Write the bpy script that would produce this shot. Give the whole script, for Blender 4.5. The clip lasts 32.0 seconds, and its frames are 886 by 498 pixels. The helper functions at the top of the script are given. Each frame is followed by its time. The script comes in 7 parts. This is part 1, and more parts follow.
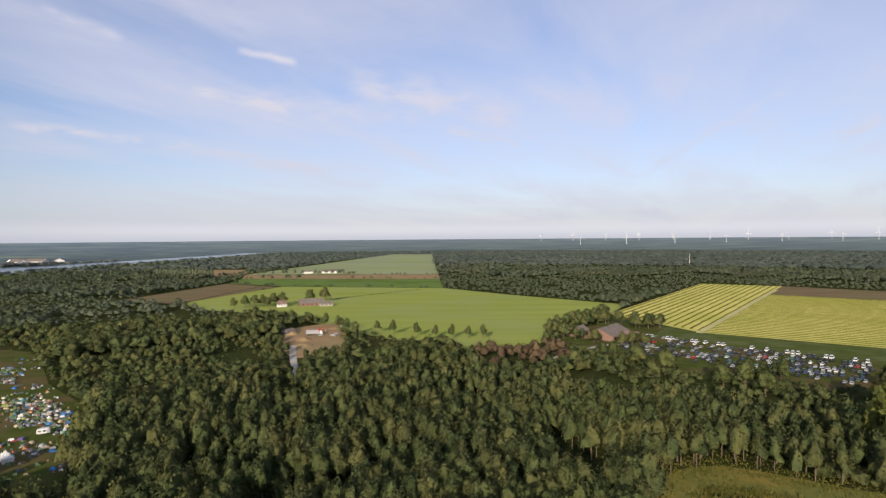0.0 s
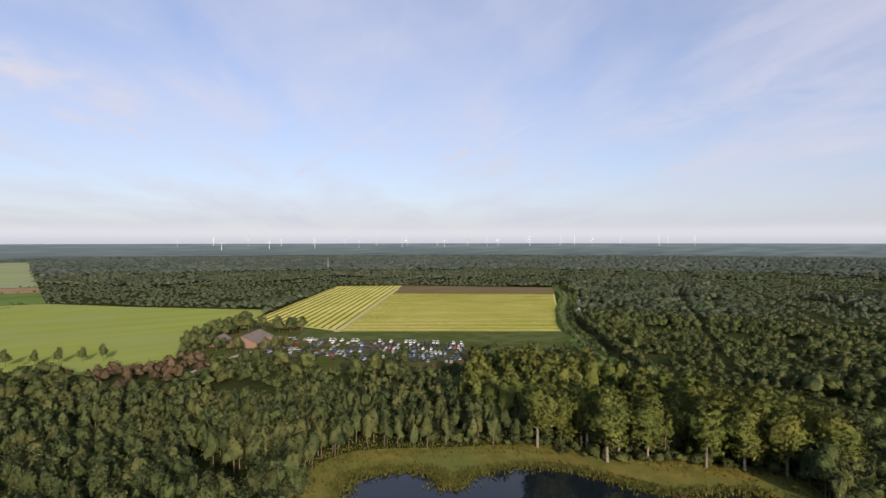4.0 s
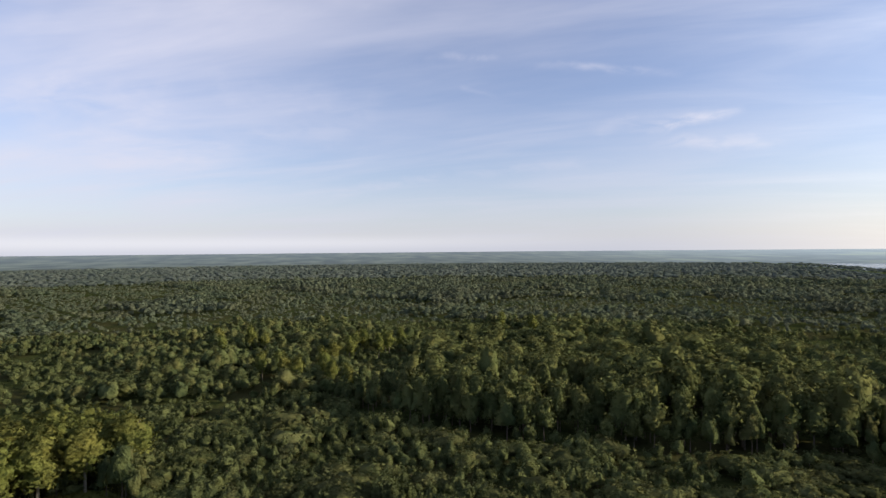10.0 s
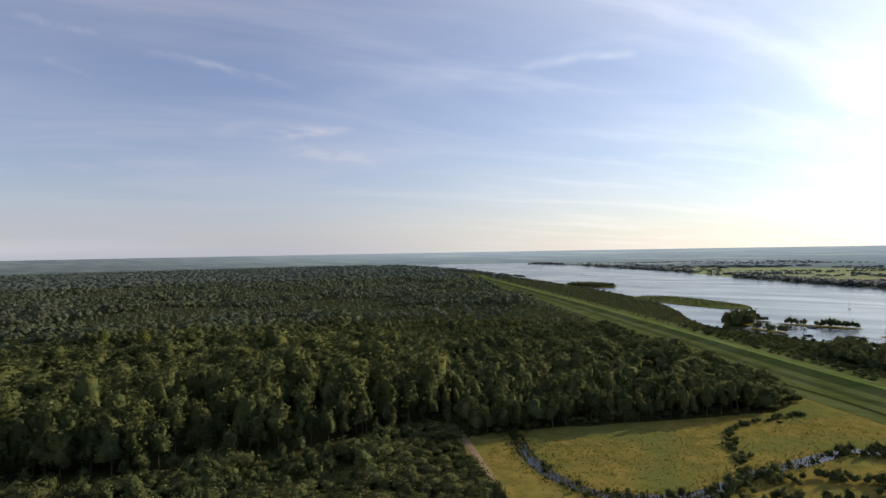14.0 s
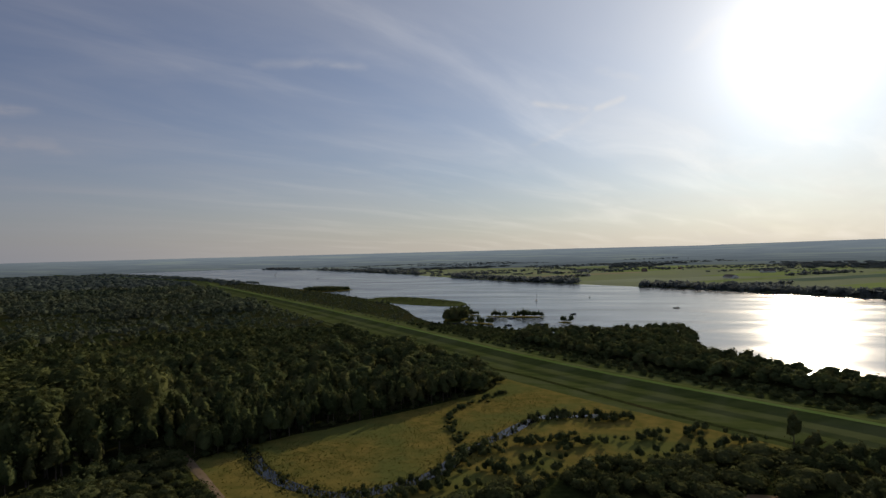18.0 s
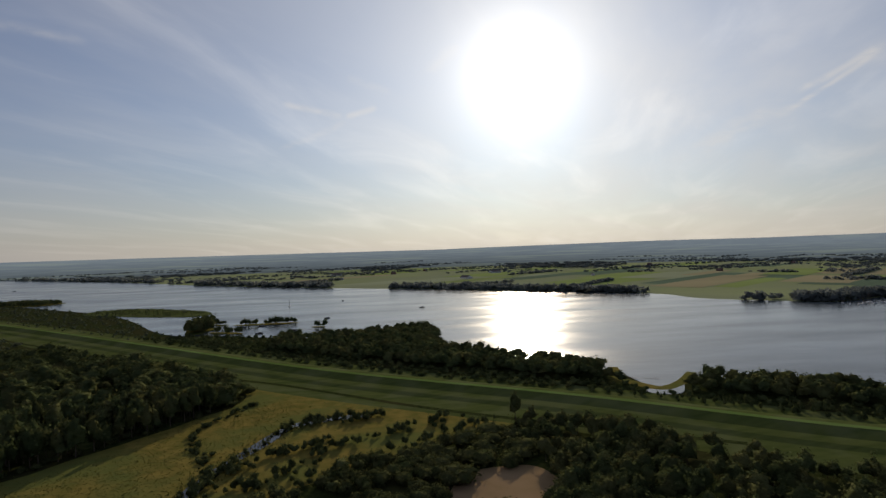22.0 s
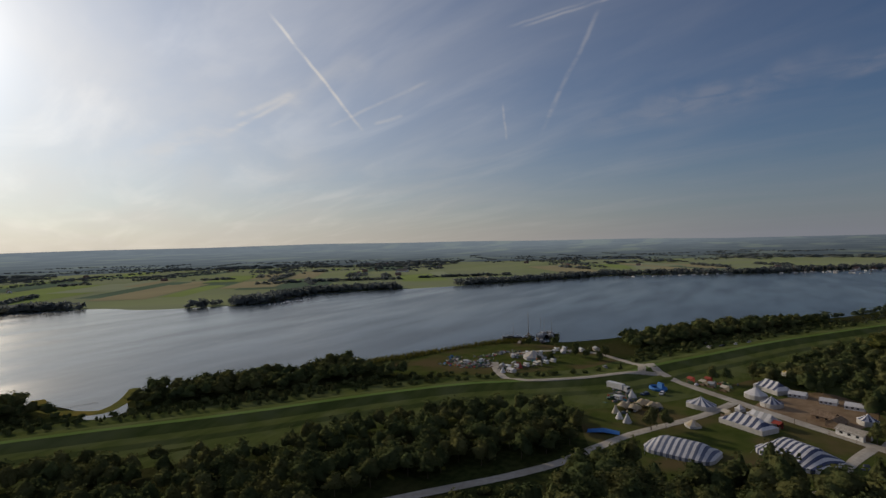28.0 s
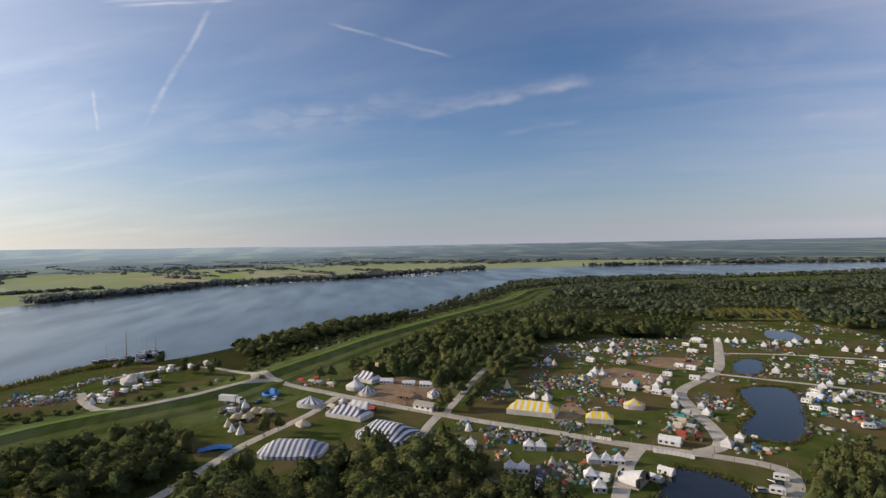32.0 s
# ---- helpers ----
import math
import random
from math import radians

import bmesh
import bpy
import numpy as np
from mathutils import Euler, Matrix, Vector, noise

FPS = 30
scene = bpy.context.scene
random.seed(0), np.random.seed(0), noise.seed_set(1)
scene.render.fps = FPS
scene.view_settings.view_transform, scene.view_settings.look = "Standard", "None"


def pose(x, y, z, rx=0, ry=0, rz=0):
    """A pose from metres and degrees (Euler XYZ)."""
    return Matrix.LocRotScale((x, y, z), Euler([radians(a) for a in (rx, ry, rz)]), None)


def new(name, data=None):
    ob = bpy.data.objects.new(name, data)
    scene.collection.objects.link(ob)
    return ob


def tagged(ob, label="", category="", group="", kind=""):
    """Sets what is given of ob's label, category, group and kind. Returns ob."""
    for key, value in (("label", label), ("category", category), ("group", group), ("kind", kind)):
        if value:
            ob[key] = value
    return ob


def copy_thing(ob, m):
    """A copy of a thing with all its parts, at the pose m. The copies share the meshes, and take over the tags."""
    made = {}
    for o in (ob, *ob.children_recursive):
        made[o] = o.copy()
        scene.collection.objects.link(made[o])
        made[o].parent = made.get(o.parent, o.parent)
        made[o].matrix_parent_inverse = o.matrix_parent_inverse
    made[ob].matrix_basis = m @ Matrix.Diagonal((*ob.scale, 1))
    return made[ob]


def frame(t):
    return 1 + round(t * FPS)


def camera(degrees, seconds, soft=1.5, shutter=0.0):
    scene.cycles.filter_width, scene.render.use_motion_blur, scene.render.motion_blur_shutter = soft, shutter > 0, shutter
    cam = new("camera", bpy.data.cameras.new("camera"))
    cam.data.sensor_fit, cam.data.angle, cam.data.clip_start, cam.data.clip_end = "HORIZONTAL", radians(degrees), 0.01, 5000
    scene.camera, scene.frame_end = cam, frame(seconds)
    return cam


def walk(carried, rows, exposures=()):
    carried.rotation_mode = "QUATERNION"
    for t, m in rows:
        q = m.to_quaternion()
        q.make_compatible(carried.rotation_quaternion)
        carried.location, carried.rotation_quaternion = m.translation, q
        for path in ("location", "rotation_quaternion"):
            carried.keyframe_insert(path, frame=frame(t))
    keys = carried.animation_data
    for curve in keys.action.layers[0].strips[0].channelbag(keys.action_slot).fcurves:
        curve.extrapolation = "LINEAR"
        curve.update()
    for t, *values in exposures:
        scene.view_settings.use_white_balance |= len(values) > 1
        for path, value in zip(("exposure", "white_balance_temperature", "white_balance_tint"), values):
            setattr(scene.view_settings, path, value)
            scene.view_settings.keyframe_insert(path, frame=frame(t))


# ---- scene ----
cam = camera(76.7, 32.0, 1.45)
PATH = [
    (0.0, pose(0, 0, 75, 88.79, 0.44, -0.01)),
    (0.5, pose(0, 0, 75, 88.83, 0.40, -3.98)),
    (1.0, pose(0, 0, 75, 88.89, 0.36, -8.09)),
    (1.5, pose(0, 0, 75, 88.93, 0.32, -12.46)),
    (2.0, pose(0, 0, 75, 89.01, 0.25, -16.97)),
    (2.5, pose(0, 0, 75, 89.04, 0.26, -21.27)),
    (4.5, pose(0, 0, 75, 89.31, -0.00, -40.68)),
    (5.0, pose(0, 0, 75, 89.42, 0.00, -46.28)),
    (5.5, pose(0, 0, 75, 89.52, -0.04, -52.01)),
    (6.0, pose(0, 0, 75, 89.63, 0.01, -57.60)),
    (6.5, pose(0, 0, 75, 89.71, 0.06, -63.26)),
    (7.0, pose(0, 0, 75, 89.81, 0.12, -69.07)),
    (7.5, pose(0, 0, 75, 89.86, 0.21, -74.35)),
    (8.0, pose(0, 0, 75, 89.91, 0.25, -79.23)),
    (8.5, pose(0, 0, 75, 89.96, 0.24, -84.10)),
    (9.0, pose(0, 0, 75, 90.02, 0.31, -89.27)),
    (9.5, pose(0, 0, 75, 90.07, 0.37, -94.66)),
    (10.0, pose(0, 0, 75, 90.09, 0.50, -99.83)),
    (10.5, pose(0, 0, 75, 90.11, 0.62, -104.79)),
    (11.0, pose(0, 0, 75, 90.13, 0.64, -109.55)),
    (11.5, pose(0, 0, 75, 90.15, 0.72, -114.38)),
    (12.0, pose(0, 0, 75, 90.14, 0.68, -119.06)),
    (12.5, pose(0, 0, 75, 90.17, 0.83, -123.64)),
    (13.0, pose(0, 0, 75, 90.17, 0.90, -128.26)),
    (13.5, pose(0, 0, 75, 90.17, 0.94, -132.78)),
    (14.0, pose(0, 0, 75, 90.15, 1.01, -137.07)),
    (14.5, pose(0, 0, 75, 90.16, 1.08, -141.06)),
    (16.5, pose(0, 0, 75, 90.14, 1.32, -154.92)),
    (17.0, pose(0, 0, 75, 90.14, 1.39, -158.28)),
    (17.5, pose(0, 0, 75, 90.09, 1.43, -161.16)),
    (18.0, pose(0, 0, 75, 90.06, 1.46, -163.62)),
    (18.5, pose(0, 0, 75, 90.05, 1.51, -166.03)),
    (19.0, pose(0, 0, 75, 90.02, 1.58, -168.68)),
    (19.5, pose(0, 0, 75, 89.98, 1.57, -171.53)),
    (20.0, pose(0, 0, 75, 89.95, 1.61, -174.67)),
    (20.5, pose(0, 0, 75, 89.92, 1.61, -177.91)),
    (21.0, pose(0, 0, 75, 89.90, 1.69, -181.23)),
    (21.5, pose(0, 0, 75, 89.86, 1.64, -184.75)),
    (22.0, pose(0, 0, 75, 89.82, 1.65, -188.46)),
    (22.5, pose(0, 0, 75, 89.80, 1.62, -192.31)),
    (23.0, pose(0, 0, 75, 89.74, 1.64, -196.20)),
    (23.5, pose(0, 0, 75, 89.68, 1.63, -199.99)),
    (24.0, pose(0, 0, 75, 89.64, 1.67, -203.70)),
    (24.5, pose(0, 0, 75, 89.58, 1.67, -208.05)),
    (25.0, pose(0, 0, 75, 89.55, 1.60, -212.58)),
    (25.5, pose(0, 0, 75, 89.51, 1.57, -217.38)),
    (27.5, pose(0, 0, 75, 89.38, 1.46, -236.73)),
    (28.0, pose(0, 0, 75, 89.34, 1.42, -241.24)),
    (28.5, pose(0, 0, 75, 89.31, 1.40, -245.75)),
    (29.0, pose(0, 0, 75, 89.32, 1.35, -249.98)),
    (29.5, pose(0, 0, 75, 89.29, 1.35, -254.44)),
    (30.0, pose(0, 0, 75, 89.30, 1.27, -258.89)),
    (30.5, pose(0, 0, 75, 89.32, 1.20, -263.77)),
    (31.0, pose(0, 0, 75, 89.33, 1.20, -268.80)),
    (31.5, pose(0, 0, 75, 89.33, 1.13, -274.04)),
    (32.0, pose(0, 0, 75, 89.37, 1.07, -279.39)),
]
EXPOSURES = [(0.0, 0.45), (5.0, 0.48), (8.0, 0.5), (11.0, 0.66), (13.0, 0.50), (14.5, 0.15), (17.0, -0.55), (19.0, -0.85), (21.0, -0.82), (23.0, -0.82), (25.0, -0.92), (28.0, -0.84), (29.0, -0.42), (30.0, -0.04), (32.0, 0.24)]
walk(cam, PATH, EXPOSURES)

# ---- light: low morning sun, cirrus sky with contrails ----
SUN_AZ, SUN_EL = radians(-106.8), radians(17.0)
SUN_DIR = Vector((math.cos(SUN_AZ) * math.cos(SUN_EL), math.sin(SUN_AZ) * math.cos(SUN_EL), math.sin(SUN_EL)))
sun = new("sun", bpy.data.lights.new("sun", "SUN"))
sun.data.energy, sun.data.angle, sun.data.color = 4.6, radians(0.6), (1.0, 0.83, 0.62)
sun.matrix_world = Matrix.Translation((0, 0, 400)) @ (-SUN_DIR).to_track_quat("-Z", "Y").to_matrix().to_4x4()

world = bpy.data.worlds.new("sky")
scene.world = world
world.use_nodes = True
WT = world.node_tree
WT.nodes.clear()


def wlink(a, b):
    WT.links.new(a, b)


def wmath(op, a, b=None, clamp=False):
    n = WT.nodes.new("ShaderNodeMath")
    n.operation, n.use_clamp = op, clamp
    for i, v in enumerate((a, b)):
        if v is None:
            continue
        if isinstance(v, (int, float)):
            n.inputs[i].default_value = v
        else:
            wlink(v, n.inputs[i])
    return n.outputs[0]


def wdot(v, d):
    n = WT.nodes.new("ShaderNodeVectorMath")
    n.operation = "DOT_PRODUCT"
    wlink(v, n.inputs[0])
    n.inputs[1].default_value = d
    return n.outputs["Value"]


def wramp(v, lo, hi):
    n = WT.nodes.new("ShaderNodeMapRange")
    n.interpolation_type = "SMOOTHSTEP"
    wlink(v, n.inputs[0])
    n.inputs[1].default_value, n.inputs[2].default_value = lo, hi
    return n.outputs[0]


def wmix(f, a, b):
    n = WT.nodes.new("ShaderNodeMix")
    n.data_type = "RGBA"
    for sock, v in ((n.inputs[0], f), (n.inputs[6], a), (n.inputs[7], b)):
        if isinstance(v, (tuple, float)):
            sock.default_value = v
        else:
            wlink(v, sock)
    return n.outputs[2]


sky = WT.nodes.new("ShaderNodeTexSky")
sky.sky_type, sky.sun_disc = "NISHITA", False
sky.sun_elevation, sky.sun_rotation = SUN_EL, math.pi / 2 - SUN_AZ
sky.altitude, sky.air_density, sky.dust_density, sky.ozone_density = 60, 1.0, 0.35, 2.0
SKY_K = 0.095
skyc = WT.nodes.new("ShaderNodeVectorMath")
skyc.operation = "SCALE"
wlink(sky.outputs[0], skyc.inputs[0])
skyc.inputs[3].default_value = SKY_K
tint = WT.nodes.new("ShaderNodeVectorMath")
tint.operation = "MULTIPLY"
wlink(skyc.outputs[0], tint.inputs[0])
tc = WT.nodes.new("ShaderNodeTexCoord")
D = tc.outputs["Generated"]
sep = WT.nodes.new("ShaderNodeSeparateXYZ")
wlink(D, sep.inputs[0])
up = sep.outputs[2]
north = wramp(wdot(D, (0.80, 0.60, 0.0)), -0.55, 0.35)
wlink(wmix(north, (0.58, 0.80, 1.10, 1), (1.03, 1.0, 1.21, 1)), tint.inputs[1])
south_east = wramp(wdot(D, (0.77, -0.64, 0.0)), 0.45, 0.95)
to_sun = wdot(D, tuple(SUN_DIR))
# cirrus: noise on the cloud plane, drawn out along one direction
inv = wmath("DIVIDE", 1.0, wmath("ADD", wmath("MAXIMUM", up, 0.0), 0.10))
plane = WT.nodes.new("ShaderNodeVectorMath")
plane.operation = "SCALE"
wlink(D, plane.inputs[0])
wlink(inv, plane.inputs[3])


def cirrus(turn, sx, sy, detail, lo, hi, shift):
    m = WT.nodes.new("ShaderNodeMapping")
    wlink(plane.outputs[0], m.inputs[0])
    m.vector_type = "TEXTURE"
    m.inputs[1].default_value = shift
    m.inputs[2].default_value = (0, 0, radians(turn))
    m.inputs[3].default_value = (1 / sx, 1 / sy, 1000.0)
    n = WT.nodes.new("ShaderNodeTexNoise")
    wlink(m.outputs[0], n.inputs["Vector"])
    n.inputs["Scale"].default_value = 1.0
    n.inputs["Detail"].default_value = detail
    n.inputs["Roughness"].default_value = 0.55
    n.inputs["Distortion"].default_value = 0.5
    return wramp(n.outputs[0], lo, hi)


veil = cirrus(60, 0.42, 0.95, 5, 0.28, 0.78, (3.1, 1.7, 0))
wisps = cirrus(64, 0.62, 1.9, 6, 0.42, 0.82, (0.4, 5.2, 0))
cover = wmath("ADD", wmath("MULTIPLY", veil, wmath("ADD", wmath("MULTIPLY", north, 0.36), 0.16)), wmath("MULTIPLY", wisps, wmath("ADD", wmath("MULTIPLY", north, 0.20), 0.13)))
cover = wmath("ADD", cover, wmath("ADD", wmath("MULTIPLY", north, 0.22), wmath("MULTIPLY", wramp(to_sun, 0.3, 0.95), 0.22)), True)
cover = wmath("MULTIPLY", cover, wmath("SUBTRACT", 1.0, wmath("MULTIPLY", south_east, 0.45)))
cover = wmath("ADD", cover, wmath("MULTIPLY", wramp(wdot(D, (-0.55, -0.83, 0.0)), 0.72, 0.99), wmath("ADD", 0.05, wmath("MULTIPLY", veil, 0.20))), True)
# contrails and wisps: thin arcs, each between two directions, a little wavy
wave = WT.nodes.new("ShaderNodeTexNoise")
wlink(D, wave.inputs["Vector"])
wave.inputs["Scale"].default_value, wave.inputs["Detail"].default_value = 16.0, 3
wobble = wmath("SUBTRACT", wave.outputs[0], 0.5)


def contrail(az1, el1, az2, el2, width, strength):
    a, b = [Vector((math.cos(radians(z)) * math.cos(radians(e)), math.sin(radians(z)) * math.cos(radians(e)), math.sin(radians(e)))) for z, e in ((az1, el1), (az2, el2))]
    n = a.cross(b).normalized()
    mid = (a + b).normalized()
    edge = mid.dot(a)
    across = wmath("ABSOLUTE", wmath("ADD", wdot(D, tuple(n)), wmath("MULTIPLY", wobble, width * 2.2)))
    near = wramp(across, width * 1.2, 0.0)
    return wmath("MULTIPLY", wmath("MULTIPLY", near, wramp(wdot(D, tuple(mid)), edge, edge + (1 - edge) * 0.6)), strength)


TRAILS = [
    (-134.3, 22.1, -143.7, 10.9, 0.0035, 0.54),
    (-167.7, 22.1, -161.3, 10.4, 0.005, 0.27),
    (-157.7, 13.9, -158.0, 10.0, 0.003, 0.30),
    (-177.9, 21.2, 168.8, 18.1, 0.0035, 0.30),
    (-159.3, 20.5, -169.7, 22.4, 0.003, 0.36),
    (-158.1, 20.6, -166.8, 22.3, 0.003, 0.21),
        (-130.3, 10.9, -136.7, 14.3, 0.005, 0.30),
    (-139.4, 11.4, -150.8, 16.3, 0.004, 0.21),
    (-144.4, 11.9, -147.6, 12.9, 0.004, 0.24),
    (174.1, 12.3, 154.8, 15.4, 0.008, 0.24),
    (52.0, 8.4, 44.6, 12.2, 0.006, 0.21),
]
# azimuth and height of both ends, half width, strength
NORTH_WISPS = [
    (128.2, 9.4, 117.3, 8.7, 0.0091, 0.51),
    (118.2, 8.8, 100.4, 6.2, 0.0117, 0.37),
    (110.2, 17.4, 104.1, 16.8, 0.0078, 0.58),
    (114.4, 13.6, 104.5, 12.4, 0.0091, 0.51),
    (100.3, 16.6, 81.6, 11.1, 0.0286, 0.37),
    (90.1, 10.9, 81.6, 9.1, 0.0104, 0.37),
    (125.8, 18.8, 119.1, 17.1, 0.0091, 0.31),
    (111.0, 13.3, 91.3, 11.6, 0.0260, 0.24),
    (55.3, 7.8, 51.7, 9.4, 0.0117, 0.34),
    (99.9, 14.9, 89.6, 12.6, 0.0195, 0.27),
    (71.0, 5.4, 57.3, 13.4, 0.0091, 0.27),
]
EAST_WISPS = [
    (40.7, 10.3, 14.7, 14.5, 0.0325, 0.12),
    (25.7, 7.0, -3.4, 12.4, 0.0276, 0.12),
    (14.7, 15.3, -5.6, 14.4, 0.0325, 0.09),
    (2.1, 5.6, -10.5, 7.6, 0.0114, 0.16),
    (-10.5, 7.6, -25.0, 8.4, 0.0146, 0.15),
    (-24.0, 11.6, -36.7, 12.2, 0.0163, 0.15),
    (-7.5, 18.9, -14.9, 18.8, 0.0081, 0.12),
    (-17.6, 18.0, -32.0, 16.4, 0.0097, 0.10),
    (37.6, 10.7, 13.4, 14.0, 0.0358, 0.09),
    (-27.8, 11.3, -37.1, 12.3, 0.0097, 0.17),
    (-29.7, 10.1, -42.4, 9.0, 0.0130, 0.14),
    (-9.2, 19.0, -16.1, 18.8, 0.0081, 0.12),
    (-22.4, 17.8, -30.1, 16.6, 0.0081, 0.12),
    (-11.5, 16.3, -15.7, 15.1, 0.0057, 0.10),
]
SOUTH_WISPS = [
    (-29.1, 11.3, -38.5, 12.2, 0.0114, 0.16),
    (-31.6, 10.2, -40.7, 8.9, 0.0130, 0.14),
    (-20.8, 18.1, -33.8, 15.9, 0.0081, 0.10),
    (-54.1, 17.8, -66.4, 18.4, 0.0097, 0.12),
    (-82.6, 14.5, -88.9, 13.3, 0.0072, 0.26),
    (-88.8, 13.2, -92.3, 14.2, 0.0065, 0.26),
    (-58.2, 17.9, -66.8, 18.1, 0.0081, 0.09),
    (-30.1, 11.4, -38.7, 12.1, 0.0114, 0.12),
    (-82.4, 9.7, -89.2, 12.9, 0.0081, 0.13),
    (-88.9, 16.9, -93.8, 15.4, 0.0081, 0.09),
    (-121.8, 8.6, -129.6, 11.5, 0.0097, 0.12),
    (-61.2, 18.1, -66.7, 18.1, 0.0065, 0.10),
]
WEST_WISPS = [
    (-97.0, 17.2, -101.0, 19.8, 0.0130, 0.13),
    (-130.7, 12.2, -137.7, 15.0, 0.0072, 0.29),
    (-122.9, 8.3, -132.4, 11.7, 0.0114, 0.18),
    (-135.2, 13.6, -144.8, 18.6, 0.0211, 0.13),
    (-164.3, 10.6, 175.3, 13.6, 0.0244, 0.13),
    (175.3, 12.7, 154.7, 15.7, 0.0146, 0.21),
    (164.8, 10.8, 156.3, 11.8, 0.0065, 0.14),
    (-169.5, 11.0, 171.7, 14.3, 0.0276, 0.13),
    (138.2, 10.0, 132.2, 9.8, 0.0114, 0.18),
    (153.7, 15.8, 134.6, 16.2, 0.0325, 0.11),
]
trail = None
for row in TRAILS + NORTH_WISPS + EAST_WISPS + SOUTH_WISPS + WEST_WISPS:
    c = contrail(*row)
    trail = c if trail is None else wmath("ADD", trail, c)
grain = cirrus(10, 5.0, 5.0, 5, 0.25, 0.62, (0, 0, 0))
cover = wmath("ADD", cover, wmath("MULTIPLY", trail, grain), True)
cloudc = wmix(wramp(to_sun, 0.2, 1.0), (0.515, 0.51, 0.595, 1), (0.95, 0.93, 0.92, 1))
col = wmix(cover, tint.outputs[0], cloudc)
# bright haze over the horizon, warmer towards the sun
hazec = wmix(wramp(to_sun, 0.15, 0.98), (0.405, 0.42, 0.485, 1), (0.82, 0.74, 0.63, 1))
haze = wmath("POWER", 2.718, wmath("MULTIPLY", wmath("MAXIMUM", up, 0.0), -11.0))
col = wmix(wmath("MULTIPLY", haze, 0.92), col, hazec)
# low bank of bright mist in the north
mist = wmath("POWER", 2.718, wmath("MULTIPLY", wmath("POWER", wmath("MULTIPLY", wmath("SUBTRACT", up, 0.014), 85.0), 2.0), -1.0))
col = wmix(wmath("MULTIPLY", wmath("MULTIPLY", mist, wramp(wdot(D, (0.5, 0.866, 0.0)), -0.1, 0.7)), 0.6), col, (0.58, 0.58, 0.62, 1))
dim = WT.nodes.new("ShaderNodeVectorMath")
dim.operation = "SCALE"
wlink(col, dim.inputs[0])
west = wramp(wdot(D, (-1.0, 0.1, 0.0)), 0.55, 0.97)
wlink(wmath("SUBTRACT", 1.0, wmath("ADD", wmath("MULTIPLY", south_east, 0.03), wmath("MULTIPLY", west, 0.14))), dim.inputs[3])
col = dim.outputs[0]
# aureole of the sun through the thin cloud
aur = wmath("ADD", wmath("MULTIPLY", wmath("POWER", wmath("MAXIMUM", to_sun, 0.0), 210.0), 1.1),
            wmath("ADD", wmath("MULTIPLY", wmath("POWER", wmath("MAXIMUM", to_sun, 0.0), 30.0), 0.28), wmath("ADD", wmath("MULTIPLY", wmath("POWER", wmath("MAXIMUM", to_sun, 0.0), 9.0), 0.27), wmath("MULTIPLY", wmath("MULTIPLY", wmath("POWER", wmath("MAXIMUM", to_sun, 0.0), 3.0), 0.22), wmath("ADD", 0.6, wmath("MULTIPLY", wisps, 1.0))))))
aurc = WT.nodes.new("ShaderNodeVectorMath")
aurc.operation = "SCALE"
aurc.inputs[0].default_value = (1.0, 0.93, 0.82)
wlink(aur, aurc.inputs[3])
add = WT.nodes.new("ShaderNodeVectorMath")
wlink(col, add.inputs[0])
wlink(aurc.outputs[0], add.inputs[1])
bg = WT.nodes.new("ShaderNodeBackground")
wlink(add.outputs[0], bg.inputs[0])
wout = WT.nodes.new("ShaderNodeOutputWorld")
wlink(bg.outputs[0], wout.inputs[0])


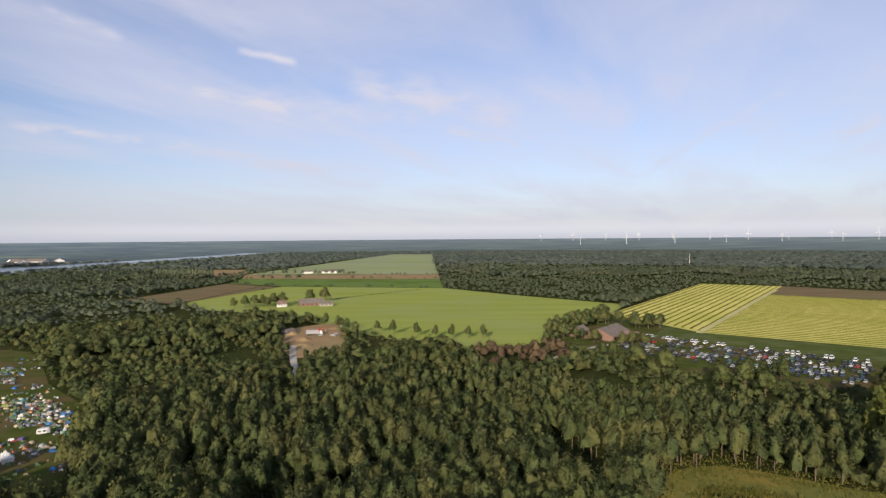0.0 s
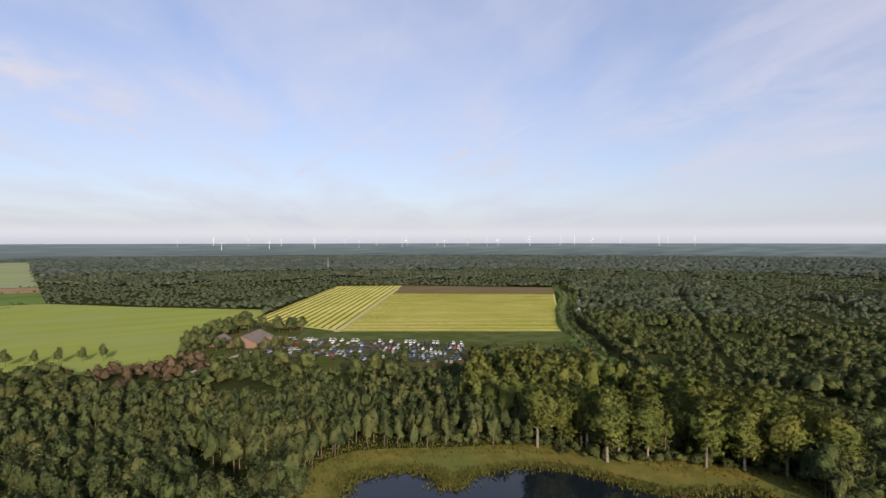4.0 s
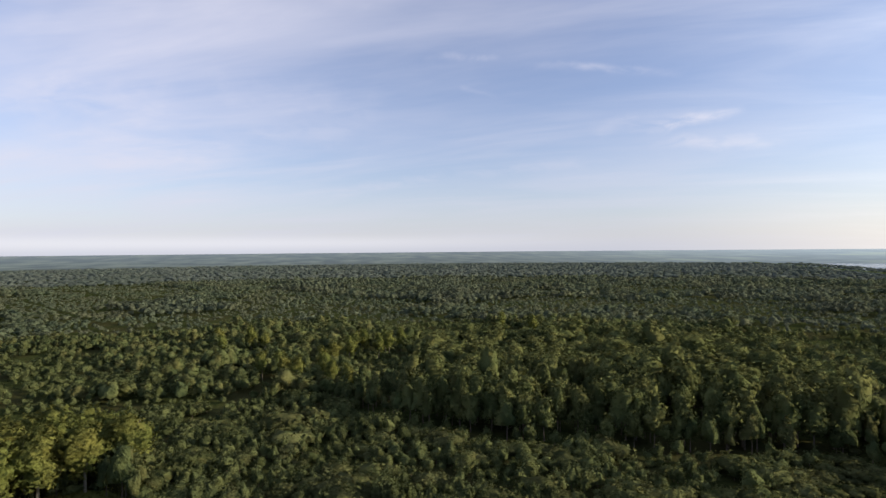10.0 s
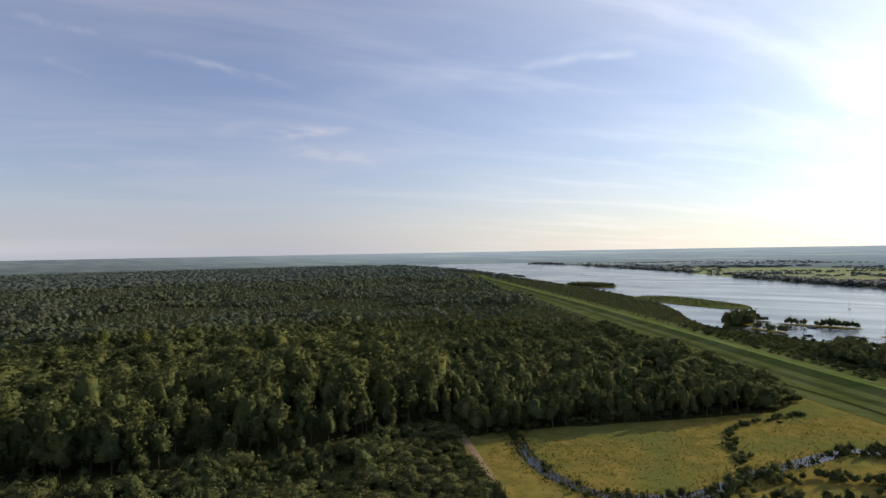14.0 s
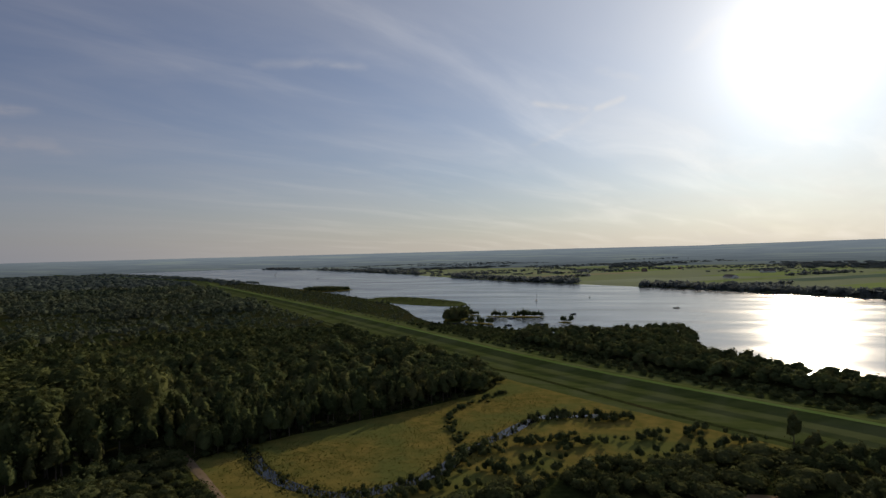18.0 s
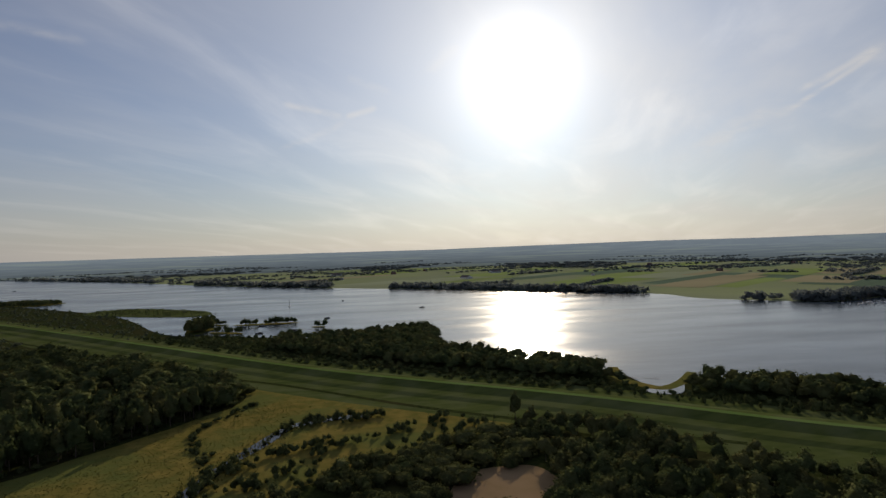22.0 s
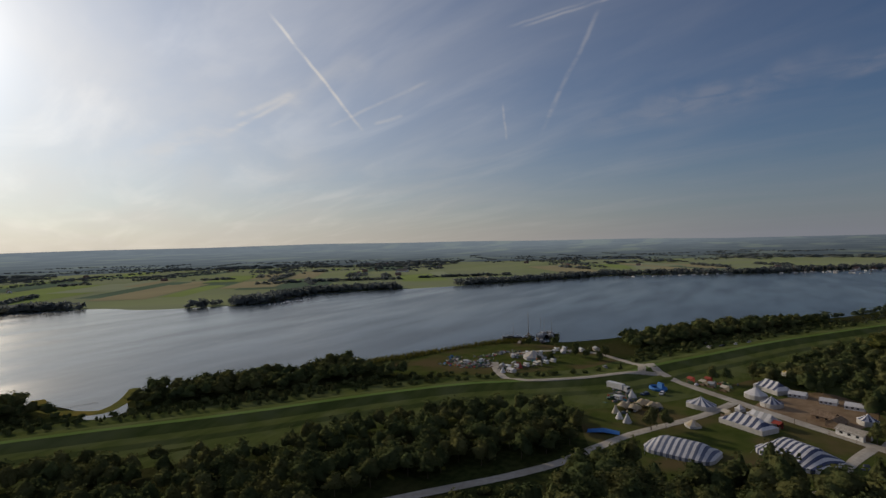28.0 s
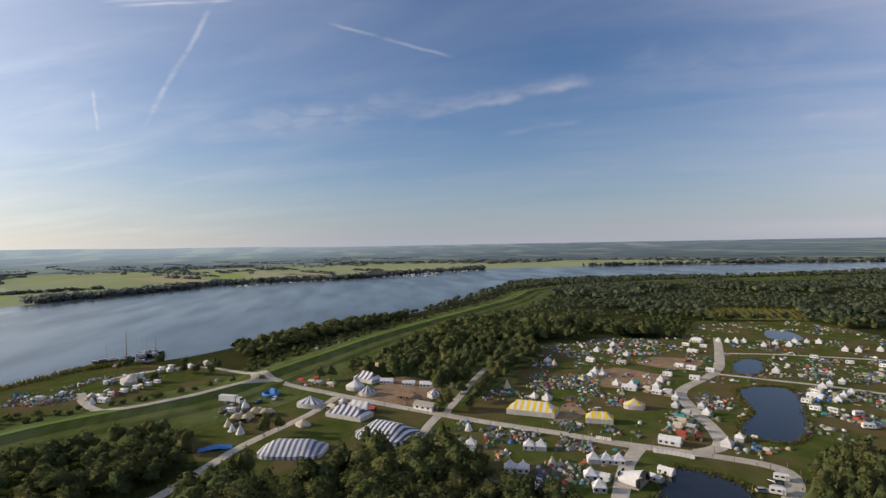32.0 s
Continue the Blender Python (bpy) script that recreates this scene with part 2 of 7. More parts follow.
# ---- materials ----
def surf(name, c1, c2, scale, rough=0.9, big=0.0, big_scale=0.02, c3=None, bump=0.0, island=0.0, thing=0.0, spec=0.0, stretch=None, leaf=0.0, metal=0.0, band=(0.35, 0.65), relief=(1.1, 0.9)):
    """Two tones of grain, a third in large patches, relief, and a spread from piece to piece."""
    m = bpy.data.materials.new(name)
    m.use_nodes = True
    nt = m.node_tree
    nt.nodes.clear()
    ln = nt.links.new
    out = nt.nodes.new("ShaderNodeOutputMaterial")
    geo = nt.nodes.new("ShaderNodeNewGeometry")
    vec = geo.outputs["Position"]
    if stretch:
        mp = nt.nodes.new("ShaderNodeMapping")
        ln(vec, mp.inputs[0])
        mp.inputs[2].default_value = (0, 0, radians(stretch[0]))
        mp.inputs[3].default_value = (stretch[1], stretch[2], 1)
        vec = mp.outputs[0]
    n1 = nt.nodes.new("ShaderNodeTexNoise")
    ln(vec, n1.inputs["Vector"])
    n1.inputs["Scale"].default_value, n1.inputs["Detail"].default_value = scale, 5
    r1 = nt.nodes.new("ShaderNodeMapRange")
    ln(n1.outputs[0], r1.inputs[0])
    r1.inputs[1].default_value, r1.inputs[2].default_value = band
    mix = nt.nodes.new("ShaderNodeMix")
    mix.data_type = "RGBA"
    mix.inputs[6].default_value, mix.inputs[7].default_value = (*c1, 1), (*c2, 1)
    ln(r1.outputs[0], mix.inputs[0])
    colour = mix.outputs[2]
    if c3:
        n2 = nt.nodes.new("ShaderNodeTexNoise")
        ln(geo.outputs["Position"], n2.inputs["Vector"])
        n2.inputs["Scale"].default_value, n2.inputs["Detail"].default_value = big_scale, 3
        r2 = nt.nodes.new("ShaderNodeMapRange")
        ln(n2.outputs[0], r2.inputs[0])
        r2.inputs[1].default_value, r2.inputs[2].default_value, r2.inputs[4].default_value = 0.45, 0.62, big
        mx = nt.nodes.new("ShaderNodeMix")
        mx.data_type = "RGBA"
        ln(r2.outputs[0], mx.inputs[0])
        ln(colour, mx.inputs[6])
        mx.inputs[7].default_value = (*c3, 1)
        colour = mx.outputs[2]
    for spread, sock in ((island, geo.outputs["Random Per Island"]), (thing, None)):
        if not spread:
            continue
        if sock is None:
            sock = nt.nodes.new("ShaderNodeObjectInfo").outputs["Random"]
        rr = nt.nodes.new("ShaderNodeMapRange")
        ln(sock, rr.inputs[0])
        rr.inputs[3].default_value, rr.inputs[4].default_value = 1 - spread, 1 + spread
        sc = nt.nodes.new("ShaderNodeVectorMath")
        sc.operation = "SCALE"
        ln(colour, sc.inputs[0])
        ln(rr.outputs[0], sc.inputs[3])
        colour = sc.outputs[0]
    normal = None
    if bump:
        bp = nt.nodes.new("ShaderNodeBump")
        bp.inputs["Strength"].default_value, bp.inputs["Distance"].default_value = 0.8, bump
        ln(n1.outputs[0], bp.inputs["Height"])
        normal = bp.outputs[0]
    if leaf:
        n3, bl = nt.nodes.new("ShaderNodeTexNoise"), nt.nodes.new("ShaderNodeBump")
        ln(geo.outputs["Position"], n3.inputs["Vector"])
        n3.inputs["Scale"].default_value, n3.inputs["Detail"].default_value, n3.inputs["Roughness"].default_value = relief[0], 4, 0.65
        bl.inputs["Strength"].default_value, bl.inputs["Distance"].default_value = 1.0, relief[1]
        ln(n3.outputs[0], bl.inputs["Height"])
        d, t, ad = nt.nodes.new("ShaderNodeBsdfDiffuse"), nt.nodes.new("ShaderNodeBsdfTranslucent"), nt.nodes.new("ShaderNodeMixShader")
        ad.inputs[0].default_value = leaf
        ln(colour, d.inputs[0])
        ln(colour, t.inputs[0])
        ln(bl.outputs[0], d.inputs["Normal"])
        ln(bl.outputs[0], t.inputs["Normal"])
        ln(d.outputs[0], ad.inputs[1])
        ln(t.outputs[0], ad.inputs[2])
        ln(ad.outputs[0], out.inputs[0])
    else:
        p = nt.nodes.new("ShaderNodeBsdfPrincipled")
        p.inputs["Roughness"].default_value, p.inputs["Metallic"].default_value = rough, metal
        p.inputs["Specular IOR Level"].default_value = spec
        ln(colour, p.inputs["Base Color"])
        if normal:
            ln(normal, p.inputs["Normal"])
        ln(p.outputs[0], out.inputs[0])
    return m


def water_surface(name, deep, wave, height, rough):
    m = bpy.data.materials.new(name)
    m.use_nodes = True
    nt = m.node_tree
    p = nt.nodes["Principled BSDF"]
    p.inputs["Base Color"].default_value = (*deep, 1)
    p.inputs["Roughness"].default_value, p.inputs["IOR"].default_value = rough, 1.33
    geo = nt.nodes.new("ShaderNodeNewGeometry")
    h = None
    for k, (s, w, turn) in enumerate(((wave, 1.0, 15), (wave * 3.1, 0.35, -20), (wave * 0.16, 1.3, 8))):
        mp = nt.nodes.new("ShaderNodeMapping")
        nt.links.new(geo.outputs["Position"], mp.inputs[0])
        mp.inputs[2].default_value, mp.inputs[3].default_value = (0, 0, radians(turn)), (0.45, 1.0, 1)
        n = nt.nodes.new("ShaderNodeTexNoise")
        nt.links.new(mp.outputs[0], n.inputs["Vector"])
        n.inputs["Scale"].default_value, n.inputs["Detail"].default_value = s, 3
        q = nt.nodes.new("ShaderNodeMath")
        q.operation = "MULTIPLY"
        q.inputs[1].default_value = w
        nt.links.new(n.outputs[0], q.inputs[0])
        if h is None:
            h = q.outputs[0]
        else:
            ad = nt.nodes.new("ShaderNodeMath")
            nt.links.new(h, ad.inputs[0])
            nt.links.new(q.outputs[0], ad.inputs[1])
            h = ad.outputs[0]
    bp = nt.nodes.new("ShaderNodeBump")
    bp.inputs["Strength"].default_value, bp.inputs["Distance"].default_value = 1.0, height
    nt.links.new(h, bp.inputs["Height"])
    nt.links.new(bp.outputs[0], p.inputs["Normal"])
    mp, n, r = nt.nodes.new("ShaderNodeMapping"), nt.nodes.new("ShaderNodeTexNoise"), nt.nodes.new("ShaderNodeMapRange")
    nt.links.new(geo.outputs["Position"], mp.inputs[0])
    mp.inputs[2].default_value, mp.inputs[3].default_value = (0, 0, radians(-37)), (0.22, 1.0, 1)
    nt.links.new(mp.outputs[0], n.inputs["Vector"])
    n.inputs["Scale"].default_value, n.inputs["Detail"].default_value = 0.025, 4
    nt.links.new(n.outputs[0], r.inputs[0])
    r.inputs[1].default_value, r.inputs[2].default_value, r.inputs[3].default_value, r.inputs[4].default_value = 0.36, 0.64, rough * 0.7, rough * 1.25
    nt.links.new(r.outputs[0], p.inputs["Roughness"])
    return m


def plain(name, c, rough=0.6, spread=0.08, scale=1.5, spec=0.4, metal=0.0):
    return surf(name, tuple(v * (1 - spread) for v in c), tuple(min(1, v * (1 + spread)) for v in c), scale, rough, spec=spec, metal=metal)


M_FLOOR = surf("forest_floor", (0.022, 0.03, 0.010), (0.045, 0.055, 0.018), 0.4, c3=(0.05, 0.045, 0.02), big=0.6, big_scale=0.03, bump=0.4)
M_GREEN = surf("crop_green", (0.228, 0.270, 0.060), (0.270, 0.305, 0.079), 0.05, c3=(0.252, 0.285, 0.100), big=0.7, big_scale=0.012, stretch=(38, 0.12, 1.0))
M_GREEN2 = surf("crop_dark_green", (0.11, 0.17, 0.045), (0.135, 0.195, 0.06), 0.05, c3=(0.09, 0.13, 0.03), big=0.6, big_scale=0.01)
M_YELLOW = surf("mown_field", (0.490, 0.440, 0.125), (0.550, 0.495, 0.170), 0.08, c3=(0.350, 0.370, 0.080), big=0.6, big_scale=0.015, bump=0.1)
M_LANE = surf("mown_lane", (0.40, 0.37, 0.17), (0.48, 0.44, 0.22), 0.15, c3=(0.30, 0.32, 0.12), big=0.5, big_scale=0.05)
M_WINDROW = surf("cut_hay", (0.10, 0.105, 0.02), (0.15, 0.15, 0.03), 0.7, bump=0.2)
M_BROWN = surf("ploughed_soil", (0.138, 0.102, 0.058), (0.186, 0.144, 0.085), 0.1, c3=(0.144, 0.132, 0.065), big=0.5, big_scale=0.015, stretch=(38, 0.1, 1.0))
M_TAN = surf("stubble", (0.24, 0.17, 0.09), (0.30, 0.21, 0.12), 0.06, c3=(0.22, 0.19, 0.09), big=0.5, big_scale=0.01)
M_MEADOW = surf("rough_meadow", (0.135, 0.124, 0.031), (0.223, 0.173, 0.046), 0.16, c3=(0.115, 0.135, 0.039), big=0.8, big_scale=0.03, bump=0.35)
M_DIKE = surf("dike_grass", (0.058, 0.078, 0.023), (0.088, 0.106, 0.033), 0.25, c3=(0.115, 0.130, 0.058), big=0.6, big_scale=0.05, bump=0.15, stretch=(37, 0.2, 1.0))
M_CAMP = surf("trampled_grass", (0.048, 0.066, 0.016), (0.078, 0.090, 0.026), 0.12, c3=(0.115, 0.082, 0.045), big=0.75, big_scale=0.035, bump=0.1)
M_DIRT = surf("bare_earth", (0.20, 0.14, 0.09), (0.27, 0.20, 0.13), 0.2, c3=(0.16, 0.12, 0.07), big=0.5, big_scale=0.06, bump=0.05)
M_GRAVEL = surf("pale_gravel", (0.36, 0.33, 0.28), (0.46, 0.43, 0.37), 0.5, c3=(0.30, 0.27, 0.22), big=0.6, big_scale=0.07, bump=0.03)
M_REED = surf("reeds", (0.095, 0.105, 0.025), (0.16, 0.145, 0.040), 0.3, island=0.3, leaf=0.3)
M_WATER = water_surface("lake_water", (0.060, 0.080, 0.090), 0.14, 0.15, 0.21)
M_POND = water_surface("pond_water", (0.008, 0.012, 0.016), 0.5, 0.008, 0.05)
M_BARK = surf("bark", (0.09, 0.07, 0.05), (0.16, 0.13, 0.10), 2.0, bump=0.03)
M_BARK_PALE = surf("pale_bark", (0.12, 0.11, 0.085), (0.21, 0.19, 0.15), 2.0, bump=0.03)
M_LEAF = surf("oak_leaves", (0.055, 0.075, 0.034), (0.107, 0.131, 0.051), 0.13, island=0.25, leaf=0.30, c3=(0.140, 0.139, 0.055), big=0.75, big_scale=0.085)
M_POPLAR = surf("poplar_leaves", (0.092, 0.114, 0.032), (0.150, 0.164, 0.046), 0.12, island=0.25, leaf=0.30, c3=(0.138, 0.128, 0.036), big=0.5, big_scale=0.05)
M_WILLOW = surf("willow_leaves", (0.074, 0.093, 0.040), (0.125, 0.144, 0.058), 0.15, island=0.28, leaf=0.30, c3=(0.057, 0.072, 0.028), big=0.75, big_scale=0.08)
M_SHRUB = surf("shrub_leaves", (0.059, 0.076, 0.030), (0.123, 0.129, 0.051), 0.2, island=0.35, leaf=0.30, c3=(0.095, 0.104, 0.046), big=0.6, big_scale=0.05)
# far woods: distance haze is mixed into these three leaf base colours
M_HAZED_FARWOOD = surf("distant_woodland", (0.088, 0.110, 0.098), (0.128, 0.150, 0.126), 0.02, island=0.12, leaf=0.35, c3=(0.084, 0.108, 0.087), big=0.7, big_scale=0.004)
M_HAZED_LEAF = surf("hazed_oak_leaves", (0.072, 0.095, 0.059), (0.111, 0.136, 0.080), 0.05, island=0.15, leaf=0.30, c3=(0.119, 0.128, 0.075), big=0.7, big_scale=0.012)
M_HAZED_PALE = surf("hazed_poplar_leaves", (0.088, 0.111, 0.075), (0.125, 0.149, 0.094), 0.05, island=0.15, leaf=0.30, c3=(0.125, 0.134, 0.086), big=0.5, big_scale=0.012)
# far-bank foliage lightened to blue-grey: haze put into the base colour
M_HAZED_BANK = surf("hazed_bank_woods", (0.165, 0.190, 0.185), (0.205, 0.230, 0.220), 0.01, island=0.10, leaf=0.55, c3=(0.105, 0.128, 0.122), big=0.6, big_scale=0.004, relief=(0.4, 1.5))
M_TALL = surf("tall_poplar_leaves", (0.070, 0.090, 0.036), (0.124, 0.142, 0.054), 0.12, island=0.25, leaf=0.30, c3=(0.140, 0.144, 0.053), big=0.7, big_scale=0.07)
M_AUTUMN = surf("russet_leaves", (0.092, 0.065, 0.045), (0.146, 0.106, 0.063), 0.13, island=0.35, leaf=0.2, c3=(0.097, 0.092, 0.049), big=0.6, big_scale=0.05)


# ---- helpers for meshes ----
def mesh_from(name, verts, faces, mat=None, smooth=False, normals=None):
    """A mesh from arrays of corners and of faces that all have the same number of corners."""
    verts, faces = np.asarray(verts, dtype=np.float32), np.asarray(faces, dtype=np.int32)
    me = bpy.data.meshes.new(name)
    k = faces.shape[1]
    me.vertices.add(len(verts))
    me.vertices.foreach_set("co", verts.ravel())
    me.loops.add(faces.size)
    me.loops.foreach_set("vertex_index", faces.ravel())
    me.polygons.add(len(faces))
    me.polygons.foreach_set("loop_start", np.arange(0, faces.size, k, dtype=np.int32))
    me.polygons.foreach_set("use_smooth", np.full(len(faces), smooth or normals is not None))
    me.update(calc_edges=True)
    if normals is not None:
        at = me.attributes.new("custom_normal", "FLOAT_VECTOR", "POINT")
        at.data.foreach_set("vector", np.ascontiguousarray(normals, dtype=np.float32).ravel())
    if mat:
        me.materials.append(mat)
    return me


def part(name, data, parent, label="", mat=None):
    """Link a bmesh or a mesh as one mesh object under a thing or a part."""
    if isinstance(data, bmesh.types.BMesh):
        me = bpy.data.meshes.new(name)
        data.to_mesh(me)
        data.free()
        if mat:
            me.materials.append(mat)
        data = me
    ob = new(name, data)
    ob.parent = parent
    return tagged(ob, label=label)


def smooth_line(pts, n=6, closed=False):
    """A Catmull-Rom line through the points."""
    p = [Vector((*q, 0)) for q in pts]
    out, m = [], len(p)
    for i in range(m if closed else m - 1):
        a, b, c, d = [p[(i + j) % m] if closed else p[min(max(i + j, 0), m - 1)] for j in (-1, 0, 1, 2)]
        for k in range(n):
            u = k / n
            q = 0.5 * (2 * b + (c - a) * u + (2 * a - 5 * b + 4 * c - d) * u * u + (3 * b - a - 3 * c + d) * u ** 3)
            out.append((q.x, q.y))
    if not closed:
        out.append(tuple(pts[-1]))
    return out


def patch(name, pts, z, mat, label="", category="", rounded=4, wobble=0.0):
    """A sheet of ground with a free outline, lying at height z."""
    line = smooth_line(pts, rounded, True) if rounded else pts
    if wobble:
        line = [(x + wobble * noise.noise((x * 0.09, y * 0.09, 1)), y + wobble * noise.noise((x * 0.09, y * 0.09, 7))) for x, y in line]
    bm = bmesh.new()
    face = bm.faces.new([bm.verts.new((x, y, z)) for x, y in line])
    face.normal_update()
    if face.normal.z < 0:
        face.normal_flip()
    bmesh.ops.triangulate(bm, faces=bm.faces[:])
    me = bpy.data.meshes.new(name)
    bm.to_mesh(me)
    bm.free()
    me.materials.append(mat)
    return tagged(new(name, me), label, category, kind="structure")


def ribbon(name, pts, profile, mat, label="", category="", n=6, kind="structure", wobble=0.0):
    """A strip swept along a line; profile holds (offset to the left, height)."""
    line = smooth_line(pts, n)
    verts, faces, k = [], [], len(profile)
    for i, (x, y) in enumerate(line):
        a, b = line[max(i - 1, 0)], line[min(i + 1, len(line) - 1)]
        t = Vector((b[0] - a[0], b[1] - a[1])).normalized()
        for j, (o, z) in enumerate(profile):
            o = o + wobble * noise.noise((x * 0.05, y * 0.05, j)) if wobble else o
            verts.append((x - t.y * o, y + t.x * o, z))
    for i in range(len(line) - 1):
        for j in range(k - 1):
            faces.append((i * k + j, i * k + j + 1, (i + 1) * k + j + 1, (i + 1) * k + j)[::-1])
    return tagged(new(name, mesh_from(name, verts, faces, mat)), label, category, kind=kind)


def inside(pts, poly):
    """Which of the points lie in the outline."""
    x, y = pts[:, 0], pts[:, 1]
    ok = np.zeros(len(pts), bool)
    px, py = np.array(poly, dtype=float).T
    qx, qy = np.roll(px, 1), np.roll(py, 1)
    for ax, ay, bx, by in zip(px, py, qx, qy):
        if ay == by:
            continue
        ok ^= ((ay > y) != (by > y)) & (x < (bx - ax) * (y - ay) / (by - ay) + ax)
    return ok


def gap_to(pts, line):
    """Distance from points to a line, and on which side (left is positive)."""
    best, side = np.full(len(pts), 1e9), np.zeros(len(pts))
    for (ax, ay), (bx, by) in zip(line[:-1], line[1:]):
        dx, dy = bx - ax, by - ay
        u = np.clip(((pts[:, 0] - ax) * dx + (pts[:, 1] - ay) * dy) / (dx * dx + dy * dy), 0, 1)
        d = np.hypot(pts[:, 0] - ax - u * dx, pts[:, 1] - ay - u * dy)
        s = np.sign(dx * (pts[:, 1] - ay) - dy * (pts[:, 0] - ax))
        near = d < best
        best[near], side[near] = d[near], s[near]
    return best * np.where(side == 0, 1, side)


# ---- the plan ----
NEAR_SHORE = [(5375, -3250), (2750, -2225), (1750, -1775), (1295, -1526), (875, -1231), (596, -1015), (362, -812), (269, -700), (188, -565), (125, -531), (25, -490), (-48, -515),
              (-65, -481), (-59, -419), (-98, -362), (-140, -315), (-146, -280), (-140, -260), (-155, -255), (-175, -280), (-206, -265), (-244, -240), (-285, -220),
              (-319, -200), (-375, -172), (-396, -150), (-400, -119), (-440, -82), (-519, -20), (-606, 72), (-685, 120), (-875, 231), (-1012, 328), (-1031, 525), (-988, 800), (-994, 1125),
              (-969, 1516), (-862, 2312), (-750, 3375), (-525, 4625)]
FAR_SHORE = [(3438, -5000), (1662, -2450), (1562, -2312), (1250, -2150), (720, -1756), (375, -1400), (90, -1156), (-120, -1000), (-271, -869), (-412, -750), (-431, -662), (-500, -588),
             (-538, -565), (-625, -588), (-698, -578), (-800, -478), (-886, -419), (-1000, -331), (-1156, -228), (-1250, 25), (-1350, 138), (-1476, 345), (-1531, 412),
             (-1488, 875), (-1325, 1438), (-1162, 1688), (-1075, 2181), (-950, 3375), (-700, 4625)]
RIVER = smooth_line(NEAR_SHORE, 5) + smooth_line(FAR_SHORE, 5)[::-1]
FAR_SIDE = smooth_line(FAR_SHORE, 3) + [(-7500, 4625), (-7500, -7500), (3438, -7500)]
DIKE = [(5250, -3075), (2625, -2050), (1250, -1400), (875, -1100), (409, -695), (181, -488), (25, -345), (-101, -252), (-165, -198), (-212, -163), (-250, -130), (-268, -105), (-287, -78), (-306, -60), (-335, -46), (-378, -20), (-432, 12),
        (-499, 60), (-574, 117), (-682, 200), (-825, 296), (-894, 525), (-875, 1000), (-862, 1500), (-750, 2312), (-525, 3625)]
DIKE_LINE = smooth_line(DIKE, 4)
BROWN_FIELD = [(-402, 675), (-312, 651), (-281, 750), (-256, 862), (-362, 935)]
GREEN_FIELD = [(-308, 650), (-250, 588), (-162, 548), (-78, 452), (-19, 390), (48, 360), (82, 415), (119, 481), (160, 538), (200, 608), (88, 719), (0, 825), (-250, 868)]
DARK_STRIP = [(-250, 872), (0, 830), (-6, 1000), (-375, 1038), (-360, 940)]
TAN_STRIP = [(-375, 1042), (-6, 1005), (-10, 1131), (-412, 1162)]
PALE_STRIP = [(-412, 1168), (-10, 1138), (-25, 1625), (-50, 2500), (-225, 2500), (-350, 1625)]
TAN_FAR = [(-600, 1125), (-419, 1131), (-431, 1350), (-650, 1362)]
HAY_A = [(158, 535), (398, 865), (492, 812), (406, 700), (198, 430)]
HAY_B = [(198, 430), (406, 700), (588, 555), (350, 322)]
FALLOW = [(406, 700), (492, 812), (670, 632), (589, 556)]
VERGE = [(125, 452), (158, 535), (198, 430), (350, 322), (335, 278), (256, 268), (219, 268), (175, 328), (132, 381)]
CAR_PARK = [(135, 431), (200, 370), (258, 315), (240, 278), (188, 265), (130, 298), (118, 375)]
FARM_YARD = [(82, 438), (140, 472), (178, 458), (160, 420), (150, 372), (118, 340), (78, 356)]
SAND_YARD = [(-130, 452), (-92, 485), (-66, 375), (-88, 348), (-108, 375)]
MEADOW = [(146, -171), (124, -206), (92, -246), (60, -294), (80, -338), (130, -385), (75, -344), (26, -312), (-30, -262), (-68, -238), (-38, -215), (0, -198), (28, -175), (62, -148), (100, -129), (120, -144)]
POND_BANK = [(68, 172), (90, 180), (119, 164), (152, 144), (175, 110), (195, 82), (165, 52), (115, 42), (72, 58), (48, 90), (48, 138)]
CAMP = [(-328, -50), (-335, -10), (-300, 38), (-258, 50), (-280, 72), (-335, 112), (-390, 135), (-398, 200), (-384, 242), (-458, 305), (-432, 395), (-345, 381), (-278, 375), (-206, 290),
        (-152, 240), (-120, 174), (-112, 156), (-142, 156), (-150, 145), (-142, 132), (-112, 105), (-125, 68), (-142, 46), (-172, 38), (-192, 26), (-192, 6), (-182, -10), (-178, -25), (-186, -45), (-200, -52), (-240, -68), (-295, -88)]
HARBOUR_CAMP = [(-268, -188), (-319, -190), (-370, -168), (-385, -140), (-378, -102), (-348, -70), (-312, -82), (-290, -115)]
GRASS_EAST = [(-75, -232), (-101, -245), (-206, -172), (-278, -118), (-312, -65), (-269, -88), (-188, -152), (-125, -200)]
PLANTATION = [(-465, 328), (-550, 372), (-510, 448), (-435, 400)]
GLADE_1, GLADE_2 = [(394, 94), (440, 84), (440, 56), (400, 58)], [(410, -98), (500, -126), (488, -190), (402, -170)]
OPEN_GROUND = [BROWN_FIELD, GREEN_FIELD, DARK_STRIP, TAN_STRIP, PALE_STRIP, TAN_FAR, HAY_A, HAY_B, FALLOW, VERGE, CAR_PARK, FARM_YARD, SAND_YARD, MEADOW, POND_BANK, CAMP, HARBOUR_CAMP, GRASS_EAST, PLANTATION, GLADE_1, GLADE_2]

# the ground: one round sheet that lifts a little towards the horizon
rings = [0, 50, 100, 150, 210, 290, 380, 500, 690, 940, 1250, 1750, 2100, 2500, 3000, 3400, 3700, 4000, 4300, 4600, 4950]
verts, faces, SEG = [(0, 0, 0)], [], 180


def ground_z(r):
    u = min(max((r - 3000) / 1950, 0), 1)
    return 56 * u ** 1.5


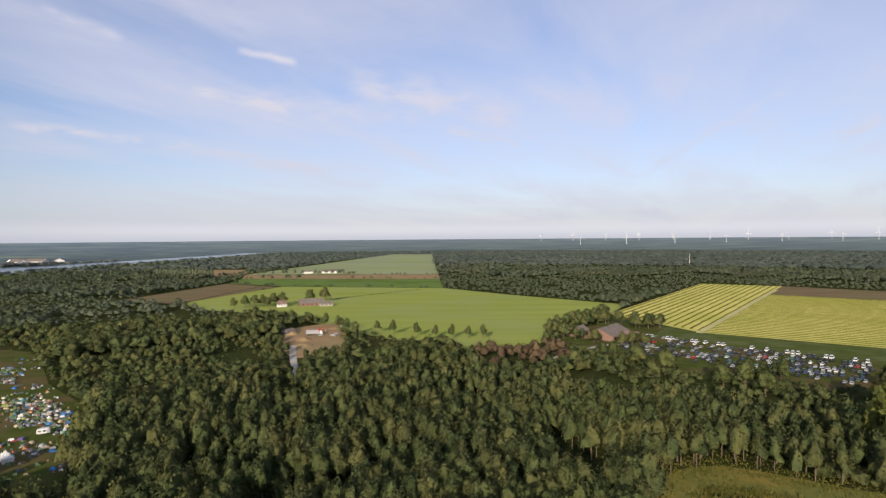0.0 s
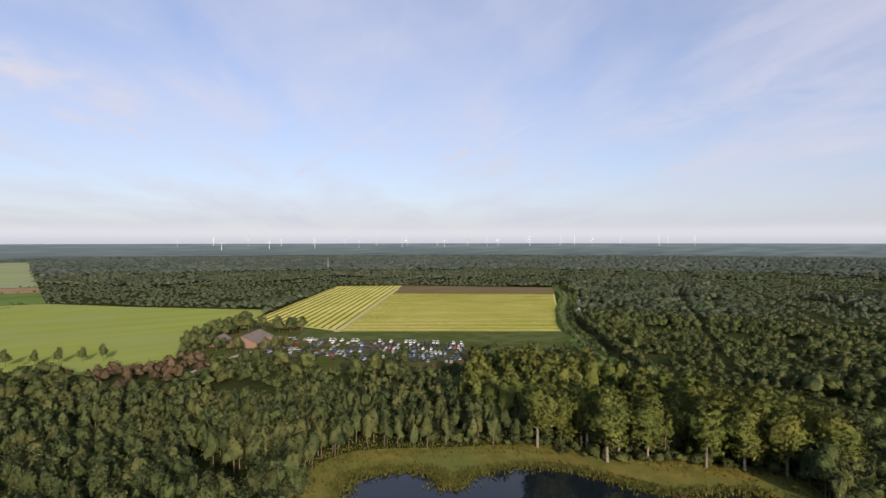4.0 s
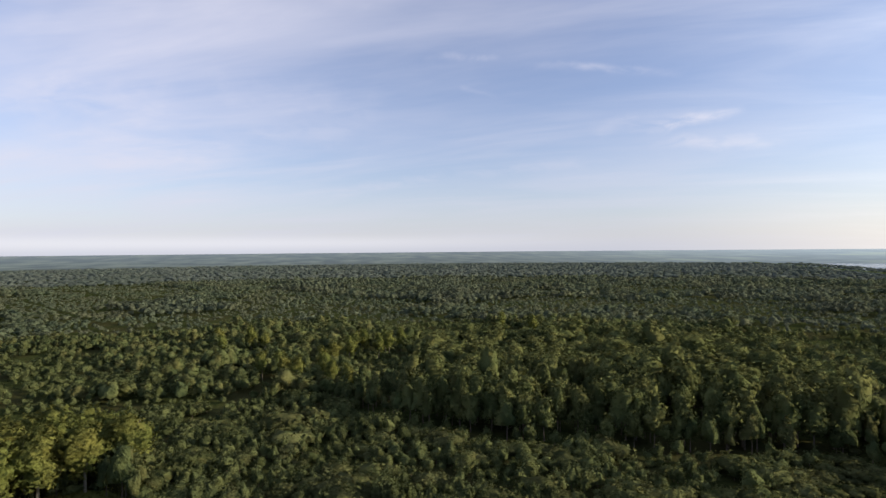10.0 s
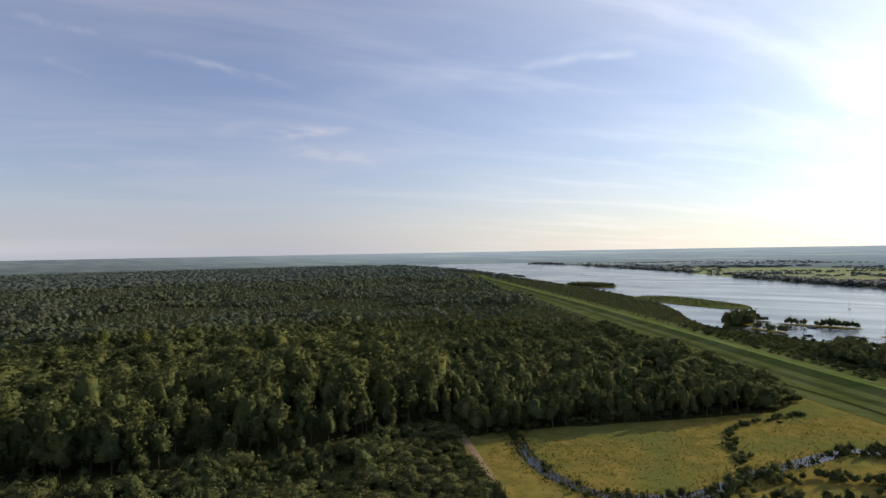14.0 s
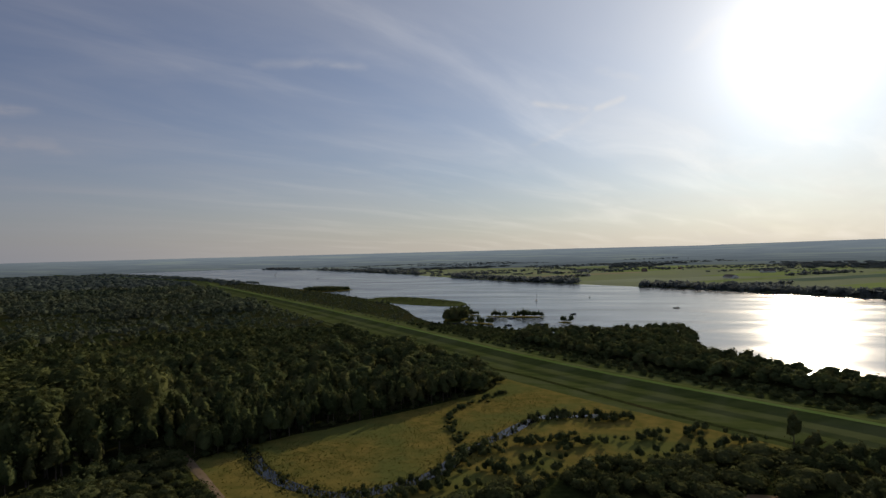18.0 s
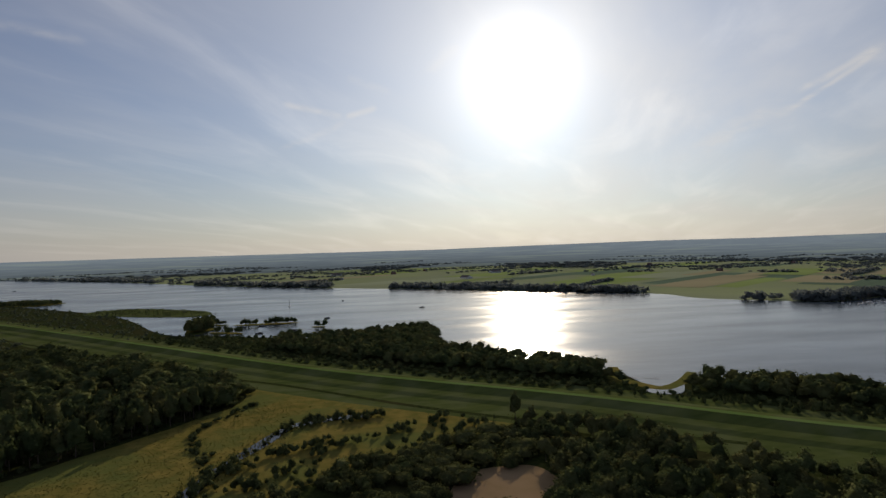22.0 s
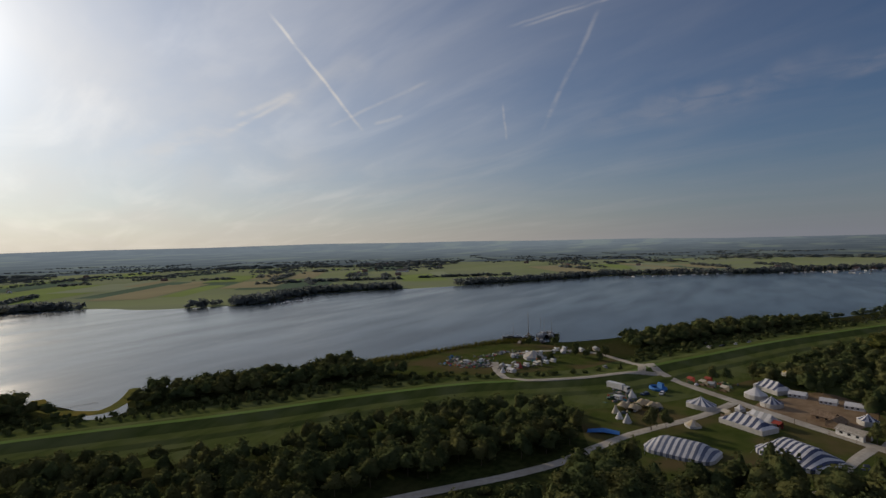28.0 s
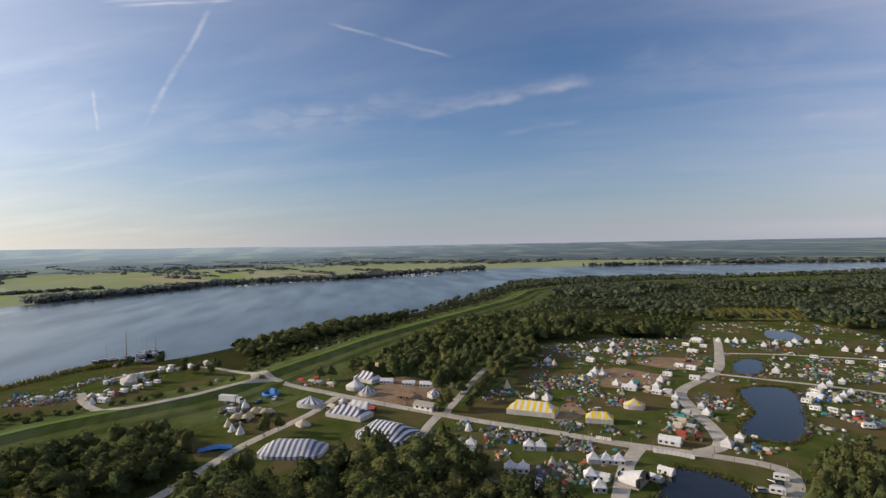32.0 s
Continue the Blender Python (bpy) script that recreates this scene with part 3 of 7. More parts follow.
for r in rings[1:]:
    for k in range(SEG):
        a = 2 * math.pi * k / SEG
        verts.append((r * math.cos(a), r * math.sin(a), ground_z(r)))
tri = [(0, 1 + k, 1 + (k + 1) % SEG, 1 + (k + 1) % SEG) for k in range(SEG)]
for i in range(len(rings) - 2):
    for k in range(SEG):
        a, b = 1 + i * SEG + k, 1 + i * SEG + (k + 1) % SEG
        faces.append((a, a + SEG, b + SEG, b))
bm = bmesh.new()
vs = [bm.verts.new(v) for v in verts]
for f in faces:
    bm.faces.new([vs[i] for i in f])
for a, b, c, _ in tri:
    bm.faces.new([vs[a], vs[b], vs[c]])
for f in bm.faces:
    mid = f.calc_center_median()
    # outer faces take the backdrop material that emits light for haze
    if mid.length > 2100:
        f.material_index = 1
me = bpy.data.meshes.new("ground")
bm.to_mesh(me)
bm.free()
me.materials.append(M_FLOOR)


def woods(nt):
    """Almost unbroken far woods with a few paler clearings."""
    mp, n, r = nt.nodes.new("ShaderNodeMapping"), nt.nodes.new("ShaderNodeTexNoise"), nt.nodes.new("ShaderNodeValToRGB")
    nt.links.new(nt.nodes["Geometry"].outputs["Position"], mp.inputs[0])
    mp.inputs[2].default_value, mp.inputs[3].default_value = (0, 0, radians(-35)), (0.5, 1.2, 1)
    nt.links.new(mp.outputs[0], n.inputs["Vector"])
    n.inputs["Scale"].default_value, n.inputs["Detail"].default_value = 0.006, 5
    nt.links.new(n.outputs[0], r.inputs[0])
    r.color_ramp.elements[0].position, r.color_ramp.elements[0].color = 0.40, (0.034, 0.046, 0.036, 1)
    r.color_ramp.elements[1].position, r.color_ramp.elements[1].color = 0.68, (0.095, 0.115, 0.078, 1)
    return r.outputs[0]


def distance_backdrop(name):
    """The farthest land, a plain backdrop: woods and field strips, the haze of their distance and direction put in as
    emission.
    """
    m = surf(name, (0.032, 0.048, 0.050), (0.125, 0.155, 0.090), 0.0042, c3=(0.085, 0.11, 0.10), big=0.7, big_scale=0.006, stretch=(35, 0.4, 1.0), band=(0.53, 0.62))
    nt = m.node_tree
    ln = nt.links.new
    pos = nt.nodes["Geometry"].outputs["Position"]
    p = nt.nodes["Principled BSDF"]

    def along(x, y, lo, hi):
        d = nt.nodes.new("ShaderNodeVectorMath")
        d.operation = "DOT_PRODUCT"
        ln(pos, d.inputs[0])
        d.inputs[1].default_value = (x / 3000, y / 3000, 0)
        r = nt.nodes.new("ShaderNodeMapRange")
        r.interpolation_type = "SMOOTHSTEP"
        ln(d.outputs["Value"], r.inputs[0])
        r.inputs[1].default_value, r.inputs[2].default_value = lo, hi
        return r.outputs[0]

    def blend(f, a, b):
        n = nt.nodes.new("ShaderNodeMix")
        n.data_type = "RGBA"
        ln(f, n.inputs[0])
        for sock, v in ((n.inputs[6], a), (n.inputs[7], b)):
            if isinstance(v, tuple):
                sock.default_value = (*v, 1)
            else:
                ln(v, sock)
        return n.outputs[2]
    ln(blend(along(0.81, 0.59, 0.0, 0.9), p.inputs["Base Color"].links[0].from_socket, woods(nt)), p.inputs["Base Color"])
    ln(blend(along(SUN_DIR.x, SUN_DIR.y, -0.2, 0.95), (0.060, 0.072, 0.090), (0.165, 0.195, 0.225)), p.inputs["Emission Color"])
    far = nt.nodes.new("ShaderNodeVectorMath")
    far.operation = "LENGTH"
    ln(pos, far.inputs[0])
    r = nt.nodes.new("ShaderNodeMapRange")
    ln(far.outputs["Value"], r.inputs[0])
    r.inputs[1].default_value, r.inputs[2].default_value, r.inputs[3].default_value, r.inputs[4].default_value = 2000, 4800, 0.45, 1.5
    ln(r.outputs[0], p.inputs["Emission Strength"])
    return m


M_FARLAND_GLOW = distance_backdrop("distant_land_glow")
me.materials.append(M_FARLAND_GLOW)
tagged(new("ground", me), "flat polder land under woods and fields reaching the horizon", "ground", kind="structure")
# farmland across the water, its grass colour lightened to stand for haze
M_HAZED_GRASS = surf("hazed_pasture", (0.23, 0.27, 0.13), (0.29, 0.325, 0.17), 0.004, c3=(0.25, 0.275, 0.18), big=0.7, big_scale=0.006, stretch=(35, 0.35, 1.0))
patch("pasture", [(p[0] * 1.0, p[1] * 1.0) for p in smooth_line(FAR_SHORE[4:-4], 3)] + [(-1250, 1750), (-1700, 1350), (-2020, 800), (-2150, 0), (-1850, -1100), (-1100, -1850), (0, -2150), (700, -2050)], 0.10, M_HAZED_GRASS,
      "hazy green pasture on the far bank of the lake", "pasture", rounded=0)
patch("lake", RIVER, 0.16, M_WATER, "broad grey-blue lake with light ripples", "water", rounded=0)
# field_5 lies far off and takes the haze-lightened grass colour
for pts, name, mat, label in (
        (BROWN_FIELD, "field_1", M_BROWN, "dark brown ploughed field beside woodland"), (GREEN_FIELD, "field_2", M_GREEN, "bright green crop field"),
        (DARK_STRIP, "field_3", M_GREEN2, "darker green crop strip"), (TAN_STRIP, "field_4", M_TAN, "tan stubble strip"), (PALE_STRIP, "field_5", M_HAZED_GRASS, "distant green fields"),
        (TAN_FAR, "field_6", M_TAN, "pale stubble field by the woods"), (HAY_A, "field_7", M_YELLOW, "yellow mown field with dark swath rows"),
        (HAY_B, "field_8", M_YELLOW, "yellow mown field with fine rows"), (FALLOW, "field_9", M_BROWN, "brown fallow strip behind the mown field")):
    patch(name, pts, 0.06, mat, label, "field", rounded=0)
patch("verge", VERGE, 0.05, M_DIKE, "green grass verge along the mown field", "grass", rounded=3)
patch("car_park", CAR_PARK, 0.09, M_CAMP, "grass car park between field and wood", "car park", rounded=3)
patch("farm_yard", FARM_YARD, 0.07, M_CAMP, "grassy farm yard ringed by trees", "yard", rounded=3)
patch("sand_yard", SAND_YARD, 0.07, M_TAN, "pink-brown sandy storage yard in the woods", "yard", rounded=3)
patch("meadow", MEADOW, 0.06, M_MEADOW, "rough golden meadow with a winding creek", "meadow", rounded=4, wobble=3)
patch("pond_bank", POND_BANK, 0.06, M_MEADOW, "reedy grass bank round a dark pond", "grass", rounded=4)
patch("camp_field", CAMP, 0.06, M_CAMP, "trampled festival camping field", "grass", rounded=3, wobble=2)
patch("harbour_field", HARBOUR_CAMP, 0.06, M_CAMP, "camping grass beside the little harbour", "grass", rounded=3)
patch("polder_grass", GRASS_EAST, 0.05, M_DIKE, "grass strip below the dike", "grass", rounded=3)
patch("plantation", PLANTATION, 0.05, M_MEADOW, "young tree plantation rows in tan grass", "grass", rounded=0)
patch("glade_1", GLADE_1, 0.05, M_DIKE, "small sunlit glade in the wood", "grass", rounded=3)
patch("glade_2", GLADE_2, 0.05, M_DIKE, "small grassy glade in the wood", "grass", rounded=3)
DIKE_PROFILE = [(30, 0.12), (17, 0.5), (6, 2.9), (2, 3.3), (-2, 3.3), (-9, 1.3), (-16, 1.0), (-20, 0.12)]
ribbon("dike", DIKE, DIKE_PROFILE, M_DIKE, "long grassy dike with flat crest", "dike", 5)
ribbon("dike_foot", DIKE, [(-19, 0.13), (-42, 0.08)], M_DIKE, "mown grass strip along the foot of the dike", "grass", 5)
# brighter green laid on the crest for the light it catches
ribbon("dike_crest", DIKE, [(1.9, 3.37), (-1.9, 3.37)], M_GREEN2, "brighter grass strip along the lit dike crest", "track", 5)
# flat strip: dark floor colour stands in for the water's dark reflection
ribbon("ditch", [(412, -650), (188, -446), (110, -379), (83, -352), (47, -326), (18, -301), (-22, -266), (-65, -234), (-138, -186)], [(1.7, 0.15), (-1.7, 0.15)], M_FLOOR, "dark straight drainage ditch", "ditch", 5)
for pts in ([(-304, 643), (-299, 743), (-287, 864), (-290, 900)], [(-354, 1123), (-361, 1411)], [(-138, 685), (-90, 743), (-32, 808)], [(-404, 676), (-396, 801), (-381, 973)]):
    ribbon("ditch", pts, [(1.4, 0.10), (-1.4, 0.10)], M_FLOOR, "dark field ditch between crops", "ditch", 4)
CANAL_PATH = [(720, 672), (661, 615), (586, 531), (482, 441), (422, 385), (376, 339), (342, 298), (310, 259), (289, 230), (262, 190)]
CANAL = [(712, 650), (654, 593), (593, 520), (489, 431), (408, 356), (378, 316), (339, 271), (314, 239), (293, 213), (268, 180)]
ribbon("canal", [(x + 3, y - 3) for x, y in CANAL], [(2.2, 0.10), (-2.2, 0.10)], M_POND, "narrow canal between tree rows", "canal", 5)
ribbon("field_path", CANAL_PATH, [(0.9, 0.12), (-0.9, 0.12)], M_DIRT, "pale path along the canal", "track", 5)
ribbon("canal_verge", CANAL_PATH, [(9.0, 0.075), (-9.0, 0.075)], M_GREEN2, "green verge of the canal path", "grass", 5)
ribbon("field_track", [(196, 428), (300, 562), (410, 706), (450, 756)], [(3.0, 0.11), (-3.0, 0.11)], M_LANE, "pale mown lane between two fields", "track", 4, wobble=0.6)
# ponds
POND_N = [(75, 158), (88, 160), (102, 150), (100, 138), (115, 141), (138, 129), (145, 110), (152, 95), (172, 80), (152, 62), (115, 58), (88, 72), (65, 98), (62, 130)]
POND_A = [(-248, 186), (-252, 201), (-245, 212), (-230, 206), (-202, 184), (-182, 165), (-180, 152), (-191, 145), (-205, 156), (-215, 168), (-235, 178)]
POND_B = [(-305, 228), (-311, 241), (-302, 244), (-281, 229), (-272, 215), (-280, 208)]
POND_C = [(-400, 328), (-389, 338), (-360, 325), (-355, 309), (-372, 305)]
POND_D = [(-168, 102), (-161, 112), (-150, 116), (-138, 110), (-120, 92), (-135, 78), (-152, 88)]
POOL = [(-25, -162), (-34, -182), (-48, -185), (-60, -178), (-58, -158), (-42, -150)]
for k, (pts, label) in enumerate(((POND_N, "dark pond with reedy banks"), (POND_A, "large dark blue pond in the camp"), (POND_B, "small blue pond in the camp"), (POND_C, "shallow pond by white tents"), (POND_D, "dark pond beside the stage"))):
    patch("pond_%d" % (k + 1), pts, 0.12, M_POND, label, "pond", rounded=6)
patch("mud_pool", POOL, 0.12, M_TAN, "tan dried-out pool among shrubs", "pool", rounded=6, wobble=2)
NO_TREES = [(-278, -220), (-328, -238), (-431, -162), (-431, -88), (-375, -65), (-328, -62), (-268, -188)]
ribbon("cove_bank", [(-148, -318), (-141, -300), (-141, -284), (-150, -266), (-168, -276), (-184, -294)], [(3.0, 0.20), (-3.5, 0.20)], M_MEADOW, "tan grassy bank of the small cove", "bank", 6, wobble=1.5)
NO_TREES_COVE = [(-150, -316), (-136, -306), (-136, -272), (-150, -258), (-176, -270), (-192, -292), (-184, -302), (-160, -270)]
CREEK = [(142, -188), (131, -182), (118, -169), (100, -159), (82, -156), (68, -164), (56, -182), (50, -205), (42, -222), (28, -249), (-2, -255)]
ribbon("creek", CREEK, [(2.5, 0.16), (-2.5, 0.16)], M_POND, "winding narrow creek with overgrown banks", "creek", 8, wobble=1.2)
# islands in the lake
ISLANDS = [(537, -1000, 60, 36, -10), (278, -780, 110, 42, -32), (125, -548, 19, 5, -28), (147, -612, 8, 5, 0), (96, -603, 33, 7, 0), (42, -563, 7, 4, 0), (156, -572, 12, 24, 0)]
for cx, cy, ra, rb, turn in ISLANDS:
    c, s = math.cos(radians(turn)), math.sin(radians(turn))
    ring = []
    for k in range(20):
        a = k * math.pi / 10
        w = 1 + 0.3 * noise.noise((math.cos(a) * 1.5 + cx, math.sin(a) * 1.5, 0))
        ring.append((cx + ra * w * math.cos(a) * c - rb * w * math.sin(a) * s, cy + ra * w * math.cos(a) * s + rb * w * math.sin(a) * c))
    patch("island", ring, 0.5, M_DIKE if ra > 80 else M_MEADOW, "low reedy wooded island in the lake", "island", rounded=2)
HEDGE_GRASS = [(-258, 50), (-300, 38), (-335, -10), (-372, 20), (-412, 95), (-390, 135), (-335, 112), (-280, 72)]
patch("hedge_grass", HEDGE_GRASS, 0.05, M_DIKE, "grass between scattered trees beside the camp", "grass", rounded=3)
# roads and tracks
MAIN_ROAD = [(-335, -52), (-322, -45), (-284, -8), (-255, 22), (-238, 41), (-221, 61), (-206, 80), (-192, 96), (-181, 111), (-172, 124), (-160, 135), (-149, 131), (-138, 120), (-122, 105)]
ROADS = [(MAIN_ROAD, 4.2), ([(-178, 118), (-182, 130), (-199, 139), (-232, 149), (-254, 161), (-280, 196), (-308, 220), (-379, 269)], 4.4),
         ([(-280, -8), (-255, -19), (-222, -40), (-200, -50), (-176, -61), (-150, -81), (-119, -106)], 3.2),
         ([(-318, -140), (-300, -131), (-284, -120), (-272, -106), (-274, -96), (-287, -78), (-304, -62), (-312, -52), (-318, -44)], 3.4), ([(-312, -52), (-340, -60), (-371, -96), (-362, -125), (-345, -140)], 3.0),
         ([(-244, 38), (-225, 29), (-200, 20), (-175, 10)], 2.6), ([(-241, 40), (-254, 45), (-312, 72), (-344, 89)], 2.4), ([(-188, 102), (-171, 88), (-150, 75)], 4.0),
         ([(-328, 235), (-318, 262), (-302, 289), (-275, 328)], 2.2), ([(-278, 198), (-261, 215), (-241, 235), (-212, 256)], 2.2),
         ([(156, -175), (144, -166), (121, -149), (102, -134), (75, -110)], 2.0), ([(-105, 390), (-98, 362), (-88, 328), (-78, 294)], 3.0), ([(65, 340), (78, 354), (100, 375), (122, 385), (148, 370)], 3.0)]
for pts, w in ROADS:
    earth = pts[0][0] > 100
    lane = ribbon("road", pts, [(w / 2 + 0.6, 0.10), (w / 2, 0.17), (0, 0.21), (-w / 2, 0.17), (-w / 2 - 0.6, 0.10)], M_DIRT if earth else M_GRAVEL,
           "tan earth track through the scrub" if earth else "pale gravel festival track", "road", 6, wobble=0.5)
    co = np.array([v.co[:] for v in lane.data.vertices])
    d = gap_to(co, DIKE_LINE)
    lift = np.interp(d, [o for o, _ in DIKE_PROFILE[::-1]], [z for _, z in DIKE_PROFILE[::-1]], left=0, right=0)
    co[:, 2] += np.where(np.abs(d) < 30, lift, 0)
    lane.data.vertices.foreach_set("co", co.astype(np.float32).ravel())
patch("yard_square", [(-278, 0), (-300, 15), (-315, 28), (-295, 45), (-268, 40), (-258, 25)], 0.09, M_DIRT, "bare earth square among the tents", "yard", rounded=3)
for pts in ([(-306, 150), (-281, 122), (-260, 140), (-278, 168)], [(-328, 188), (-312, 169), (-292, 188), (-312, 210)], [(-220, 82), (-238, 90), (-245, 100), (-228, 98)]):
    patch("bare_patch", pts, 0.085, M_DIRT, "worn brown earth patch in the camp grass", "earth", rounded=4, wobble=2)


def rows_between(name, quad, step, width, height, mat, label, where):
    """Raised rows from the quad's first side to its opposite side."""
    a, b, c, d = [Vector((*q, 0)) for q in quad]
    n = max(2, int((b - c).length / step))
    for i in range(n):
        verts, faces = [], []
        u = (i + 0.5) / n
        p, q = a.lerp(d, u), b.lerp(c, u)
        s = (q - p).normalized().cross(Vector((0, 0, 1)))
        m = max(2, int((q - p).length / 14))
        w = width * (0.8 + 0.4 * random.random())
        for k in range(m + 1):
            e = p.lerp(q, 0.01 + 0.98 * k / m) + s * random.uniform(-0.3, 0.3)
            for o, z in ((-w / 2, 0.07), (-w / 4, height), (w / 4, height), (w / 2, 0.07)):
                verts.append((e.x + s.x * o, e.y + s.y * o, z * random.uniform(0.85, 1.1) if z > 0.1 else z))
        for k in range(m):
            for j in range(3):
                f = k * 4 + j
                faces.append((f, f + 1, f + 5, f + 4))
        tagged(new(name, mesh_from(name, verts, faces, mat)), label, "hay row", group="rows of cut hay on %s" % where)


rows_between("hay_swath", [HAY_A[0], HAY_A[1], HAY_A[2], HAY_A[4]], 8.2, 1.7, 0.6, M_WINDROW, "dark swath of cut hay on the yellow field", "the lane field")
rows_between("hay_row", [HAY_B[0], HAY_B[3], HAY_B[2], HAY_B[1]], 8.4, 1.9, 0.45, M_WINDROW, "low fine row of cut hay on the yellow field", "the wide field")


# ---- trees ----

def lobes_of(kind, rng):
    """Rounded masses (centre, radius) that make up a crown of height 1."""
    out = []
    if kind == "poplar":
        for k in range(9):
            z = 0.30 + 0.62 * k / 8
            w = 0.17 * math.sin(math.pi * min(1, (z - 0.12) / 0.92)) ** 0.6
            a = rng.uniform(0, 6.28)
            out.append((np.array([math.cos(a) * w * 0.5, math.sin(a) * w * 0.5, z]), np.array([w, w, 0.13]) * rng.uniform(0.8, 1.15)))
    elif kind == "willow":
        for k in range(6):
            a, r = rng.uniform(0, 6.28), rng.uniform(0.06, 0.24)
            h = rng.uniform(0.55, 1.0)
            out.append((np.array([math.cos(a) * r, math.sin(a) * r, h * 0.62]), np.array([0.10, 0.10, h * 0.38]) * rng.uniform(0.85, 1.2)))
        out.append((np.array([0, 0, 0.32]), np.array([0.24, 0.24, 0.28])))
    elif kind == "tall":
        for k in range(13):
            z = 0.26 + 0.60 * k / 12
            w = 0.165 * (1 - 0.55 * max(0.0, (z - 0.45) / 0.5))
            a, s = rng.uniform(0, 6.28), rng.uniform(0.065, 0.115)
            out.append((np.array([math.cos(a) * w, math.sin(a) * w, z]), np.array([s, s, s * 1.7])))
        out.append((np.array([0, 0, 0.60]), np.array([0.13, 0.13, 0.36])))
    elif kind == "shrub":
        for k in range(6):
            a, r = rng.uniform(0, 6.28), rng.uniform(0.1, 0.45)
            out.append((np.array([math.cos(a) * r, math.sin(a) * r, rng.uniform(0.3, 0.6)]), np.array([0.36, 0.36, 0.36]) * rng.uniform(0.8, 1.15)))
    else:
        for k in range(9):
            z = 0.34 + 0.52 * k / 8
            a, r = rng.uniform(0, 6.28), rng.uniform(0.06, 0.20) * (1.35 - 1.1 * z)
            s = rng.uniform(0.13, 0.19) * (1.36 - 0.80 * z)
            out.append((np.array([math.cos(a) * r * 1.4, math.sin(a) * r * 1.4, z]), np.array([s, s, s * 1.15])))
        out.append((np.array([0, 0, 0.88]), np.array([0.075, 0.075, 0.13])))
        out.append((np.array([0, 0, 0.55]), np.array([0.19, 0.19, 0.26])))
    return out


def sphere(level):
    bm = bmesh.new()
    bmesh.ops.create_icosphere(bm, subdivisions=level, radius=1)
    v, f = np.array([q.co[:] for q in bm.verts]), np.array([[q.index for q in t.verts] for t in bm.faces])
    bm.free()
    return v, f


BALLS = {k: sphere(k) for k in (1, 2, 3, 4)}


def hull(lobes, level, seed):
    """The closed outside of a crown: the outer skin of its lobes, lumpy and open below."""
    way, faces = BALLS[level]
    lo, hi = np.min([c - r for c, r in lobes], axis=0), np.max([c + r for c, r in lobes], axis=0)
    mid, half = (lo + hi) / 2, (hi - lo) / 2
    mid[2] = lo[2] + (hi[2] - lo[2]) * 0.42
    ray = way * half
    reach = np.full(len(way), 0.45)
    for c, r in lobes:
        p, d = (mid - c) / r, ray / r
        qa, qb, qc = (d * d).sum(1), (d * p).sum(1), (p * p).sum() - 1
        disc = qb * qb - qa * qc
        reach = np.maximum(reach, np.where(disc > 0, (-qb + np.sqrt(np.maximum(disc, 0))) / qa, 0))
    rough = np.array([noise.noise(Vector(w) * 3.1 + Vector((seed * 3.7, 0, 0))) for w in way])
    rng = np.random.default_rng(seed + 500)
    v = mid + ray * (0.80 * np.minimum(reach, 1.15) * (1 + 0.20 * rough + rng.uniform(-0.16, 0.16, len(way))))[:, None]
    low = v[faces][:, :, 2].mean(1) < lo[2] + 0.25 * (hi[2] - lo[2])
    faces = faces[~(low & (way[faces][:, :, 2].mean(1) < -0.35))]
    e = np.cross(v[faces[:, 1]] - v[faces[:, 0]], v[faces[:, 2]] - v[faces[:, 0]])
    nr = np.zeros_like(v)
    for k in range(3):
        np.add.at(nr, faces[:, k], e)
    nr /= np.linalg.norm(nr, axis=1, keepdims=True) + 1e-9
    nr = nr + rng.normal(scale=0.30, size=nr.shape)
    return v, faces, nr


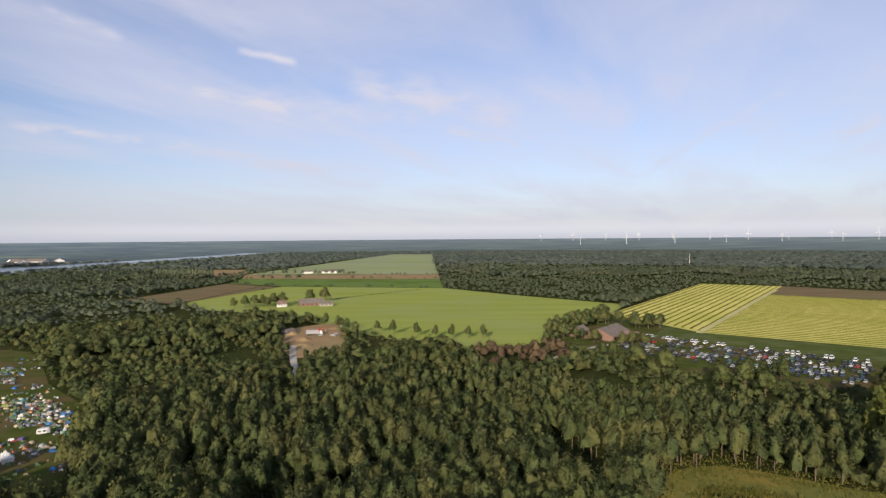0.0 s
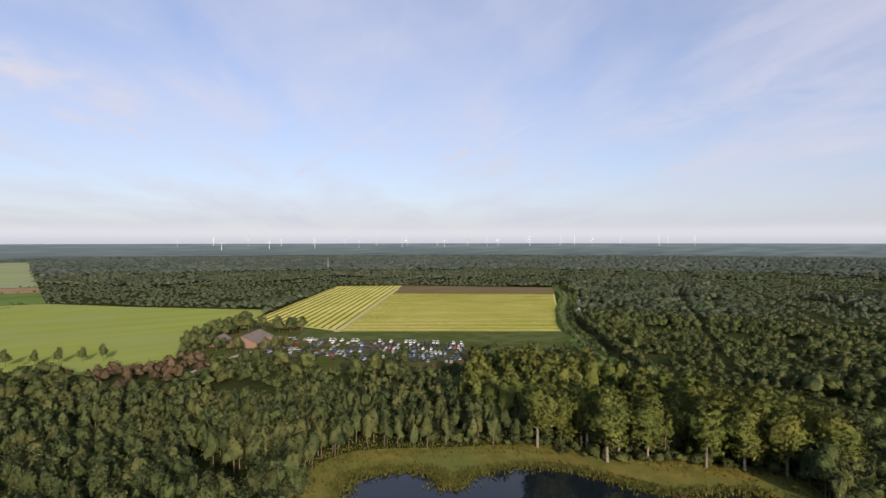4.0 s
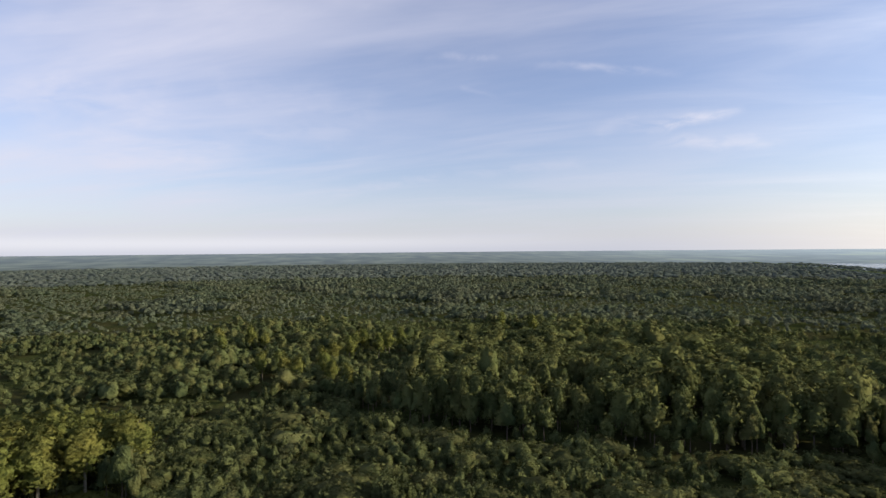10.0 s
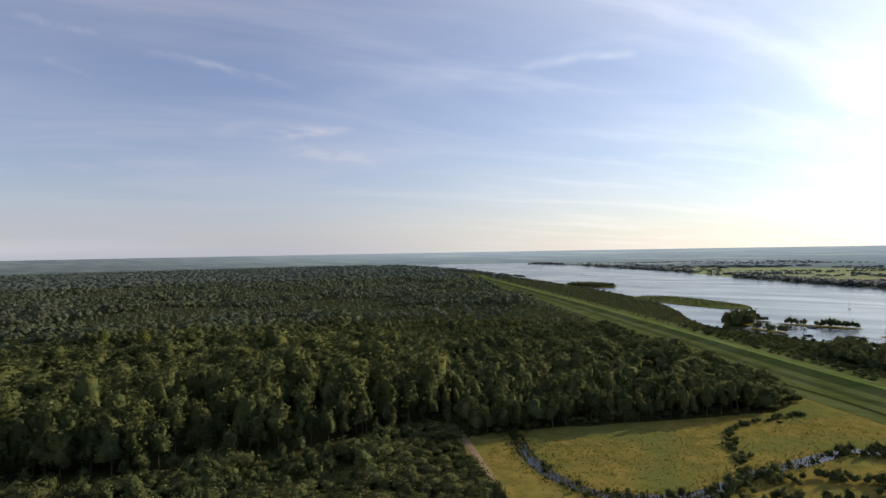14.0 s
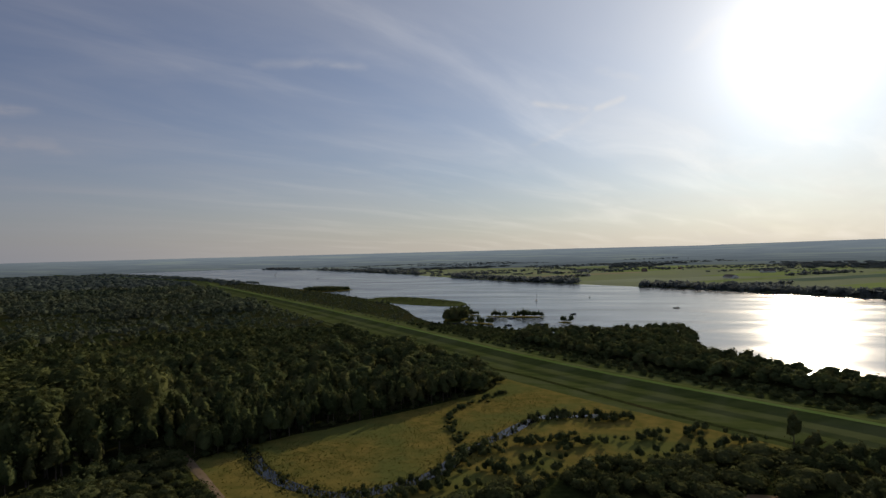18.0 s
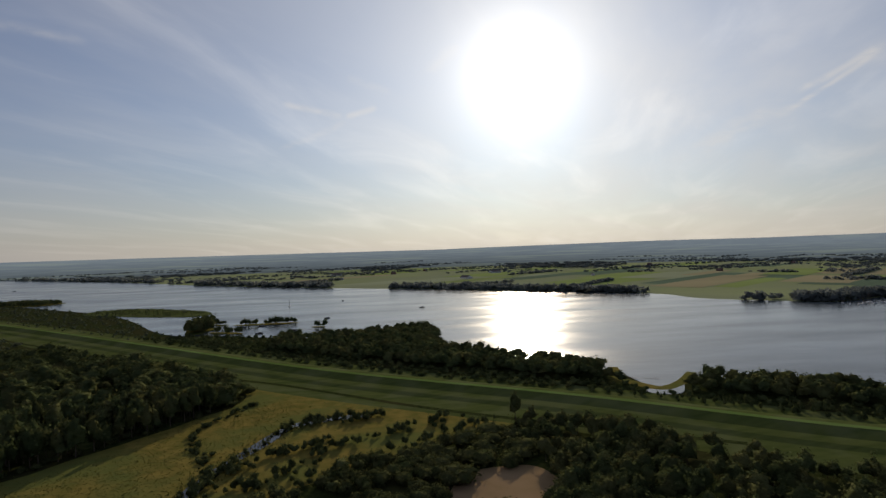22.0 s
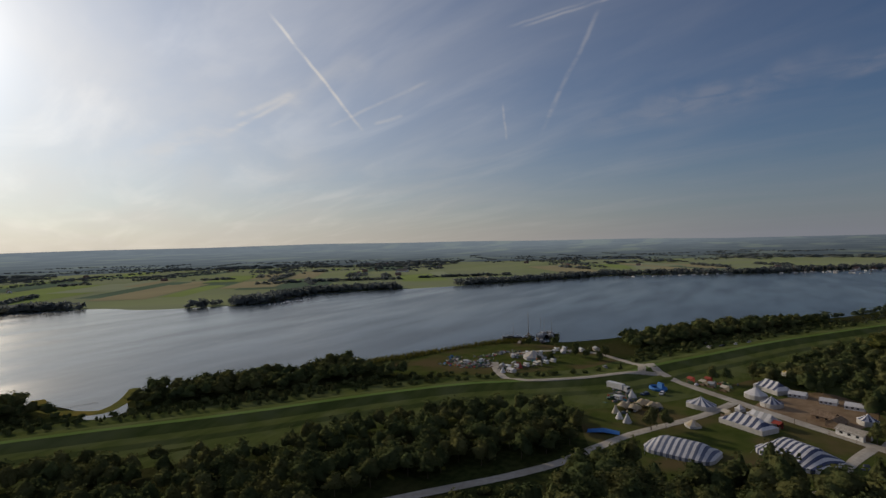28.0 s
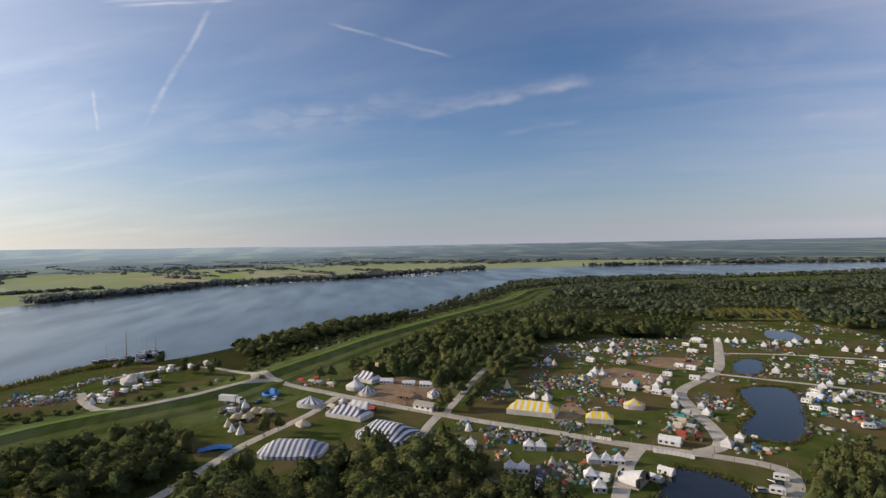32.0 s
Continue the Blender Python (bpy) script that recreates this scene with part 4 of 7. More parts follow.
def crown(kind, seed, clumps, size, level, single=True):
    """Corners and triangles of a crown of height 1: a lumpy closed skin and leaf clumps that stand out of it."""
    rng = np.random.default_rng(seed)
    lobes = lobes_of(kind, rng)
    if kind == "shrub":
        size *= 2.1
    V, F, N, n = [], [], [], 0
    if level:
        v, f, q = hull(lobes, level, seed)
        V.append(v)
        F.append(f)
        N.append(q)
        n = len(v)
    if clumps:
        vol = np.array([r[0] * r[2] for _, r in lobes])
        pick = rng.choice(len(lobes), clumps, p=vol / vol.sum())
        nv = rng.normal(size=(clumps, 3))
        nv[:, 2] = np.abs(nv[:, 2]) * 0.9 - 0.25
        nv /= np.linalg.norm(nv, axis=1, keepdims=True)
        cen = np.array([lobes[i][0] for i in pick]) + nv * np.array([lobes[i][1] for i in pick]) * rng.uniform(0.84, 1.20, (clumps, 1))
        nn = nv + rng.normal(scale=0.5, size=nv.shape)
        nn /= np.linalg.norm(nn, axis=1, keepdims=True)
        nn *= np.where((nn * nv).sum(1, keepdims=True) < 0, -1, 1)
        soft = nv * 0.75 + (cen - [0, 0, 0.45]) * 0.9 + rng.normal(scale=0.38, size=nv.shape) + [0, 0, 0.14]
        N.append(np.repeat(soft, 3 if single else 4, axis=0))
        t = np.cross(nn, rng.normal(size=nn.shape))
        t /= np.linalg.norm(t, axis=1, keepdims=True)
        b = np.cross(nn, t)
        s = size * rng.uniform(0.6, 1.3, (clumps, 1))
        if single:
            V.append(np.stack([cen + t * s, cen - t * s * 0.7 + b * s * 0.8, cen - t * s * 0.6 - b * s * 0.8], 1).reshape(-1, 3))
            F.append(n + np.arange(3 * clumps).reshape(-1, 3))
        else:
            quad = [cen + t * s, cen + b * s * 0.75 + nn * s * 0.25, cen - t * s, cen - b * s * 0.75 + nn * s * 0.2]
            V.append(np.stack(quad, 1).reshape(-1, 3))
            i = n + 4 * np.arange(clumps)[:, None]
            F.append(np.concatenate([i + [0, 1, 2], i + [0, 2, 3]]))
    N = np.concatenate(N)
    return np.concatenate(V), np.concatenate(F), N / (np.linalg.norm(N, axis=1, keepdims=True) + 1e-9)


def stem(kind, seed, sides=6, limbs=4):
    """A tapered trunk with a few limbs, for a tree of height 1."""
    rng = np.random.default_rng(seed)
    V, F, n = [], [], 0
    top = {"poplar": 0.85, "willow": 0.5, "shrub": 0.4}.get(kind, 0.62)
    runs = [((0, 0, -0.01), (rng.uniform(-0.02, 0.02), rng.uniform(-0.02, 0.02), top), 0.017, 0.005)]
    for k in range(limbs):
        a, z = rng.uniform(0, 6.28), rng.uniform(0.22, 0.55) * top / 0.62
        l = 0.12 if kind == "poplar" else 0.22
        runs.append(((0, 0, z), (math.cos(a) * l, math.sin(a) * l, z + rng.uniform(0.08, 0.2)), 0.008, 0.003))
    for p, q, r1, r2 in runs:
        for end, r in ((np.array(p), r1), (np.array(q), r2)):
            for k in range(sides):
                a = 6.2832 * k / sides
                V.append(end + np.array([math.cos(a) * r, math.sin(a) * r, 0]))
        for k in range(sides):
            a, b = n + k, n + (k + 1) % sides
            F += [(a, b, b + sides), (a, b + sides, a + sides)]
        n += 2 * sides
    return np.array(V), np.array(F)


def spread(templates, pos, height, width, rng):
    """Many trees in one mesh: corners and triangles."""
    V, F, N, n = [], [], [], 0
    which = rng.integers(0, len(templates), len(pos))
    for k, (tv, tf, *tn) in enumerate(templates):
        m = which == k
        if not m.any():
            continue
        p, h, w = pos[m], height[m], width[m]
        a = rng.uniform(0, 6.28, len(p))
        c, s = np.cos(a)[:, None], np.sin(a)[:, None]
        x = (tv[:, 0] * c - tv[:, 1] * s) * (h * w)[:, None] + p[:, 0:1]
        y = (tv[:, 0] * s + tv[:, 1] * c) * (h * w)[:, None] + p[:, 1:2]
        z = tv[:, 2] * h[:, None] + p[:, 2:3]
        V.append(np.stack([x, y, z], 2).reshape(-1, 3))
        if tn:
            tn = tn[0]
            N.append(np.stack([tn[:, 0] * c - tn[:, 1] * s, tn[:, 0] * s + tn[:, 1] * c, np.broadcast_to(tn[:, 2], (len(p), len(tn)))], 2).reshape(-1, 3))
        F.append((tf[None] + (n + len(tv) * np.arange(len(p)))[:, None, None]).reshape(-1, 3))
        n += len(tv) * len(p)
    return np.concatenate(V), np.concatenate(F), np.concatenate(N) if N else None


def wood(name, templates, pos, height, width, mat, label, trunks=None):
    if not len(pos):
        return
    v, f, nr = spread(templates, pos, height, width, np.random.default_rng(len(pos)))
    ob = tagged(new(name, mesh_from(name, v, f, mat, normals=nr)), label, "woodland", kind="stuff")
    if trunks:
        v, f, _ = spread(trunks, pos, height, np.ones(len(pos)), np.random.default_rng(3))
        tagged(part("trunks", mesh_from("trunks", v, f, M_BARK), ob), kind="stuff")


def scatter(lo, hi, step, rng):
    """Jittered points of a ring of the plan."""
    g = np.arange(-hi, hi, step)
    x, y = np.meshgrid(g, g)
    p = np.stack([x.ravel(), y.ravel()], 1) + rng.uniform(-0.45, 0.45, (x.size, 2)) * step
    r = np.hypot(p[:, 0], p[:, 1])
    return p[(r >= lo) & (r < hi)]


# stands of their own height and kind: outline, kind, height, spacing factor
TALL_N = [(190, 236), (224, 226), (216, 190), (222, 158), (226, 120), (216, 72), (196, 82), (184, 104), (158, 128), (150, 152), (146, 195)]
BEHIND_N = [(190, 245), (235, 240), (300, 290), (330, 240), (300, 110), (300, 40), (215, 60), (226, 120)]
TRACK_CLEARING = [(-100, -108), (-150, -79), (-174, -60), (-152, -48), (-125, -66), (-95, -90)]
EDGE_W = [(-85, 55), (-140, 44), (-172, 36), (-190, 26), (-190, 6), (-180, -10), (-176, -25), (-184, -45), (-165, -62), (-120, -78), (-80, -40)]
TALL_E = [(245, -25), (312, -38), (412, -78), (412, -188), (328, -282), (250, -250), (175, -185), (188, -119), (215, -56)]
SCRUB = [(200, 69), (278, 78), (292, 12), (245, -22), (215, -56), (188, -115), (172, -175), (125, -140), (75, -106), (75, 0), (150, 50)]
SCRUB_FIELD = [(150, -125), (175, -182), (148, -165), (122, -148), (88, -115), (50, -88), (100, -38), (162, -62)]
EDGE_S = [(-68, -235), (-38, -215), (-12, -125), (0, -50), (-50, -25), (-125, 38), (-175, 25), (-175, -41), (-238, -65), (-295, -82), (-188, -155)]
EDGE_M = [(-68, -235), (-38, -215), (0, -198), (28, -175), (62, -148), (100, -129), (50, -75), (-12, -112), (-50, -150)]
LOW_N = [(12, 294), (38, 328), (78, 375), (115, 375), (130, 298), (188, 265), (219, 268), (188, 225), (138, 206), (75, 238)]
WOOD_N = [(-330, 700), (-330, 330), (-120, 240), (60, 250), (150, 420), (90, 470), (-60, 480), (-200, 700)]
REDDISH = [(25, 312), (75, 328), (88, 375), (50, 400), (0, 375)]
HEDGE_CAMP = [(-258, 50), (-300, 38), (-335, -10), (-375, 25), (-412, 100), (-390, 135), (-335, 112), (-280, 72)]


def zone_of(p):
    """Kind and height of what grows at points: 0 broadleaf, 1 poplar, 2 willow, 3 shrub."""
    kind, high = np.zeros(len(p), int), np.full(len(p), 13.0)
    d = gap_to(p, DIKE_LINE)
    outer = d > 0 if gap_to(np.array([[-200.0, -300.0]]), DIKE_LINE)[0] > 0 else d < 0
    belt = np.abs(d) > 44
    high[outer] = np.where(p[outer][:, 0] > 70, 4.6, np.where(belt[outer], 10.5, 4.6))
    kind[outer] = np.where(belt[outer] & (p[outer][:, 0] <= 70), 0, 2)
    for poly, k, h in ((EDGE_S, 0, 8.5), (EDGE_M, 3, 5.0), (LOW_N, 2, 7.5), (EDGE_W, 0, 11.5), (HEDGE_CAMP, 0, 12.0), (BEHIND_N, 2, 6.2), (SCRUB, 2, 6.3), (TALL_N, 1, 18.5), (SCRUB_FIELD, 3, 3.9), (TALL_E, 4, 19.5), (WOOD_N, 0, 11.0), (REDDISH, 5, 9.0)):
        m = inside(p, poly)
        kind[m], high[m] = k, h
    clear = inside(p, TRACK_CLEARING)
    kind[clear], high[clear] = 3, 2.0
    # planted blocks with straight rides between them, each of one kind and age
    free = (kind == 0) & (np.hypot(p[:, 0], p[:, 1]) > 330) & ~outer & ~inside(p, HEDGE_CAMP)
    u, v = (p[:, 0] * 0.819 + p[:, 1] * 0.574), (-p[:, 0] * 0.574 + p[:, 1] * 0.819)
    block = np.floor(u / 170) * 57 + np.floor(v / 105) * 131
    dice = np.modf(np.abs(np.sin(block * 12.9898) * 43758.5453))[0]
    for lo, hi, k, h in ((0.0, 0.26, 0, 8.0), (0.26, 0.42, 0, 12.0), (0.42, 0.53, 1, 16.0), (0.53, 0.74, 2, 6.5), (0.74, 0.90, 0, 14.5), (0.90, 0.985, 4, 15.0), (0.985, 1.01, 5, 11.0)):
        m = free & (dice >= lo) & (dice < hi)
        kind[m], high[m] = k, h
    near_block = free & (np.hypot(p[:, 0], p[:, 1]) < 620) & ((kind == 1) | (kind == 4) | (kind == 5))
    kind[near_block], high[near_block] = np.where(dice[near_block] < 0.5, 2, 4), 6.0 + 9.0 * np.modf(dice[near_block] * 7.3)[0]
    ride = free & ((np.abs((u + 70) % 170 - 85) > 81) | (np.abs((v + 48) % 105 - 52.5) > 49))
    high[ride] = 1.6
    return kind, high, d


def growable(p):
    ok = ~inside(p, RIVER) & ~inside(p, FAR_SIDE)
    for poly in OPEN_GROUND:
        ok &= ~inside(p, poly)
    d = gap_to(p, DIKE_LINE)
    if gap_to(np.array([[-200.0, -300.0]]), DIKE_LINE)[0] < 0:
        d = -d
    ok &= ~((d < 18) & (d > -37))
    for pts, w in ROADS:
        ok &= np.abs(gap_to(p, smooth_line(pts, 3))) > w / 2 + (6.0 if pts[0][1] == -8 else 2.5)
    ok &= (np.abs(gap_to(p, CANAL_PATH)) > 13) & (np.abs(gap_to(p, CANAL)) > 8)
    ok &= (np.abs(gap_to(p, [(262, -6), (238, -28), (208, -58), (181, -119), (168, -190)])) > 3.0) & (np.abs(gap_to(p, [(262, 62), (300, 52), (352, 26), (402, 6), (452, -10)])) > 5)
    ok &= ~inside(p, POOL) & ~inside(p, NO_TREES) & ~inside(p, NO_TREES_COVE) 
    return ok


def uneven(p, kind, high, rng):
    """Mixed ages and kinds: some trees stand out, some are lost, a few are of another sort."""
    n = np.array([noise.noise((x * 0.035, y * 0.035, 2.2)) for x, y in p])
    high = high * (1 + 0.24 * n) * rng.uniform(0.80, 1.18, len(p))
    wild = (p[:, 0] > 120) & (p[:, 1] < 130) & ~inside(p, TALL_N)
    high = np.where(wild, high * rng.uniform(0.72, 1.25, len(p)), high)
    n2 = np.array([noise.noise((x * 0.055, y * 0.055, 8.2)) for x, y in p])
    high = np.where(wild, high * (1 + 0.45 * n2), high)
    keep = (n > -0.42 + 0.25 * rng.random(len(p))) | inside(p, EDGE_S) | inside(p, EDGE_W) | (p[:, 1] < -0.68 * p[:, 0] - 190) | wild
    keep &= ~wild | (n2 > np.where(kind == 4, -0.22, -0.60))
    other = rng.random(len(p))
    kind = np.where((kind == 0) & (other < 0.12), 2, kind)
    kind = np.where((kind == 2) & (other > 0.90), 0, kind)
    kind = np.where((kind == 2) & inside(p, SCRUB) & (other < 0.14), 3, kind)
    kind = np.where(wild & (kind == 0) & (other > 0.80), 2, kind)
    kind = np.where(wild & (kind == 0) & (other > 0.70), 4, kind)
    return kind, high, keep


KINDS = ["broad", "poplar", "willow", "shrub", "tall", "broad"]
LEAVES = [M_LEAF, M_POPLAR, M_WILLOW, M_SHRUB, M_TALL, M_AUTUMN]
WIDE = [0.86, 1.0, 0.95, 1.10, 1.05, 0.9]
KLABEL = ["dense dark green broadleaf woodland", "tall pale green poplar stand", "grey-green willow scrub", "low mixed shrubs on grass", "tall broad pale green poplars", "russet-tinged broadleaf trees"]
FULL = [[crown(k, 10 * i + s, 820, 0.027, 3) for s in range(5)] for i, k in enumerate(KINDS)]
CLOSE = [[crown(k, 10 * i + s, 360, 0.030, 3) for s in range(5)] for i, k in enumerate(KINDS)]
NEAR = [[crown(k, 10 * i + s, 150, 0.037, 2) for s in range(6)] for i, k in enumerate(KINDS)]
MID = [[crown(k, 10 * i + s, 66, 0.056, 2) for s in range(5)] for i, k in enumerate(KINDS)]


def sky_turned(v, f, q, up):
    q = q + [0, 0, up]
    return v, f, q / np.linalg.norm(q, axis=1, keepdims=True)


FARM = [[sky_turned(*crown(k, 10 * i + s, 13, 0.12, 1), 0.35) for s in range(5)] for i, k in enumerate(KINDS)]
TRUNKS = [[stem(k, s, 4, 2) for s in range(3)] for k in KINDS]

# single trees nearest the camera's hill of air: built once each, then copied
PATTERN = []
TLABEL = ["dark green broadleaf tree in the wood", "tall poplar with pale green leaves and bare lower trunk", "grey-green bushy willow in the scrub", "low dark shrub in rough grass", "tall broad-crowned pale green tree", "russet-tinged broadleaf tree in the wood"]
for i, k in enumerate(KINDS):
    row = []
    for s in range(4):
        tree = new(("tree", "poplar", "willow", "shrub", "tree", "tree")[i])
        part("trunk", mesh_from("trunk", *stem(k, s, 7, 5), M_BARK_PALE if i == 1 else M_BARK), tree)
        part("crown", mesh_from("crown", *FULL[i][s][:2], LEAVES[i], normals=FULL[i][s][2]), tree)
        tagged(tree, TLABEL[i], "shrub" if i == 3 else "tree", group="trees of the near wood")
        row.append(tree)
    PATTERN.append(row)
used = set()


def plant(kind, x, y, h, w=1.0, z=0.0):
    """One tree of its own."""
    s = random.randrange(4)
    m = Matrix.Translation((x, y, z)) @ Matrix.Rotation(random.uniform(0, 6.28), 4, "Z") @ Matrix.Diagonal((h * w, h * w, h, 1))
    if (kind, s) not in used:
        used.add((kind, s))
        PATTERN[kind][s].matrix_basis = m
        return PATTERN[kind][s]
    ob = copy_thing(PATTERN[kind][s], Matrix.Identity(4))
    ob.matrix_basis = m
    return ob


rng = np.random.default_rng(11)
p = scatter(98, 290, 4.7, rng)
p = p[growable(p)]
kind, high, _ = zone_of(p)
kind, high, keep = uneven(p, kind, high, rng)
keep &= (kind != 1) | (rng.random(len(p)) < 0.68)
keep &= (kind != 4) | (rng.random(len(p)) < 0.45)
keep &= (kind != 3) | inside(p, SCRUB_FIELD) | (rng.random(len(p)) < 0.7)
keep &= ~inside(p, LOW_N) | (rng.random(len(p)) < 0.55)
keep &= ~inside(p, HEDGE_CAMP) | (rng.random(len(p)) < 0.50)
keep &= ~(inside(p, EDGE_S) | inside(p, EDGE_W)) | (rng.random(len(p)) < 0.55)
p, kind, high = p[keep], kind[keep], high[keep]
r = np.hypot(p[:, 0], p[:, 1])
single = (r > 112) & (r < 160)
order = np.where(single)[0][::max(1, int(single.sum() / 240))]
thicket = inside(p, SCRUB) | inside(p, SCRUB_FIELD) | inside(p, BEHIND_N)
breadth = np.where(inside(p, EDGE_S) | inside(p, EDGE_W) | inside(p, HEDGE_CAMP), 1.85, np.where(thicket & ((kind == 2) | (kind == 3)), 1.45, 1.0))
taken = np.zeros(len(p), bool)
taken[order] = True
for i in order:
    plant(int(kind[i]), p[i, 0], p[i, 1], high[i], rng.uniform(0.95, 1.2) * WIDE[kind[i]] * breadth[i])
for i in range(6):
    m = (kind == i) & ~taken
    wide = rng.uniform(0.85, 1.2, len(p)) * WIDE[i] * breadth
    for ring, shapes in ((r < (235 if i == 4 else 170), CLOSE[i]), ((r >= (235 if i == 4 else 170)) & (r < (300 if i == 4 else 235)), NEAR[i]), (r >= (300 if i == 4 else 235), MID[i])):
        g = m & ring
        wood("near_woodland", shapes, np.column_stack([p[g], np.zeros(g.sum())]), high[g], wide[g], LEAVES[i], KLABEL[i], TRUNKS[i])
p = scatter(290, 570, 6.5, rng)
p = p[growable(p)]
kind, high, _ = zone_of(p)
kind, high, keep = uneven(p, kind, high, rng)
keep &= ~inside(p, HEDGE_CAMP) | (rng.random(len(p)) < 0.7)
p, kind, high = p[keep], kind[keep], high[keep]
for i in range(6):
    m = kind == i
    wood("middle_woodland", NEAR[i] if i == 4 else MID[i], np.column_stack([p[m], np.zeros(m.sum())]), high[m] * 0.74, rng.uniform(1.55, 2.15, m.sum()) * WIDE[i] * np.where(p[m][:, 1] < -0.68 * p[m][:, 0] - 190, 1.35, 1.0), LEAVES[i], KLABEL[i])
p = scatter(570, 1450, 9.4, rng)
p = p[growable(p)]
kind, high, _ = zone_of(p)
kind, high, keep = uneven(p, kind, high, rng)
p, kind, high = p[keep], kind[keep], high[keep]
for i in range(6):
    m = kind == i
    # leaf copies with the haze of distance in their colour
    wood("far_woodland", FARM[i], np.column_stack([p[m], np.zeros(m.sum())]), high[m] * 0.62, rng.uniform(1.8, 2.5, m.sum()), M_HAZED_LEAF if i in (0, 3) else M_HAZED_PALE, KLABEL[i])
FAR_TUFT = [sky_turned(*crown("shrub", 90 + k, 0, 0.3, 1), 0.5) for k in range(5)]
p = scatter(1450, 2900, 21.0, rng)
p = p[growable(p)]
pz = np.array([ground_z(v) for v in np.hypot(p[:, 0], p[:, 1])])
# paler blue-green colour here is painted haze
wood("distant_woodland", FAR_TUFT, np.column_stack([p, pz]), 9 * rng.uniform(0.7, 1.3, len(p)), rng.uniform(1.4, 2.3, len(p)), M_HAZED_FARWOOD, "hazy unbroken woodland towards the horizon")
p = scatter(0, 98, 8.0, rng)
p = p[growable(p)]
m = np.hypot(p[:, 0], p[:, 1]) < 26
FINE = [crown("broad", 130 + s, 1100, 0.023, 4, False) for s in range(3)]
wood("wood_below", FINE, np.column_stack([p[m], np.zeros(m.sum())]), 8 * rng.uniform(0.6, 1.3, m.sum()), rng.uniform(1.0, 1.4, m.sum()), M_LEAF, "low leafy wood under the hovering camera", TRUNKS[0])
wood("wood_below", MID[0], np.column_stack([p[~m], np.zeros((~m).sum())]), 8 * rng.uniform(0.6, 1.3, (~m).sum()), rng.uniform(1.0, 1.4, (~m).sum()), M_LEAF, "low wood round the hovering camera", TRUNKS[0])


# ---- trees that stand on their own ----
for x, y, h in ((145, 145, 25), (152, 140, 22), (155, 122, 28), (164, 124, 25), (166, 114, 24), (178, 100, 25), (185, 91, 25), (192, 81, 24), (199, 71, 24), (204, 78, 22), (172, 118, 26), (160, 135, 25), (188, 102, 26)):
    plant(1, x, y, h * 0.88, 1.45)
for x, y, h in ((-68, 431, 11), (-39, 431, 12), (-20, 422, 11), (-6, 416, 10), (6, 412, 11), (18, 412, 10), (29, 410, 11), (-88, 465, 11), (-100, 475, 12), (-52, 440, 10), (-78, 448, 11)):
    plant(0, x, y, h, 1.0)
for x, y, h in ((449, 96, 17), (447, 72, 18), (436, 60, 15), (429, 90, 14), (319, 27, 17), (328, 13, 17), (342, 49, 16), (350, 40, 15), (335, 36, 16), (372, 8, 17), (384, -2, 17), (396, -6, 18), (408, -12, 18), (412, -28, 17), (402, -30, 17), (310, 8, 16), (300, 0, 15), (355, 15, 16), (392, -22, 17), (418, -40, 17), (480, -135, 19), (470, -160, 18), (440, -190, 16)):
    plant(1, x, y, h, 1.1)
for x, y, h in ((-378, -140, 9), (-382, -122, 10), (-355, -100, 8), (-350, -92, 8), (-335, -110, 8), (-328, -115, 6), (-345, -82, 8), (-360, -82, 9), (-375, -105, 8), (-320, -65, 5)):
    plant(2, x, y, h, 1.2)
for x, y, h in ((-228, -35, 10), (-232, -30, 8), (-245, 38, 8), (-249, 42, 9), (-150, 140, 8), (-315, -18, 9), (-318, -12, 8), (-328, 0, 10)):
    plant(0, x, y, h, 1.1)
for x, y, h in ((82, 431, 10), (90, 440, 11), (98, 448, 11), (105, 455, 12), (112, 462, 12), (120, 470, 12), (128, 476, 12), (138, 475, 12), (148, 471, 11), (158, 465, 11), (168, 460, 10), (175, 452, 10), (85, 420, 10), (88, 410, 10), (95, 402, 9), (105, 390, 9), (120, 375, 9), (128, 380, 9), (135, 375, 9), (155, 450, 10), (165, 450, 10)):
    plant(0, x, y, h * 1.2, 1.3)
    plant(0, x + random.uniform(3, 6), y + random.uniform(2, 6), h * random.uniform(0.8, 1.1), 1.3)
for x, y, h in ((-188, 621, 15), (-180, 625, 15), (-198, 615, 14), (-206, 610, 14), (-215, 605, 14), (-155, 650, 16), (-140, 658, 18), (-225, 600, 12), (-190, 605, 12)):
    plant(0, x, y, h, 1.3)

plant(1, -416, 66, 14, 2.0)
# russet and tall trees not yet used stand among their own kind in the woods
for k, (x, y), (dx, dy), h in ((4, (268, -70), (9, -13), 19.0), (5, (34, 334), (12, 9), 10.0)):
    for s in range(4):
        if (k, s) not in used:
            used.add((k, s))
            PATTERN[k][s].matrix_basis = Matrix.Translation((x + dx * s, y + dy * s, 0)) @ Matrix.Diagonal((h, h, h, 1))
for x, y, h in ((-244, 51, 7), (-256, 57, 8), (-266, 61, 9), (-277, 69, 8), (-288, 75, 9), (-300, 81, 10), (-312, 88, 10), (-325, 95, 9), (-338, 103, 10), (-350, 113, 9), (-270, 52, 7), (-153, 150, 9), (-156, 162, 10), (-149, 172, 9), (-145, 158, 10)):
    plant(0, x, y, h, 1.55)
for x, y, h in ((110, 316, 15), (108, 288, 12), (119, 300, 16), (145, 268, 17), (149, 258, 14), (172, 284, 13), (137, 273, 14), (158, 276, 12)):
    plant(4, x, y, h, 1.5)
rng = np.random.default_rng(23)
